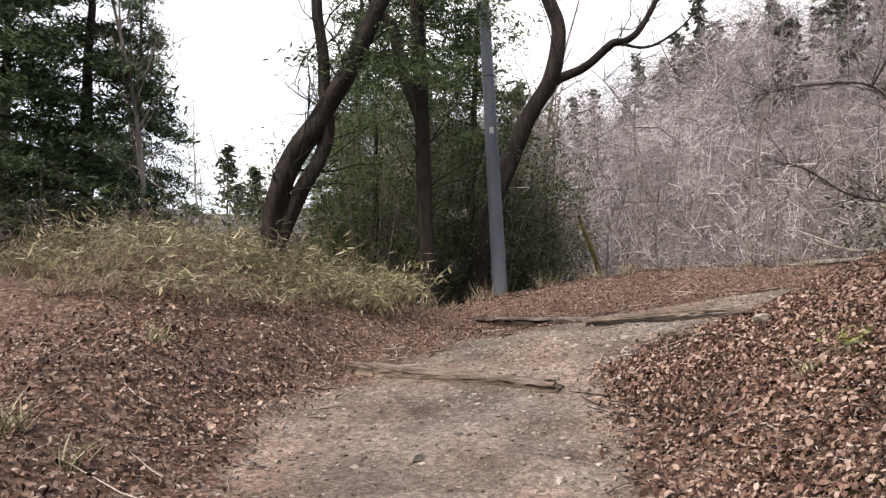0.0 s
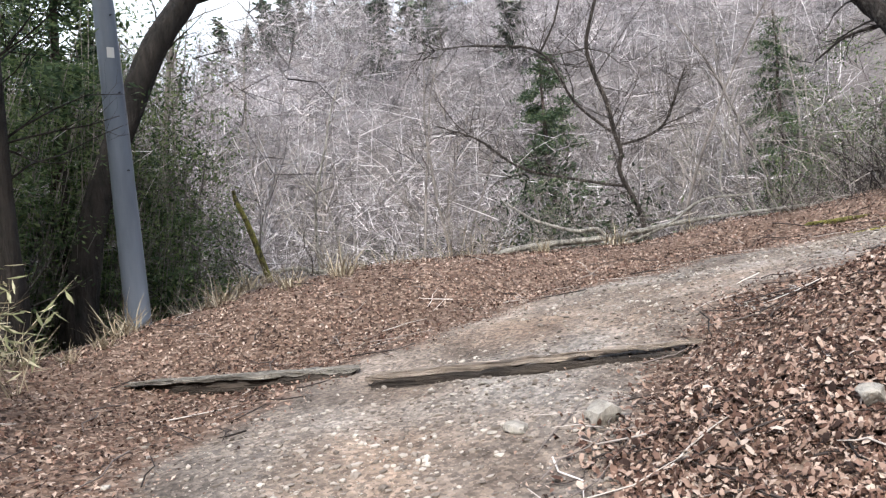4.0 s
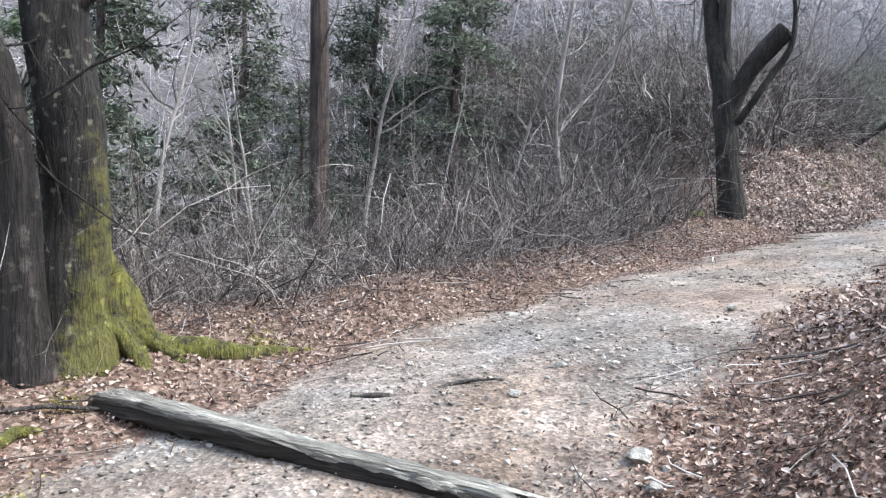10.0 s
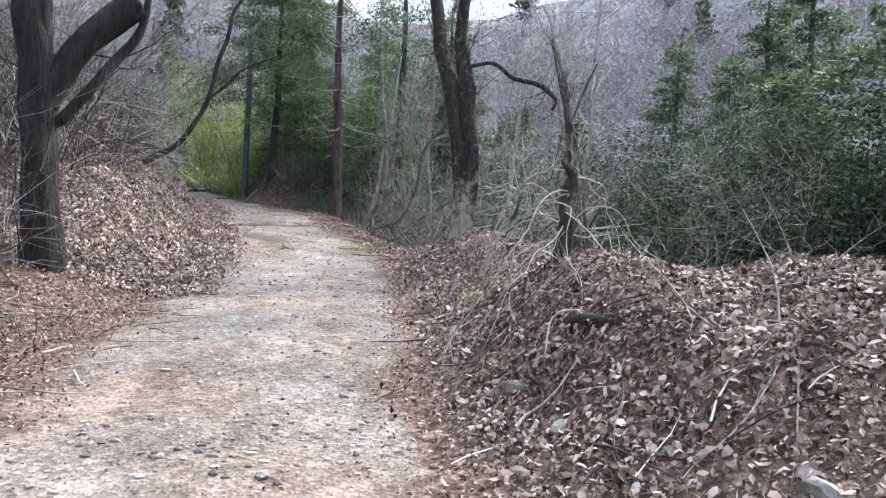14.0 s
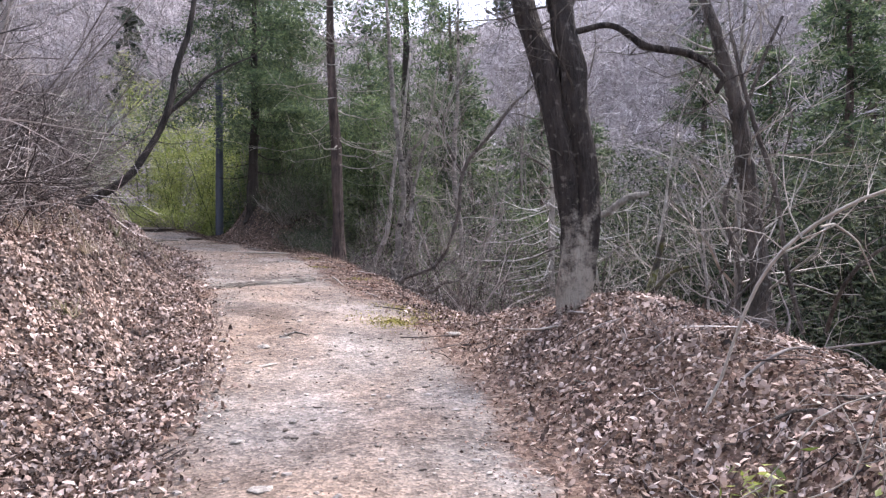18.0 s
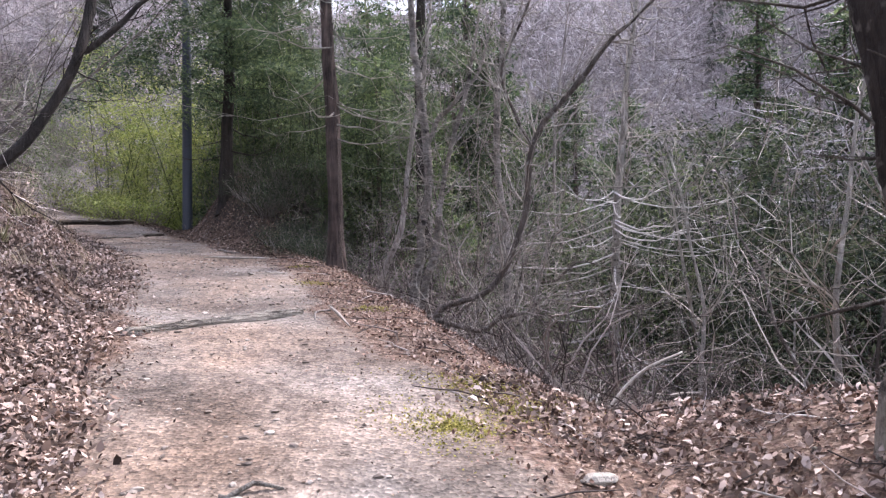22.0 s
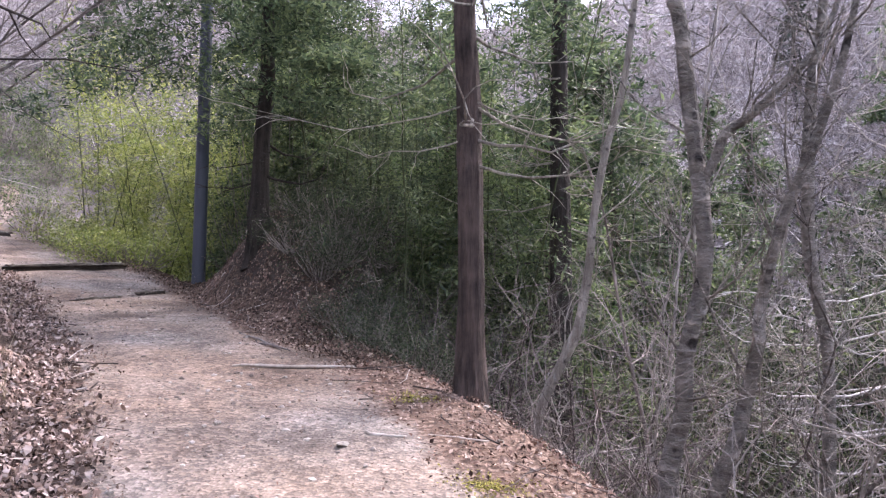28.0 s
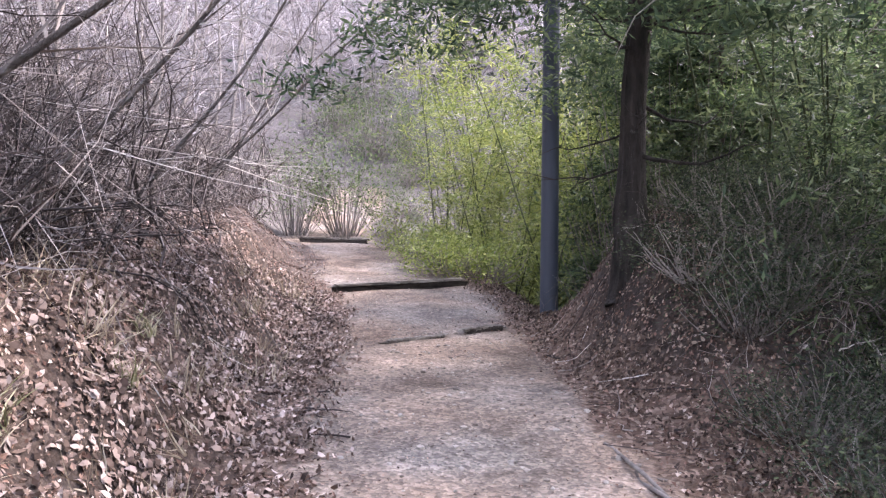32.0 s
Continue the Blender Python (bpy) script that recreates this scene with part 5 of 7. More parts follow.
def sasa_geo(seed, stems, height, wide, leaf=0.2):
    rng = np.random.default_rng(seed)
    stems_, leaves = Geo(), Geo()
    for _ in range(stems):
        a, r = rng.uniform(0, 2 * np.pi), wide * np.sqrt(rng.uniform())
        foot = np.array([r * np.cos(a), r * np.sin(a), -0.05])
        b = rng.uniform(0, 2 * np.pi)
        pts = crook(rng, foot, (0.5 * np.cos(b), 0.5 * np.sin(b), 1), height * rng.uniform(0.5, 1.1), 5, 0.15, -0.12)
        stems_.add(*tube(pts, [0.004, 0.0035, 0.003, 0.002, 0.001], 3))
        n = rng.integers(5, 9)
        c = np.repeat(pts[-3:], 3, 0)[:n] + rng.normal(size=(min(n, 9), 3)) * 0.04
        along = unit(rng.normal(size=(len(c), 3)) * (1, 1, 0.35) + (0, 0, -0.2))
        across = unit(np.cross(along, unit(rng.normal(size=(len(c), 3)) * 0.4 + (0, 0, 1))))
        L = leaf * rng.uniform(0.6, 1.3, len(c))
        leaves.add(*quads_from(c + along * L[:, None] / 2, along, across, L, L * 0.15, 0.2))
    return stems_, leaves


def tuft_geo(seed, blades, height, wide, thick=0.006):
    rng = np.random.default_rng(seed)
    g = Geo()
    for _ in range(blades):
        a, r = rng.uniform(0, 2 * np.pi), wide * np.sqrt(rng.uniform())
        foot = np.array([r * np.cos(a), r * np.sin(a), -0.03])
        b = rng.uniform(0, 2 * np.pi)
        pts = crook(rng, foot, (0.55 * np.cos(b), 0.55 * np.sin(b), 1), height * rng.uniform(0.4, 1.15), 5, 0.1, -0.16)
        side = np.array([-np.sin(b), np.cos(b), 0]) * thick
        w = np.array([1, 1, 0.8, 0.5, 0.05])[:, None]
        v = np.vstack([pts - side * w, pts + side * w])
        k = np.arange(4)
        g.add(v, np.stack([k, k + 1, k + 6, k + 5], 1))
    return g


def spots(rng, n, box, test, apart=0.0, taken=None):
    """Up to n places in the box that pass the test, as x, y, z."""
    x0, x1, y0, y1 = box
    got = [] if taken is None else taken
    fresh = []
    x, y = rng.uniform(x0, x1, n * 8), rng.uniform(y0, y1, n * 8)
    z, d, _ = lie(x, y)
    ok = test(x, y, d)
    for px, py, pz in zip(x[ok], y[ok], z[ok]):
        if apart and any((px - q[0]) ** 2 + (py - q[1]) ** 2 < apart * apart for q in got):
            continue
        got.append((px, py, pz))
        fresh.append((px, py, pz))
        if len(fresh) >= n:
            break
    return fresh


def reach_of(ob):
    """A sample of the points that a thing's parts reach, below head height."""
    pts = []
    for child in ob.children:
        co = np.empty(len(child.data.vertices) * 3, np.float32)
        child.data.vertices.foreach_get("co", co)
        co = co.reshape(-1, 3)
        co = co[co[:, 2] < 3.0]
        pts.append(co[::max(1, len(co) // 70)])
    return np.concatenate(pts)


def copies(first, places, rng, lo=0.8, hi=1.25, tilt=0.0, clear=0.0):
    """Sets copies of a thing at the places, each turned and sized by chance. The first one is moved to the first place.
    clear: turns each so that it stays that far from the trail's middle, and leaves out those that cannot."""
    made, used = [], False
    reach = reach_of(first) if clear else None
    for x, y, z in places:
        best = None
        for _ in range(7 if clear else 1):
            s = rng.uniform(lo, hi)
            m = pose(x, y, z, tilt * rng.normal(), tilt * rng.normal(), rng.uniform(0, 360)) @ Matrix.Diagonal((s, s, s * rng.uniform(0.9, 1.12), 1))
            if not clear:
                best = (9, m)
                break
            a = np.array(m)
            p = reach @ a[:3, :3].T + a[:3, 3]
            gap = np.abs(lie(p[:, 0], p[:, 1])[1]).min()
            if best is None or gap > best[0]:
                best = (gap, m)
            if gap > clear:
                break
        if clear and best[0] < clear * 0.75 and used:
            continue
        ob = copy_thing(first, best[1]) if used else first
        used = True
        ob.matrix_basis = best[1]
        made.append(ob)
    return made


def spread(kinds, places, rng, **kw):
    """Shares the places out among several first things."""
    for k, first in enumerate(kinds):
        copies(first, places[k::len(kinds)], rng, **kw)


RNG = np.random.default_rng(2024)
ZERO = (0, 0, 0)
# bare trees: gully outside the bend, the slopes beyond, the gully right of the last stretch
bare = [bare_tree("slender bare winter tree among brush on the slope", bare_tree_geo(101 + k, 6.2 + 0.7 * k, 24 + 2 * k, 0.045 + 0.006 * k), (TWIG, TWIG), ZERO, 0, "bare woods on the slopes") for k in range(5)]
trees = spots(RNG, 66, (2, 30, 12.5, 34), lambda x, y, d: (np.abs(d) > 7.5) & (np.hypot(x - 6, y) < 34) & ~((x < 6.2) & (y < 18)), 1.3)
trees += spots(RNG, 45, (13, 32, -3, 13), lambda x, y, d: (np.abs(d) > 5.5), 1.5)
trees += spots(RNG, 60, (-9, 8.6, -30, -6), lambda x, y, d: (d > 3.0) & ~((x > 5.0) & (y > -13.8)), 1.3)
trees += spots(RNG, 40, (15, 38, -34, -4), lambda x, y, d: (d < -3.6), 1.7)
trees += spots(RNG, 16, (-16, -5, 12, 30), lambda x, y, d: np.abs(d) > 4, 2.0)
spread(bare, trees, RNG, lo=0.75, hi=1.35, tilt=4)
white = bare_tree("pale grey bare tree with many thin branches", bare_tree_geo(131, 6.0, 34, 0.05, 2, 0.8, 0.1), (BARK_PALE, TWIG_PALE), ZERO, 0, "pale bare trees")
copies(white, [(x, y, gz(x, y)) for x, y in ((5.4, -12.0), (4.8, -9.6), (6.0, -10.6), (5.6, -8.0), (5.2, -6.0), (4.6, -7.4), (5.8, -5.0), (4.2, -11.2), (3.4, -4.9), (2.6, -5.6), (5.2, -16.4), (7.0, 20.0), (5.2, 18.4), (12.6, 19.8), (9.0, 22.5), (2.6, -15.0), (14.5, 13.0), (16.4, 16.4))], RNG, 0.75, 1.15, 5)


sapling = [bare_tree("thin grey-barked sapling leaning over the uphill bank", bare_tree_geo(151 + k, 6.4, 30, 0.022, 2, 0.5, 0.12), (BARK_GREY, (TWIG, TWIG_PALE)[k]), ZERO, 0, "leaning saplings on the bank") for k in range(2)]
for k, (x, y) in enumerate(((16.4, -11.2), (17.3, -12.8), (18.3, -14.4), (19.4, -16.0), (17.0, -9.6), (20.6, -17.6), (18.9, -12.0), (21.2, -15.6), (16.0, -8.4), (22.4, -19.0))):
    m = pose(x, y, gz(x, y), 6 * math.sin(3 * k), -32 - 9 * math.sin(2 * k + 1), 25 + 8 * math.sin(k))
    if k < 2:
        sapling[k].matrix_basis = m
    else:
        copy_thing(sapling[k % 2], m).matrix_basis = m


def vine_geo(seed, stems, height):
    """Grey, much-bent stems that rise from one foot, with crooked limbs and fine twigs."""
    rng = np.random.default_rng(seed)
    g, tw = Geo(), Geo()
    for _ in range(stems):
        b, lean = rng.uniform(0, 2 * np.pi), rng.uniform(0.2, 0.8)
        pts = crook(rng, (0.25 * rng.normal(), 0.25 * rng.normal(), -0.15), (lean * np.cos(b), lean * np.sin(b), 1), height * rng.uniform(0.6, 1.2), 11, 0.36, 0.05)
        r = rng.uniform(0.009, 0.026)
        line = smooth_line(pts, 2)
        g.add(*tube(line, r * np.linspace(1, 0.3, len(line)), 6, 0.04, rng))
        for _ in range(rng.integers(9, 14)):
            k = rng.integers(2, 11)
            q = crook(rng, pts[k], pts[k] - pts[k - 1] + 0.6 * rng.normal(size=3) * np.linalg.norm(pts[k] - pts[k - 1]), height * rng.uniform(0.15, 0.4), 7, 0.34, 0.02)
            rr = r * (1 - 0.06 * k) * 0.5
            g.add(*tube(smooth_line(q, 2), rr * np.linspace(1, 0.3, 13), 5))
            for _ in range(7):
                j = rng.integers(1, 7)
                grow_twig(tw, rng, q[j], q[j] - q[j - 1], height * rng.uniform(0.06, 0.18), max(rr * 0.45, 0.003), 1, 0.0, 0.8, 2, 4)
    return g, tw


vines = []
for k in range(4):
    g, tw = vine_geo(141 + k, 3, 3.6)
    t = thing("vine_thicket", ZERO, "grey twisting vine stems tangled with bare twigs", "vines", "vine-tangled stems in the gully")
    part("tangle", g, (VINE_BARK, BARK_GREY, TWIG, BARK_GREY)[k], t, stuff=True)
    part("branchwork", tw, (TWIG, TWIG_PALE)[k % 2], t, stuff=True)
    vines.append(t)
spread(vines, [(x, y, gz(x, y)) for x, y in ((8.2, -9.6), (8.7, -10.7), (8.9, -11.9), (7.9, -10.9), (9.5, -12.3), (9.2, -9.9), (8.2, -12.8), (9.0, -13.8),
    (6.4, -5.6), (6.6, -3.4), (5.6, -4.6), (5.9, -5.4), (5.5, -6.6), (5.4, -2.0), (4.6, -3.0), (5.0, -6.4), (10.6, 11.6), (9.2, 13.4), (6.4, 16.0), (4.2, 17.6), (8.9, -10.1), (9.3, -11.3), (10.1, -13.3), (9.7, -13.2))], RNG, lo=0.75, hi=1.2, tilt=5, clear=1.6)

# brush
def bush(label, geo, mat, group, name="bramble_bush"):
    t = thing(name, ZERO, label, "brush", group)
    part("tangle", geo[0], mat, t, stuff=True)
    part("branchwork", geo[1], mat, t, stuff=True)
    return t


brush = [bush("tangled leafless brown brush", thicket_geo(201 + k, 34, 1.7 + 0.2 * k, 0.75, 1, 0.009), BRUSH, "brush along the trail") for k in range(4)]
low = [bush("low tangle of dry twigs over the gully edge", thicket_geo(221 + k, 30, 0.9, 0.6, 1, 0.005, 1.1), BRUSH, "low twigs along the gully", "twig_tangle") for k in range(3)]
tall = [bush("tall dense thicket of thin bare stems", thicket_geo(231 + k, 40, 2.9, 0.9, 1, 0.008, 0.35), BRUSH, "tall thicket", "thicket") for k in range(3)]
b = spots(RNG, 95, (9.8, 17, -0.6, 9.5), lambda x, y, d: (d < -2.9) & (d > -7), 0.42)
b += spots(RNG, 60, (9.5, 25, -24, -2.5), lambda x, y, d: (d < -3.0) & (d > -7), 0.6)
b += spots(RNG, 22, (4.5, 11.5, -20, -6.5), lambda x, y, d: (d > 2.35) & (d < 6), 0.5)
b += spots(RNG, 44, (14, 25, -7, 2), lambda x, y, d: (d < -5), 0.7)
b += spots(RNG, 30, (22, 33, -36, -25), lambda x, y, d: np.abs(d) > 1.8, 0.8)
b += spots(RNG, 36, (-9, -2.5, 6, 16), lambda x, y, d: (d < -5.0), 0.6)
spread(brush, b, RNG, lo=0.7, hi=1.25, tilt=8, clear=1.5)
edge_brush = copy_thing(brush[1], pose(0, 0, 0))
copies(edge_brush, [(x, y, gz(x, y)) for x, y in ((22.6, -20.6), (23.4, -21.4), (24.2, -22.2), (25.0, -23.2), (25.6, -24.4), (26.4, -25.4), (23.8, -20.4), (25.2, -21.6), (26.6, -23.4), (27.4, -26.6), (21.8, -19.6), (27.0, -24.8))], RNG, lo=1.0, hi=1.4, tilt=8, clear=1.4)
for first in brush[2:]:
    copies(copy_thing(first, pose(0, 0, 0)), spots(RNG, 35, (11.5, 20, -14, -3), lambda x, y, d: (d < -3.3) & (d > -6.0), 0.6), RNG, lo=1.0, hi=1.45, tilt=8, clear=1.5)
b = spots(RNG, 70, (3, 14.5, 9.5, 17), lambda x, y, d: (d < -5.0) & (d > -9.0) & ~((x < 5.6) & (y < 16.8)), 0.45)
b += spots(RNG, 50, (9.3, 14, 0, 10), lambda x, y, d: (d < -2.1) & (d > -4.2), 0.35)
b += spots(RNG, 40, (7, 11.5, -16, -5), lambda x, y, d: (d > 1.95) & (d < 3.6), 0.4)
b += spots(RNG, 44, (11.2, 14.6, -19.5, -14.5), lambda x, y, d: (d > 1.9) & (d < 4.2), 0.45)
spread(low, b, RNG, lo=0.7, hi=1.2, tilt=8, clear=1.5)
pale_brush = bush("pale tangle of dry weed stems on the gully side", thicket_geo(241, 46, 1.0, 0.7, 1, 0.005, 1.2), TWIG_PALE, "pale dry weeds in the gully", "twig_tangle")
copies(pale_brush, spots(RNG, 22, (5.2, 8.4, -10.5, -6.0), lambda x, y, d: (d > 1.9) & (d < 4.5), 0.45), RNG, lo=0.8, hi=1.3, tilt=8, clear=1.5)
b = spots(RNG, 50, (11, 20, 0.5, 14), lambda x, y, d: (d < -4.0), 0.9)
b += spots(RNG, 40, (1, 16, 15, 24), lambda x, y, d: (d < -7.0) & ~((x < 6.2) & (y < 17.6)), 0.9)
b += spots(RNG, 50, (13, 28, -26, -4), lambda x, y, d: (d < -4.9), 1.0)
b += spots(RNG, 34, (12, 20, -7, 1.5), lambda x, y, d: (d < -4.6), 0.7)
b += spots(RNG, 46, (11.5, 18, -1, 7), lambda x, y, d: (d < -3.6), 0.55)
b += spots(RNG, 70, (15, 34, -10, 4), lambda x, y, d: (d < -5.5), 1.0)
b += spots(RNG, 12, (0, 9, -22, -8), lambda x, y, d: (d > 4.4), 1.0)
b += spots(RNG, 6, (9.8, 13.0, -17.5, -13.2), lambda x, y, d: (d > 2.2) & (d < 4.2), 0.5)
spread(tall, b, RNG, lo=0.75, hi=1.3, tilt=6, clear=1.5)
high_bank = copy_thing(tall[1], pose(0, 0, 0))
copies(high_bank, spots(RNG, 34, (13, 23, -20, -6.5), lambda x, y, d: (d < -4.3) & (d > -7.5), 0.7), RNG, lo=1.0, hi=1.25, tilt=5, clear=1.7)

# conifers
cedars = [conifer("dark green cedar with drooping boughs", cedar_geo(301 + k, 10 + 1.5 * k, 0.7 + 0.4 * k, 2.6, 19), ZERO, 0, "cedars by the trail") for k in range(3)]
for k, (first, sites) in enumerate(zip(cedars, (
        [(7.6, -20.2), (8.2, -25.5), (12.8, -26.4), (-1.0, -12.0), (-7.6, 15.4), (3.2, -26.0), (20.5, 12.6), (-2.0, -22.0)],
        [(9.0, -19.4), (10.6, -26.0), (5.6, -21.6), (-0.5, 18.8), (0.5, 18.2), (16.6, -27.5), (-1.5, -9.5), (-8.6, 13.6), (-9.5, 22.0), (19.0, 26.0), (6.0, -24.0), (-4.0, -19.6)],
        [(13.8, -21.2), (8.6, -22.4), (11.4, -24.4), (-0.5, -14.5), (-13.5, 22.0), (23.5, 19.0), (-3.5, 28.0), (27.0, 8.0), (-0.6, -25.0)]))):
    copies(first, [(x, y, gz(x, y)) for x, y in sites], RNG, 0.85, 1.2, 1.5, clear=1.2)
for k, (x, y) in enumerate(((1.2, -7.8), (-0.2, -6.6))):
    copies(copy_thing(cedars[k % 2], pose(0, 0, 0)), [(x, y, gz(x, y))], RNG, 0.95, 1.15, 1.5)
dim = conifer("grey-green cedar standing in the bare woods", cedar_geo(307, 11, 1.0, 2.3, 14), ZERO, 0, "cedars in the bare woods", NEEDLE_HAZE)
copies(dim, [(x, y, gz(x, y)) for x, y in ((19.4, 4.8), (21.0, -1.5), (21.4, 2.4), (20.4, 7.4), (23.0, 0.5), (23.6, 8.0))], RNG, 0.8, 1.15, 2, clear=1.5)
young = conifer("young feathery green cedar in the gully", cedar_geo(305, 6.5, 0.25, 1.7, 12, 0.11, 52), ZERO, 0, "young cedars in the gully", NEEDLE_YOUNG)
copies(young, [(x, y, gz(x, y)) for x, y in ((10.5, -17.0), (10.8, -18.2), (13.5, -20.2), (14.6, -22.0), (9.6, -16.4), (12.4, -21.4), (11.2, -19.0))], RNG, 0.8, 1.25, 2, clear=1.4)
part("foliage", cedar_geo(311, 10.5, 2.2, 2.8, 27, 0.11, 60)[2], NEEDLE, mound, stuff=True)
part("foliage", cedar_geo(314, 11.0, 4.6, 1.9, 4, 0.12, 46)[2], NEEDLE, second, stuff=True)
part("foliage", cedar_geo(312, 12.5, 4.8, 1.9, 6, 0.13, 50)[2], NEEDLE, cedar, stuff=True)

part("foliage", cedar_geo(313, 9.5, 3.6, 2.3, 8, 0.13, 40)[2], NEEDLE, slim, stuff=True)

# evergreen shrubs
dark = [shrub("dense dark evergreen shrub", shrub_geo(401 + k, 2.4 + 0.5 * k, 1.2, 60, 0.09, 24), ZERO, 0, "evergreen undergrowth", LEAF_GREEN) for k in range(3)]
sites = [(25.6, -32.2), (27.4, -32.6), (26.6, -34.0), (29.4, -33.0),
         (-1.3, 14.6), (-2.0, 15.6), (0.2, 16.6), (-0.6, 15.2), (1.6, 17.2), (2.6, 17.6), (-3.2, 14.2), (-4.4, 15.4), (12.6, 16.2), (15.8, 11.2), (17.2, 12.4), (14.2, 13.8),
         (12.2, -19.2), (9.9, -18.4), (10.9, -20.4), (8.2, -16.2), (3.6, -8.2), (2.4, -9.4), (4.6, -9.8), (0.8, -7.6), (6.2, -15.2),
         (23.6, -25.6), (24.4, -24.6), (22.8, -26.6), (-6.2, 16.4), (-8, 14.6), (4.8, -17.5)]
spread(dark, [(x, y, gz(x, y)) for x, y in sites], RNG, lo=0.75, hi=1.25, tilt=4)

# shrubs whose leaf colour already holds the shade of gully and mound
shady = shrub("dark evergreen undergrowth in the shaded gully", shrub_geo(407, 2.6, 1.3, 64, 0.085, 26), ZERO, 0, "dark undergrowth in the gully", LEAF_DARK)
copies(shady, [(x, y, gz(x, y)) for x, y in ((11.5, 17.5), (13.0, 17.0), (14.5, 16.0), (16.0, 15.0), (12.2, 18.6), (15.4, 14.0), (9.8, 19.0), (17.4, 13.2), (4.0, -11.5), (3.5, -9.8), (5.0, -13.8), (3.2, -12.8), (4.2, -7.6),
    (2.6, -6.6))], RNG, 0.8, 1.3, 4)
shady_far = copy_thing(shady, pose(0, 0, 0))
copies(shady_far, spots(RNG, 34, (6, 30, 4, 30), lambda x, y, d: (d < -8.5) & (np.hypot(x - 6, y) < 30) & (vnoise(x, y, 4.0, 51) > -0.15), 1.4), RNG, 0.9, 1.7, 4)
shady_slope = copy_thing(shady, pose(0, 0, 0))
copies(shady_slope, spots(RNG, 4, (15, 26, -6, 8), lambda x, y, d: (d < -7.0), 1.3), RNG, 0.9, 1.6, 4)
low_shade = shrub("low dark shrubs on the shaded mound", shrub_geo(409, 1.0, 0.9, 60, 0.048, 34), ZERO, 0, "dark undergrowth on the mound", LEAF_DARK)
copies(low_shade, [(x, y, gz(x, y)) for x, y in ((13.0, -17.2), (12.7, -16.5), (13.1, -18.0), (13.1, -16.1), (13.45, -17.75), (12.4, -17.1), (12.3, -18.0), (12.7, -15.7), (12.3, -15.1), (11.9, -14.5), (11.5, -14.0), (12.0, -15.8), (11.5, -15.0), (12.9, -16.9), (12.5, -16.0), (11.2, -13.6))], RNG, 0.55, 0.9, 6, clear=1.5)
leafy = []
for k in range(2):
    st, lv = shrub_geo(421 + k, 7.0 + 0.8 * k, 1.8, 200, 0.09, 50)
    t = thing("evergreen_tree", ZERO, "evergreen broadleaf tree with dense dark foliage", "tree", "evergreen trees by the bend")
    part("trunk", Geo().add(*tube([(0, 0, -0.2), (0.05, 0, 2), (0, 0.08, 4.5)], [0.09, 0.07, 0.03], 8)), BARK_DARK, t)
    part("branchwork", st, TWIG, t, stuff=True)
    part("foliage", lv, LEAF_GREEN, t, stuff=True)
    leafy.append(t)
spread(leafy, [(x, y, gz(x, y)) for x, y in ((-1.5, 14.4), (2.8, 18.8), (10.2, -22.0), (12.0, -22.6), (14.2, -21.0),
        (13.4, -24.4), (7.4, -18.6), (16.2, -25.6), (5.6, -14.8), (14.0, -23.6), (16.2, 13.0))], RNG, lo=0.8, hi=1.15, tilt=4)

st, lv = shrub_geo(425, 8.0, 1.9, 120, 0.085, 40)
t = thing("evergreen_tree", ZERO, "open olive-green evergreen tree behind the grey pole", "tree", "evergreen trees by the pole")
part("trunk", Geo().add(*tube([(0, 0, -0.2), (0.05, 0.04, 2.4), (-0.06, 0.08, 5.0)], [0.08, 0.06, 0.03], 8)), BARK_DARK, t)
part("branchwork", st, TWIG, t, stuff=True)
part("foliage", lv, LEAF_GREEN, t, stuff=True)
copies(t, [(x, y, gz(x, y)) for x, y in ((0.6, 16.8), (1.9, 18.0), (-0.6, 16.4))], RNG, 0.9, 1.1, 4)

# gully trees with the same shade painted into their leaves
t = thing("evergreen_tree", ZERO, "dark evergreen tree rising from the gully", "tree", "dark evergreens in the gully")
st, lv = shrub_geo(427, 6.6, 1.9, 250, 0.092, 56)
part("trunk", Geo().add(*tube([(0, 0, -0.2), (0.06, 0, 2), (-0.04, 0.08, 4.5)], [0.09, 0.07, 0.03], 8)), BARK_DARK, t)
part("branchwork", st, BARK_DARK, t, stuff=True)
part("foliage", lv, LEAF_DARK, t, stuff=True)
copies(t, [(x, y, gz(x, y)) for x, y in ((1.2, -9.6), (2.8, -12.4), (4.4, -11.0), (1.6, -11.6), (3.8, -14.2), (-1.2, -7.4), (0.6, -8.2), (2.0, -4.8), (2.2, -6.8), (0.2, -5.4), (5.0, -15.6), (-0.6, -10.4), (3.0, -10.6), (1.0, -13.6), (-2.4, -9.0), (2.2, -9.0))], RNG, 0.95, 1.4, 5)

# bamboo and green plants where the trail goes out of sight
culm, leaves = bamboo_geo(451, 5.6)
bam = thing("bamboo", ZERO, "yellow-green leafy bamboo behind the dark pole", "bamboo", "bamboo by the trail")
part("culm", culm, CULM, bam)
part("foliage", leaves, LEAF_BAMBOO, bam, stuff=True)
places = spots(RNG, 62, (16.2, 20.8, -27.5, -21.6), lambda x, y, d: (d > 1.9) & (d < 6.0), 0.4)
places += spots(RNG, 16, (14.7, 16.6, -25, -20.6), lambda x, y, d: (d > 1.9), 0.4)
copies(bam, places, RNG, 0.7, 1.15, 3)
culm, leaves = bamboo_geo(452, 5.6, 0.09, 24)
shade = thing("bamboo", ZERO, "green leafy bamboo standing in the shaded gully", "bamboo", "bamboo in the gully")
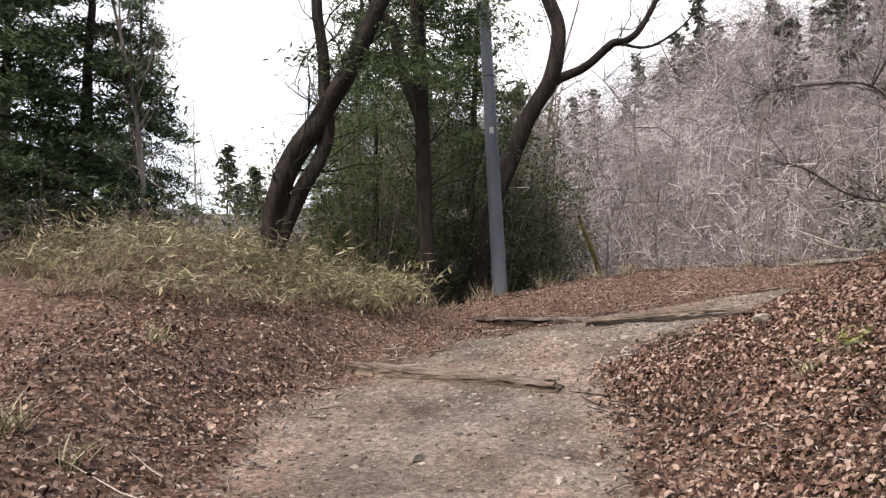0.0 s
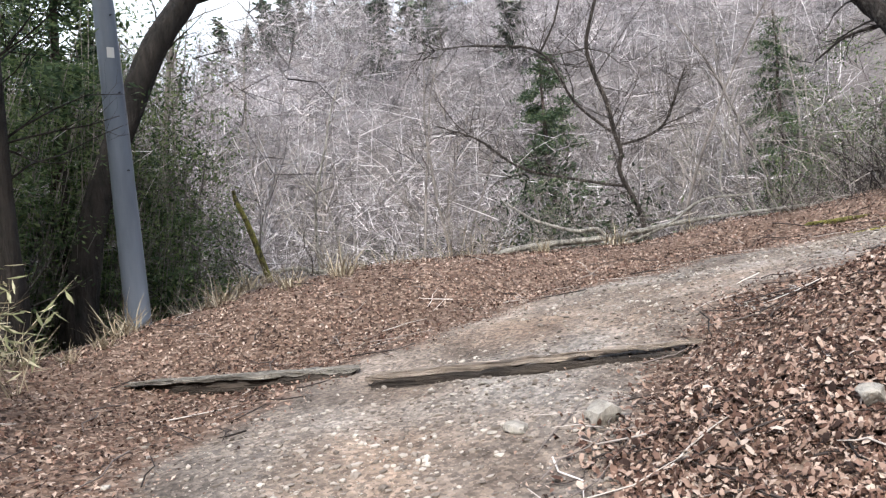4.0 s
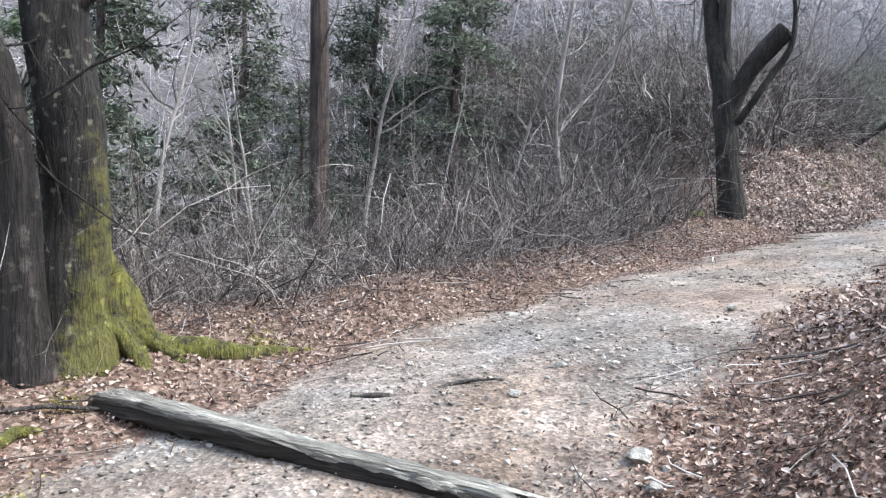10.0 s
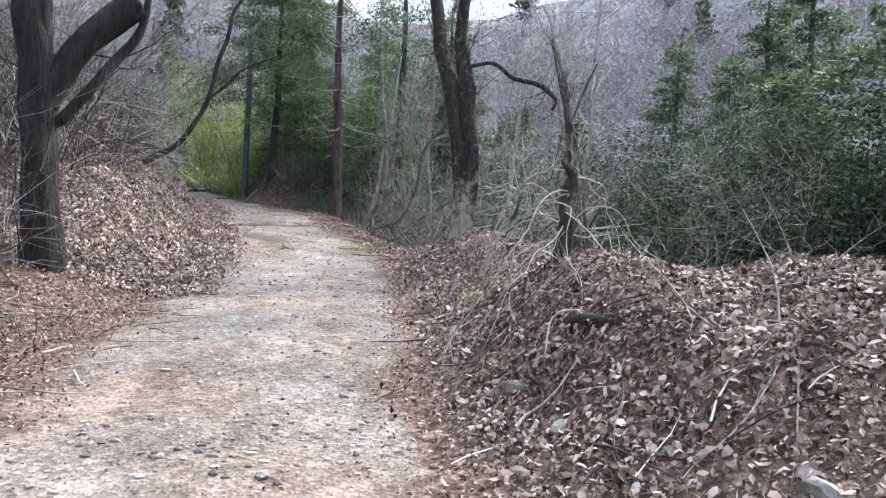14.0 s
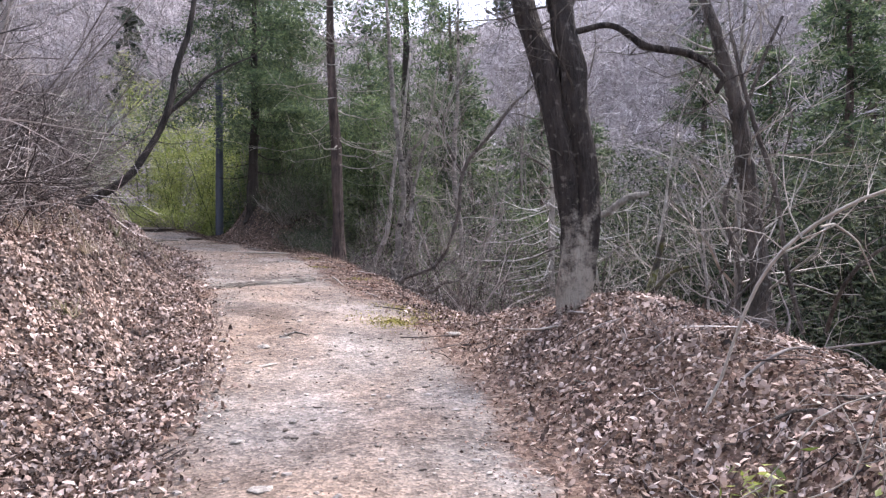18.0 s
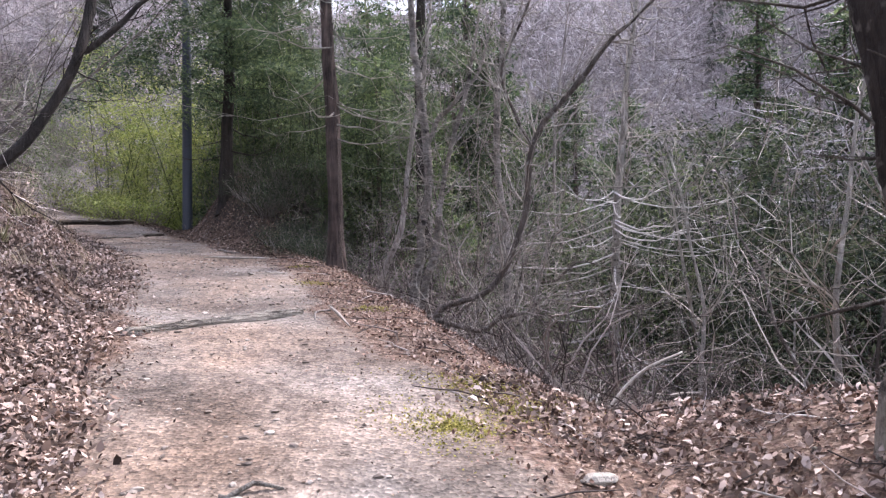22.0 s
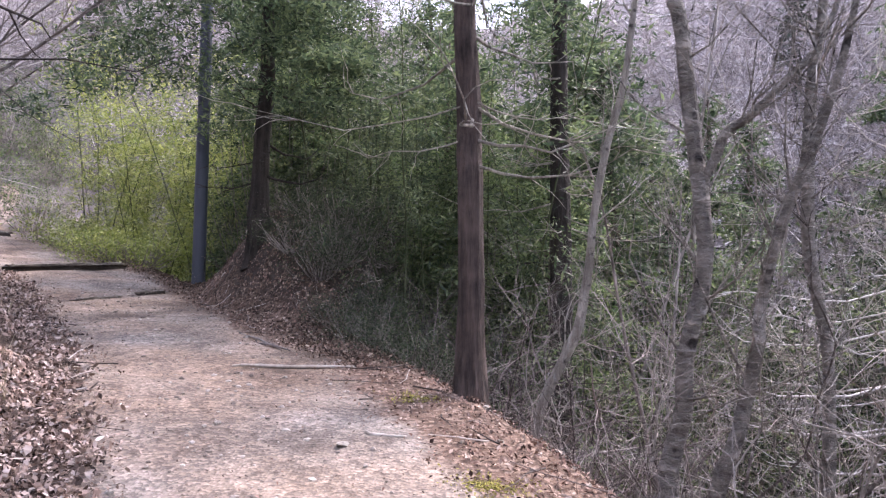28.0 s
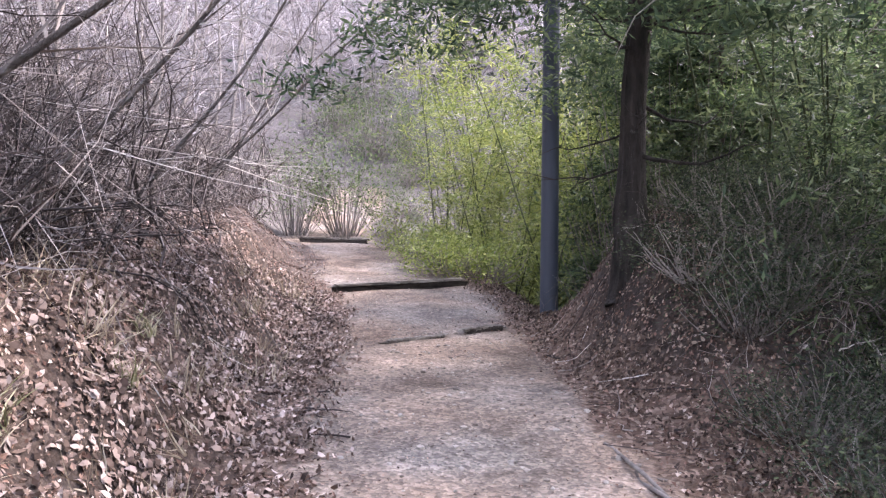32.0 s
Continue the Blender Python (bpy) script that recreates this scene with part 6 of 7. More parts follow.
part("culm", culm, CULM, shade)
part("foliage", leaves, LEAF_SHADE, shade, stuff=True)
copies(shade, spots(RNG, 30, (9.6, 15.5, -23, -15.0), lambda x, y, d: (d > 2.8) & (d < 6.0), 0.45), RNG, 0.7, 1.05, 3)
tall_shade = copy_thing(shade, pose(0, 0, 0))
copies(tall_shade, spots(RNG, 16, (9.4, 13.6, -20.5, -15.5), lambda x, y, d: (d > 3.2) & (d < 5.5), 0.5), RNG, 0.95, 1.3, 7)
fern = shrub("bright green leafy undergrowth at the trail's edge", shrub_geo(461, 0.75, 0.75, 40, 0.075, 18), ZERO, 0, "green plants at the trail's edge", LEAF_BAMBOO, "leafy_plant")
copies(fern, [(x, y, gz(x, y)) for x, y in ((18.7, -21.9), (19.3, -22.6), (18.1, -21.2), (19.9, -23.3), (18.4, -22.7), (20.6, -24.0), (17.4, -21.2), (19.0, -23.6), (17.8, -22.2))], RNG, 0.8, 1.3, 4)

# dwarf bamboo left of the first stretch, dry tufts, green tufts
sasa = [thing("dwarf_bamboo", ZERO, "drooping pale green dwarf bamboo clump", "bamboo", "dwarf bamboo patch") for _ in range(2)]
for k, t in enumerate(sasa):
    culms, leaves = sasa_geo(471 + k, 62, 0.7, 0.6, 0.15)
    part("culms", culms, STRAW, t, stuff=True)
    part("foliage", leaves, SASA, t, stuff=True)
places = [(-1.75, 8.9), (-1.5, 9.5), (-2.1, 9.4), (-2.5, 9.0), (-1.2, 10.1), (-1.8, 10.2), (-2.4, 10.0), (-3.1, 9.4), (-3.4, 10.1), (-0.9, 10.6), (-1.4, 11.0), (-2.9, 8.5), (-3.9, 9.2), (-4.4, 10.1), (-1.1, 9.1), (-3.6, 11.2), (-5.0, 8.5), (-4.6, 7.6), (-5.4, 9.4), (-3.6, 8.0), (-4.2, 8.6), (-2.6, 7.4), (-2.0, 8.1), (-3.2, 6.9), (-5.6, 7.4), (-0.8, 9.6)]
spread(sasa, [(x, y, gz(x, y)) for x, y in places], RNG, lo=0.75, hi=1.2, tilt=6)
tuft = thing("grass_tuft", ZERO, "tuft of dry straw-coloured grass", "grass", "dry grass tufts")
part("foliage", tuft_geo(481, 46, 0.42, 0.12), STRAW, tuft, stuff=True)
places = spots(RNG, 46, (1.5, 9.5, 10.5, 15.5), lambda x, y, d: (d < -3.4) & (d > -7.5), 0.3)
places += spots(RNG, 14, (-5, -1.2, 3, 10), lambda x, y, d: (d < -2.0), 0.5)
places += [(x, y, gz(x, y)) for x, y in ((0.1, 11.2), (0.45, 11.6), (0.9, 12.6), (-0.2, 11.3), (0.7, 12.0))]
copies(tuft, places, RNG, 0.6, 1.3, 6)
reed = thing("reed_clump", ZERO, "stand of tall dry grass stems", "grass", "tall dry grass")
part("foliage", tuft_geo(482, 120, 1.9, 0.7, 0.007), STRAW, reed, stuff=True)
places = spots(RNG, 34, (1.6, 12, 14.5, 19), lambda x, y, d: (d < -6.3) & ~((x < 6.0) & (y < 17.2)), 0.7)
copies(reed, places, RNG, 0.7, 1.2, 5, clear=1.5)
green = thing("green_tuft", ZERO, "small tuft of green sedge in the leaves", "grass", "green sedge tufts")
part("foliage", tuft_geo(483, 40, 0.26, 0.07, 0.005), SASA, green, stuff=True)
wisp = thing("grass_tuft", ZERO, "thin wisp of dry grass on the leafy bank", "grass", "grass on the bank")
part("foliage", tuft_geo(485, 34, 0.30, 0.16, 0.004), STRAW, wisp, stuff=True)
copies(wisp, spots(RNG, 64, (10.5, 18.5, -18, -5), lambda x, y, d: (d < -1.5) & (d > -2.9), 0.25), RNG, 0.6, 1.2, 18)
copies(green, [(x, y, gz(x, y)) for x, y in ((-2.35, 5.9), (-2.0, 3.9), (-2.45, 4.1), (2.3, 4.6), (14.6, -10.6), (14.2, -10.0), (13.9, -9.2), (15.2, -11.9), (15.4, -12.7), (14.9, -11.3), (14.4, -10.5), (13.5, -8.4), (15.9, -13.2), (11.6, -3.6))], RNG, 0.8, 1.4, 4)


# ---------------------------------------------------------------- woods on the valley sides, joined
def light_tree(rng, height, limbs, twigs, stout=1.0):
    g = Geo()
    line = crook(rng, (0, 0, -0.3), (0.13 * rng.normal(), 0.13 * rng.normal(), 1), height, 4, 0.1, 0.05)
    g.add(*tube(line, 0.0042 * height * np.array([1, 0.75, 0.5, 0.2]), 3))
    for _ in range(limbs):
        u = rng.uniform(0.08, 1) * 3
        k = int(min(u, 2))
        at = line[k] + (line[k + 1] - line[k]) * (u - k)
        a = rng.uniform(0, 2 * np.pi)
        p = crook(rng, at, (0.9 * np.cos(a), 0.9 * np.sin(a), rng.uniform(0.1, 0.9)), height * rng.uniform(0.12, 0.36), 3, 0.35, 0.03)
        g.add(*ribbon(p, 0.0034 * stout * height * np.array([1, 0.7, 0.25]), rng))
        for _ in range(twigs):
            q = crook(rng, p[rng.integers(0, 3)], (rng.normal(), rng.normal(), 0.3 + 0.6 * rng.normal()), height * rng.uniform(0.06, 0.17), 2, 0.1)
            g.add(*ribbon(q, 0.0026 * stout * height * np.array([1, 0.3]), rng))
    return np.concatenate(g.v), np.concatenate(g.f)


def hill_woods():
    rng = np.random.default_rng(31)
    near = [light_tree(rng, 7.0, 24, 6, 0.55) for _ in range(10)]
    far = [light_tree(rng, 7.5, 14, 3, 1.0) for _ in range(10)]
    geo = Geo()
    n = 3600
    r = np.r_[19 + 36 * rng.uniform(size=n) ** 0.8, 52 + 58 * rng.uniform(size=n)]
    a = np.radians(np.r_[rng.uniform(-14, 152, n // 2), rng.uniform(152, 255, n - n // 2), rng.uniform(-14, 255, n)])
    x, y = 6 + r * np.sin(a), r * np.cos(a)
    z, d, _ = lie(x, y)
    for i, (px, py, pz, dd, k) in enumerate(zip(x, y, z, d, rng.integers(10, size=2 * n))):
        if abs(dd) < 6:
            continue
        v, f = (near if i < n else far)[k]
        c, s, h = np.cos(px * 9), np.sin(px * 9), rng.uniform(0.55, 1.2)
        geo.add(np.stack([v[:, 0] * c - v[:, 1] * s, v[:, 0] * s + v[:, 1] * c, v[:, 2]], 1) * h + (px, py, pz), f)
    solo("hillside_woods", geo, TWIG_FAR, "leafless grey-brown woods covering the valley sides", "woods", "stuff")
    geo = Geo()
    for k in range(150):
        v, f = None, None
        rr, aa = rng.uniform(45, 104), np.radians(rng.uniform(-40, 250))
        if k < 60:
            rr = rng.uniform(88, 112)
        if k < 34:
            aa = np.radians(rng.uniform(2, 30))
        px, py = 6 + rr * np.sin(aa), rr * np.cos(aa)
        if rng.uniform() < 0.35 and rr < 80:
            continue
        pz, h = gz(px, py), rng.uniform(4.5, 9)
        m = 90
        u = rng.uniform(0.05, 1, m) ** 0.8
        ang = rng.uniform(0, 2 * np.pi, m)
        rad = 0.20 * h * (1.03 - u) * rng.uniform(0.4, 1.1, m)
        cen = np.stack([px + rad * np.cos(ang), py + rad * np.sin(ang), pz + h * u], 1)
        geo.add(*foliage(rng, cen, 0.3, 3, 0.75, 0.5, 0.6))
        geo.add(*(lambda q: (q[0], q[1]))(tube([(px, py, pz - 0.3), (px, py, pz + h)], [0.12, 0.03], 3)))
    solo("hill_conifers", geo, NEEDLE_FAR, "scattered dark conifers on the hillside and its ridge", "woods", "stuff")


hill_woods()

sprig = shrub("small light-green broad-leaved plant in dead leaves", shrub_geo(463, 0.5, 0.3, 8, 0.16, 5), ZERO, 0, "small green plants on the bank", LEAF_BAMBOO, "leafy_plant")
copies(sprig, [(x, y, gz(x, y)) for x, y in ((7.16, -1.01), (6.9, -0.4), (11.75, -0.6), (14.9, -11.4), (2.6, 4.5))], RNG, 0.28, 0.4, 4)

# ---------------------------------------------------------------- on the ground: leaves, gravel, sticks, stones, moss
def fallen_leaves():
    rng = np.random.default_rng(91)
    n = 540000
    k = rng.integers(8, len(TRAIL) - 14, n)
    far = np.abs(rng.normal(size=n)) * 2.2 + rng.uniform(0.0, 2.2, n)
    side = np.where(rng.uniform(size=n) < 0.5, 1, -1)
    x = TRAIL[k, 0] + TAN[k, 1] * far * side + 0.4 * rng.normal(size=n)
    y = TRAIL[k, 1] - TAN[k, 0] * far * side + 0.4 * rng.normal(size=n)
    z, d, _ = lie(x, y)
    bare = trodden(x, y, d)
    keep = rng.uniform(size=n) > bare * (0.82 + 0.15 * vnoise(x, y, 0.9, 33))
    keep &= rng.uniform(size=n) > 0.8 * ramp01(d, 1.7, 2.3) * np.exp(-((((x - 13.0) / 1.5) ** 2 + ((y + 17.2) / 1.8) ** 2) ** 2))
    x, y, z, bare = x[keep], y[keep], z[keep], bare[keep]
    n = len(x)
    slope = np.stack([(lie(x + 0.05, y)[0] - z) / 0.05, (lie(x, y + 0.05)[0] - z) / 0.05], 1)
    normal = unit(np.stack([-slope[:, 0], -slope[:, 1], np.ones(n)], 1) + 0.46 * rng.normal(size=(n, 3)))
    a = rng.uniform(0, 2 * np.pi, n)
    along = unit(np.cross(normal, np.stack([np.cos(a), np.sin(a), 0 * a], 1)))
    across = np.cross(normal, along)
    L = (0.014 + 0.038 * rng.uniform(size=n) ** 1.8) * (1 - 0.45 * bare)
    c = np.stack([x, y, z + rng.uniform(0.006, 0.035, n)], 1)
    geo = Geo().add(*quads_from(c, along, across, L, L * rng.uniform(0.4, 0.75, n), 0.22))
    solo("fallen_leaves", geo, LEAF_DRY, "curled dry brown fallen leaves covering the forest floor", "leaf litter", "stuff", smooth=False)


def curled_leaves(centres, along, across, length, width, curl):
    """Six-cornered leaf blades, cupped across and curled from stalk to tip."""
    n = len(centres)
    up = np.cross(along, across)
    l, w, c = (np.asarray(q).reshape(-1, 1) for q in (length, width, curl))
    rows = [(-0.5, 0, 0.0), (-0.2, -0.5, 0.22), (-0.15, 0.5, 0.22), (0.22, -0.42, 0.35), (0.25, 0.42, 0.35), (0.55, 0, 0.0)]
    v = np.stack([centres + along * l * u + across * w * q + up * l * c * (h - 0.5 * u * u) for u, q, h in rows], 1)
    i = np.arange(n)[:, None] * 6
    return v.reshape(-1, 3), np.concatenate([i + [0, 1, 2], i + [1, 3, 4], i + [1, 4, 2], i + [3, 5, 4]])


def leaf_heaps(label, mat, seed, runs, size):
    """Loose curled leaves heaped beside the trail, lying and standing at all angles. runs: count, stretch in y, nearest and farthest from the middle line."""
    rng = np.random.default_rng(seed)
    ks, offs = [], []
    for count, south, north, near, far in runs:
        on = np.flatnonzero((TRAIL[:, 1] < north) & (TRAIL[:, 1] > south) & ((TRAIL[:, 0] < 2.6) if south > 0 else (TRAIL[:, 0] > 6)))
        ks.append(rng.choice(on, count))
        offs.append(near + (far - near) * rng.uniform(size=count) ** 1.15)
    k, off = np.concatenate(ks), np.concatenate(offs)
    n = len(k)
    x = TRAIL[k, 0] + TAN[k, 1] * off + 0.15 * rng.normal(size=n)
    y = TRAIL[k, 1] - TAN[k, 0] * off + 0.15 * rng.normal(size=n)
    z = lie(x, y)[0]
    heap = vnoise(x, y, 0.35, 71) + 0.8 * vnoise(x, y, 0.14, 72)
    keep = heap > rng.uniform(-1.35, 0.35, n)
    x, y, z, heap = x[keep], y[keep], z[keep], heap[keep]
    n = len(x)
    slope = np.stack([(lie(x + 0.05, y)[0] - z) / 0.05, (lie(x, y + 0.05)[0] - z) / 0.05], 1)
    normal = unit(np.stack([-slope[:, 0], -slope[:, 1], np.ones(n)], 1) + 0.6 * rng.normal(size=(n, 3)))
    a = rng.uniform(0, 2 * np.pi, n)
    along = unit(np.cross(normal, np.stack([np.cos(a), np.sin(a), 0 * a], 1)))
    across = np.cross(normal, along)
    L = 0.022 + size * rng.uniform(size=n) ** 1.6
    c = np.stack([x, y, z + rng.uniform(0.005, 0.05, n) + 0.035 * np.clip(heap, 0, 1)], 1)
    geo = Geo().add(*curled_leaves(c, along, across, L, L * rng.uniform(0.3, 0.65, n), rng.uniform(-0.6, 0.9, n)))
    solo("bank_leaves", geo, mat, label, "leaf litter", "stuff", smooth=False)


def pebble_shape():
    bm = bmesh.new()
    bmesh.ops.create_icosphere(bm, subdivisions=1, radius=1.0)
    bm.verts.ensure_lookup_table()
    v = np.array([q.co[:] for q in bm.verts])
    f = np.array([[w.index for w in q.verts] for q in bm.faces])
    bm.free()
    return v, f


def gravel():
    rng = np.random.default_rng(97)
    pv, pf = pebble_shape()
    n = 17000
    bend = np.flatnonzero((TRAIL[:, 1] > 2.0) & (TRAIL[:, 0] < 9.0))
    k = np.r_[rng.integers(8, len(TRAIL) - 20, n), rng.choice(bend, 24000)]
    n = len(k)
    off = rng.normal(size=n) * 0.85
    x = TRAIL[k, 0] + TAN[k, 1] * off + 0.15 * rng.normal(size=n)
    y = TRAIL[k, 1] - TAN[k, 0] * off + 0.15 * rng.normal(size=n)
    dense = vnoise(x, y, 1.6, 21) + vnoise(x, y, 0.6, 22) * 0.6
    keep = dense > rng.uniform(-0.9, 0.7, n)
    x, y = x[keep], y[keep]
    z = lie(x, y)[0]
    n = len(x)
    s = 0.003 + 0.02 * rng.uniform(size=n) ** 5
    v = pv[None] * (1 + 0.22 * rng.normal(size=(n, len(pv), 3))) * s[:, None, None] * np.stack([rng.uniform(0.8, 1.5, n), rng.uniform(0.8, 1.3, n), rng.uniform(0.45, 0.8, n)], 1)[:, None]
    v = v + np.stack([x, y, z + s * 0.15], 1)[:, None]
    f = pf[None] + (np.arange(n) * len(pv))[:, None, None]
    solo("gravel", Geo().add(v.reshape(-1, 3), f.reshape(-1, 3)), PEBBLE, "loose grey-brown gravel trodden into the trail", "gravel", "stuff", smooth=False)


def litter_sticks():
    rng = np.random.default_rng(103)
    g = Geo()
    for _ in range(1600):
        k = rng.integers(8, len(TRAIL) - 18)
        off = rng.choice([-1, 1]) * (0.9 + abs(rng.normal()) * 1.6)
        x, y = TRAIL[k, 0] + TAN[k, 1] * off, TRAIL[k, 1] - TAN[k, 0] * off
        a, L = rng.uniform(0, 2 * np.pi), rng.uniform(0.1, 0.6)
        u = np.linspace(-0.5, 0.5, 4)
        px, py = x + np.cos(a) * L * u + 0.02 * rng.normal(size=4), y + np.sin(a) * L * u + 0.02 * rng.normal(size=4)
        g.add(*tube(np.stack([px, py, lie(px, py)[0] + rng.uniform(0.015, 0.05)], 1), rng.uniform(0.002, 0.007) * np.array([1, 0.9, 0.75, 0.4]), 4))
    for _ in range(380):
        x, y = rng.uniform(5.2, 8.0), rng.uniform(-5.2, 4.0)
        if abs(lie([x], [y])[1][0]) < 1.25:
            continue
        a, L = rng.uniform(0, 2 * np.pi), rng.uniform(0.12, 0.5)
        u = np.linspace(-0.5, 0.5, 4)
        px, py = x + np.cos(a) * L * u + 0.02 * rng.normal(size=4), y + np.sin(a) * L * u + 0.02 * rng.normal(size=4)
        g.add(*tube(np.stack([px, py, lie(px, py)[0] + rng.uniform(0.02, 0.06) + 0.05 * rng.normal() * u], 1), rng.uniform(0.0018, 0.005) * np.array([1, 0.9, 0.75, 0.4]), 4))
    solo("twig_litter", g, BRUSH, "thin broken twigs lying among the leaves", "twigs", "stuff")


def leaf_crumbs():
    """Broken leaf bits and bark crumbs trodden into the trail."""
    rng = np.random.default_rng(93)
    n = 60000
    k = rng.integers(8, len(TRAIL) - 14, n)
    off = rng.normal(size=n) * 0.8
    x = TRAIL[k, 0] + TAN[k, 1] * off + 0.25 * rng.normal(size=n)
    y = TRAIL[k, 1] - TAN[k, 0] * off + 0.25 * rng.normal(size=n)
    keep = vnoise(x, y, 0.7, 61) + 0.7 * vnoise(x, y, 0.25, 62) > rng.uniform(-0.8, 0.8, n)
    x, y = x[keep], y[keep]
    z, n = lie(x, y)[0], len(x)
    a = rng.uniform(0, 2 * np.pi, n)
    along = np.stack([np.cos(a), np.sin(a), 0.15 * rng.normal(size=n)], 1)
    across = np.stack([-np.sin(a), np.cos(a), 0.15 * rng.normal(size=n)], 1)
    L = 0.006 + 0.026 * rng.uniform(size=n) ** 2.5
    geo = Geo().add(*quads_from(np.stack([x, y, z + 0.004], 1), along, across, L, L * rng.uniform(0.3, 0.7, n), 0.1))
    solo("leaf_crumbs", geo, LEAF_CRUMB, "brown crumbs of dead leaf trodden into the trail", "leaf litter", "stuff", smooth=False)


fallen_leaves()
# mound leaves take the dark crumb colour to paint the shade there
leaf_heaps("small leaves on the mound, coloured dark for its shade", LEAF_CRUMB, 98, [(34000, -19.5, -12.5, 1.2, 3.6)], 0.036)
leaf_heaps("pinkish-brown curled leaves heaped on the trail's banks, lit and shaded clumps in their colour", LEAF_BANK, 95, [(170000, -19, -1.5, -1.1, -3.7), (45000, -6, 4.5, 1.3, 3.9)], 0.05)
leaf_heaps("large reddish-brown curled leaves heaped on the slope", LEAF_DRY, 96, [(42000, 0.8, 8.0, 1.25, 4.6), (9000, 0.8, 7.0, -1.4, -3.4)], 0.046)
leaf_crumbs()
gravel()
litter_sticks()


def rock(place, size, seed, label, mat=None, flat=0.6, name="stone", sub=3):
    rng = np.random.default_rng(seed)
    bm = bmesh.new()
    bmesh.ops.create_icosphere(bm, subdivisions=sub, radius=1.0)
    cuts = [(unit(rng.normal(size=3) * (1, 1, 0.5 if flat < 0.3 else 1)), rng.uniform(0.42, 0.88)) for _ in range(11)]
    for v in bm.verts:
        p = np.array(v.co[:])
        for nrm, dist in cuts:
            over = p @ nrm - dist
            if over > 0:
                p = p - nrm * over * 0.93
        p = p + 0.03 * np.array([math.sin(9 * p[1] + seed), math.sin(8 * p[2]), math.sin(11 * p[0])])
        v.co = Vector(p * np.array([size, size * rng.uniform(0.995, 1.005) * 0.78, size * flat]))
    me = bpy.data.meshes.new(name)
    bm.to_mesh(me)
    bm.free()
    me.materials.append(mat or STONE)
    ob = new(name, me)
    x, y = place
    ob.matrix_world = pose(x, y, gz(x, y) + size * flat * (0.25 if flat > 0.28 else -0.35), rng.uniform(-8, 8), rng.uniform(-8, 8), rng.uniform(0, 360))
    return tagged(ob, label, "stone")


rock((-0.19, 4.56), 0.07, 1, "pale stone lying on the gravel trail")
rock((2.14, 7.04), 0.15, 2, "square-edged pale stone below the log step", flat=0.7)
rock((1.87, 7.38), 0.10, 3, "flat pale stone below the log step", flat=0.4)
rock((1.62, 6.2), 0.07, 4, "small rounded stone at the trail's edge")
rock((2.62, 5.93), 0.11, 5, "grey stone half sunk in the leaf bank")
rock((9.17, 4.59), 0.12, 6, "flat grey stone set in the trail", flat=0.25)
rock((6.29, 5.84), 0.085, 7, "cracked grey stone beside the rotting log")
rock((6.08, 5.98), 0.06, 8, "pale stone beside the rotting log")
rock((6.03, 6.16), 0.12, 9, "flat grey stone at the foot of the bank", flat=0.3)
rock((5.98, 6.8), 0.055, 22, "pale loose stone below the rotting log")
rock((5.89, 6.93), 0.045, 23, "pale loose stone below the rotting log")
rock((6.36, 7.0), 0.05, 24, "dark loose stone below the rotting log")
rock((7.61, 3.63), 0.06, 10, "dark loose stone on the trail")
rock((6.81, 3.96), 0.07, 11, "rounded grey stone at the trail's edge")
rock((7.51, 5.35), 0.055, 25, "pale loose stone on the trail", flat=0.45)
rock((7.92, 4.86), 0.045, 26, "pale loose stone on the trail")
rock((7.63, 4.32), 0.04, 27, "pale loose stone on the trail")
rock((7.3, 5.83), 0.055, 28, "dark loose stone on the trail")
rock((8.12, 2.66), 0.05, 12, "small pale stone on the trail", flat=0.4)
rock((5.96, 3.34), 0.11, 13, "pale angular stone on the leaf bank")
rock((6.93, 1.72), 0.12, 14, "lichen-spotted stone under the leaf bank", flat=0.5)
rock((6.75, 2.3), 0.08, 15, "grey stone in the leaf bank")
rock((9.09, -1.42), 0.04, 16, "small dark stone on the trail")
rock((10.22, -4.31), 0.1, 17, "flat stone worn into the trail", flat=0.25)
rock((10.08, -4.66), 0.08, 18, "flat brown stone worn into the trail", flat=0.25)
rock((8.55, -4.9), 0.11, 19, "flat grey stone among leaves by the gully", flat=0.3)
rock((9.47, -1.54), 0.11, 29, "flat pale stone worn into the trail", flat=0.12)
rock((9.8, -2.16), 0.05, 30, "small pale stone on the trail", flat=0.3)
for k, (x, y, size) in enumerate(((10.81, -3.95, 0.11), (10.65, -3.74, 0.12), (10.07, -3.83, 0.12), (10.22, -3.86, 0.07), (10.65, -3.17, 0.08), (10.6, -4.43, 0.07))):
    rock((x, y), size, 60 + k, "flat pale stone sunk in the trodden trail", flat=0.16)
rock((6.35, 2.77), 0.05, 70, "small pale stone among dead leaves", flat=0.4)
rock((11.67, -10.87), 0.07, 20, "dark flat stone in the trail", flat=0.3)
rock((10.72, -12.2), 0.08, 21, "grey stone at the cedar's foot", flat=0.4)
rng = np.random.default_rng(107)
for k in range(120):
    i = rng.integers(12, len(TRAIL) - 30)
    off = rng.normal() * 1.1
    rock((TRAIL[i, 0] + TAN[i, 1] * off, TRAIL[i, 1] - TAN[i, 0] * off), rng.uniform(0.014, 0.04), 200 + k, "small loose stone on the trail", flat=0.55, sub=2)


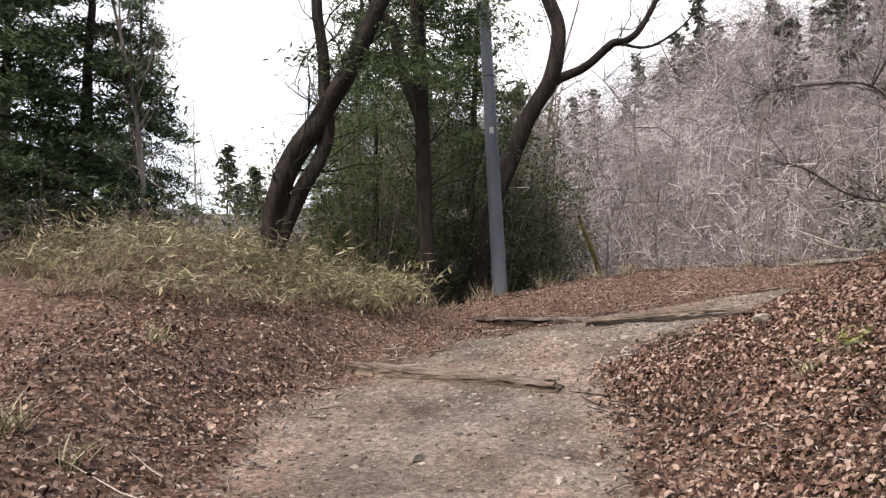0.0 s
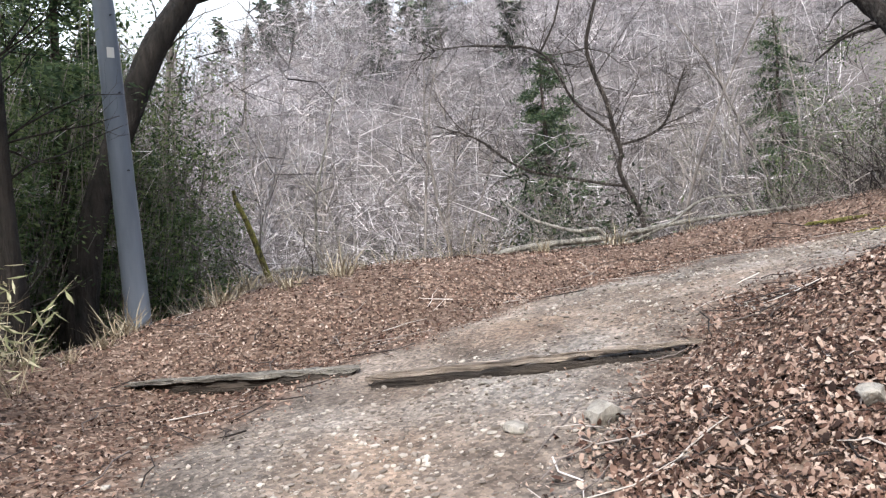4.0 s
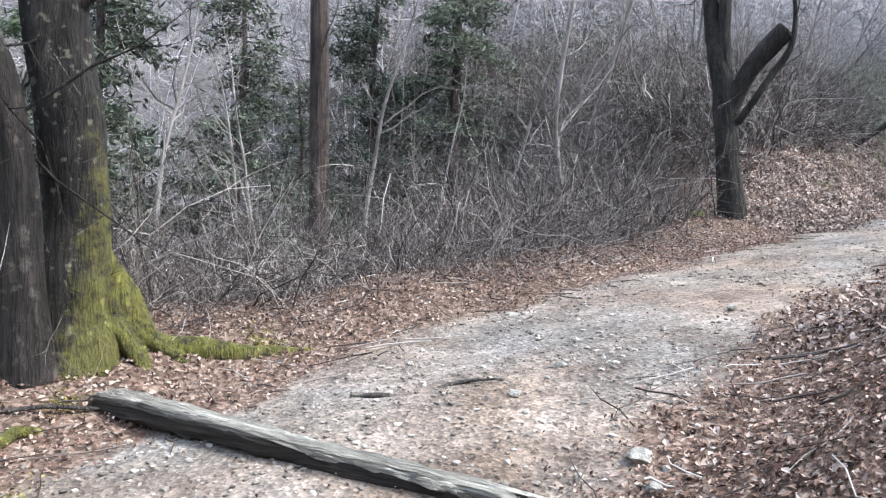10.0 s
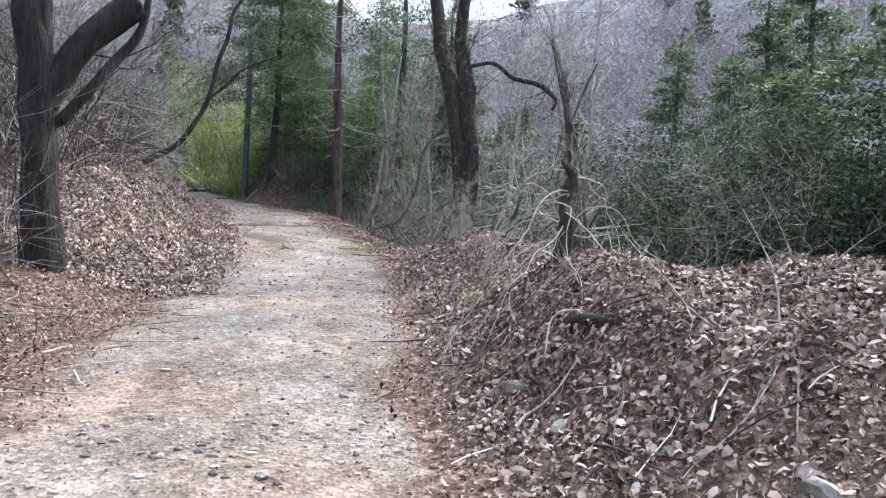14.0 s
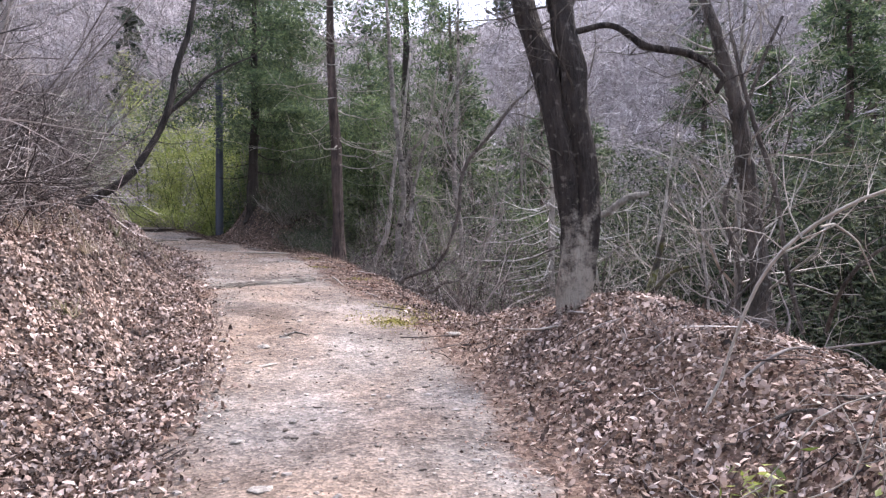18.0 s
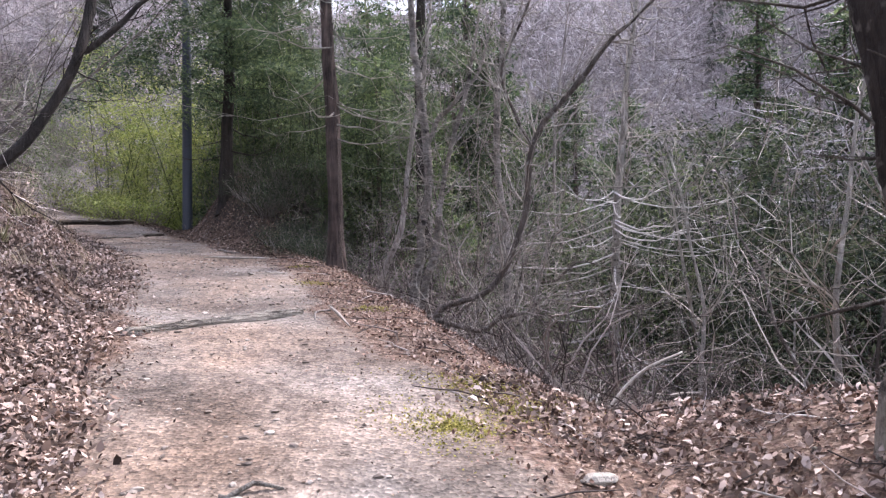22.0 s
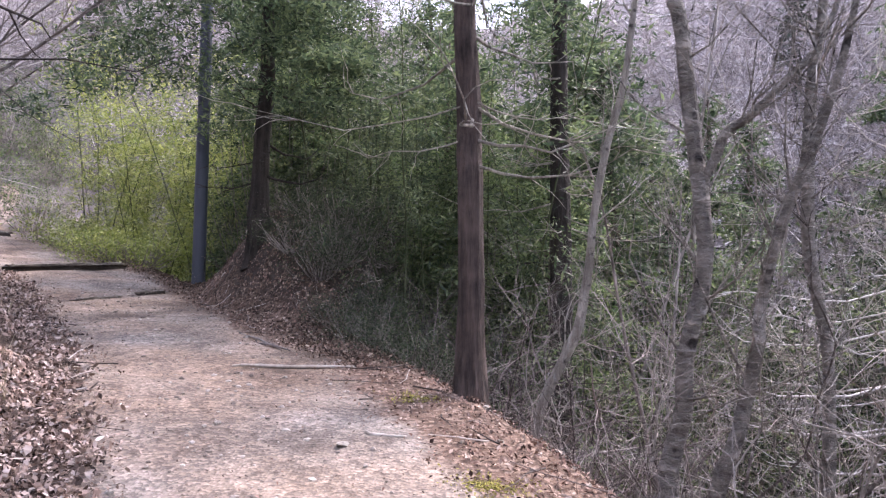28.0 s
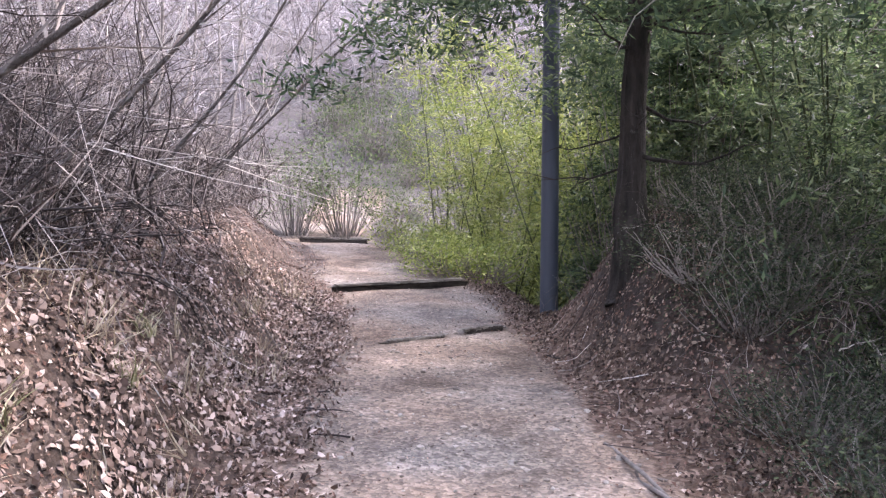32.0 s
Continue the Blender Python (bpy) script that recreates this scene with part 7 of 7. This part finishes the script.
def moss_patch(x, y, size, mat, label, seed):
    """Moss as hundreds of tiny upright tufts, thinning out to a ragged edge."""
    rng = np.random.default_rng(seed)
    n = int(6000 * min(size, 0.45) ** 1.3)
    a, r = rng.uniform(0, 2 * np.pi, n), size * np.abs(rng.normal(size=n)) * 0.6
    r = r * (1 + 0.3 * np.sin(3 * a + seed) + 0.2 * np.sin(5 * a + 2 * seed))
    px, py = r * np.cos(a), 0.75 * r * np.sin(a)
    base = gz(x, y)
    z = lie(px + x, py + y)[0] - base
    c = np.stack([px, py, z + rng.uniform(0.002, 0.012, n)], 1)
    along = unit(rng.normal(size=(n, 3)) * (1, 1, 0.5))
    across = unit(np.cross(along, unit(rng.normal(size=(n, 3)) * 0.5 + (0, 0, 1))))
    L = rng.uniform(0.008, 0.022, n)
    solo("moss_patch", Geo().add(*quads_from(c, along, across, L, L * 0.8, 0.3)), mat, label, "moss", "stuff", place=(x, y, base), smooth=False)


for k, (x, y, s, mat, lab) in enumerate([
        (8.95, -6.37, 0.42, MOSS_TUFT, "yellow-green moss cushion on the trail's edge"), (8.75, -6.0, 0.34, MOSS_TUFT, "yellow-green moss cushion on the trail's edge"), (9.15, -5.6, 0.4, MOSS_TUFT, "thin mossy patch on the trail's edge"),
        (10.79, -10.43, 0.24, MOSS_TUFT, "moss patch between leaves beside the trail"), (11.3, -12.2, 0.2, MOSS_TUFT, "thin moss patch beside the trail"), (9.9, -8.7, 0.22, MOSS_TUFT, "thin moss patch beside the trail"),
        (8.67, 8.08, 0.14, MOSS_TUFT, "small moss cushion below the twin tree"), (9.4, 6.7, 0.28, MOSS_TUFT, "moss spreading from the twin tree's root"), (7.6, 8.35, 0.2, MOSS_TUFT, "moss cushion among fallen leaves"),
        (5.15, 6.3, 0.16, MOSS_DARK, "green moss on the leaf bank"), (4.45, 6.6, 0.2, MOSS_DARK, "green moss on the leaf bank"), (4.5, 6.2, 0.16, MOSS_TUFT, "moss patch on the leaf bank"),
        (1.72, 3.87, 0.13, MOSS_DARK, "green moss clump low on the leaf bank"), (2.36, 4.15, 0.16, MOSS_DARK, "green moss clump low on the leaf bank"), (1.87, 3.29, 0.12, MOSS_DARK, "green moss clump low on the leaf bank"), (6.55, 2.5, 0.15, MOSS_TUFT, "moss patch on the leaf bank"),
        (6.61, 1.5, 0.09, MOSS_TUFT, "moss tuft on the rotten log's end"), (6.14, 2.07, 0.08, MOSS_TUFT, "moss tuft on the leaf bank"), (6.84, 2.1, 0.09, MOSS_TUFT, "moss tuft on the leaf bank"),
        (18.41, -14.83, 0.5, MOSS_TUFT, "moss on top of the uphill bank"), (17.6, -14.6, 0.35, MOSS_TUFT, "moss on top of the uphill bank")]):
    moss_patch(x, y, s, mat, lab, k + 1)
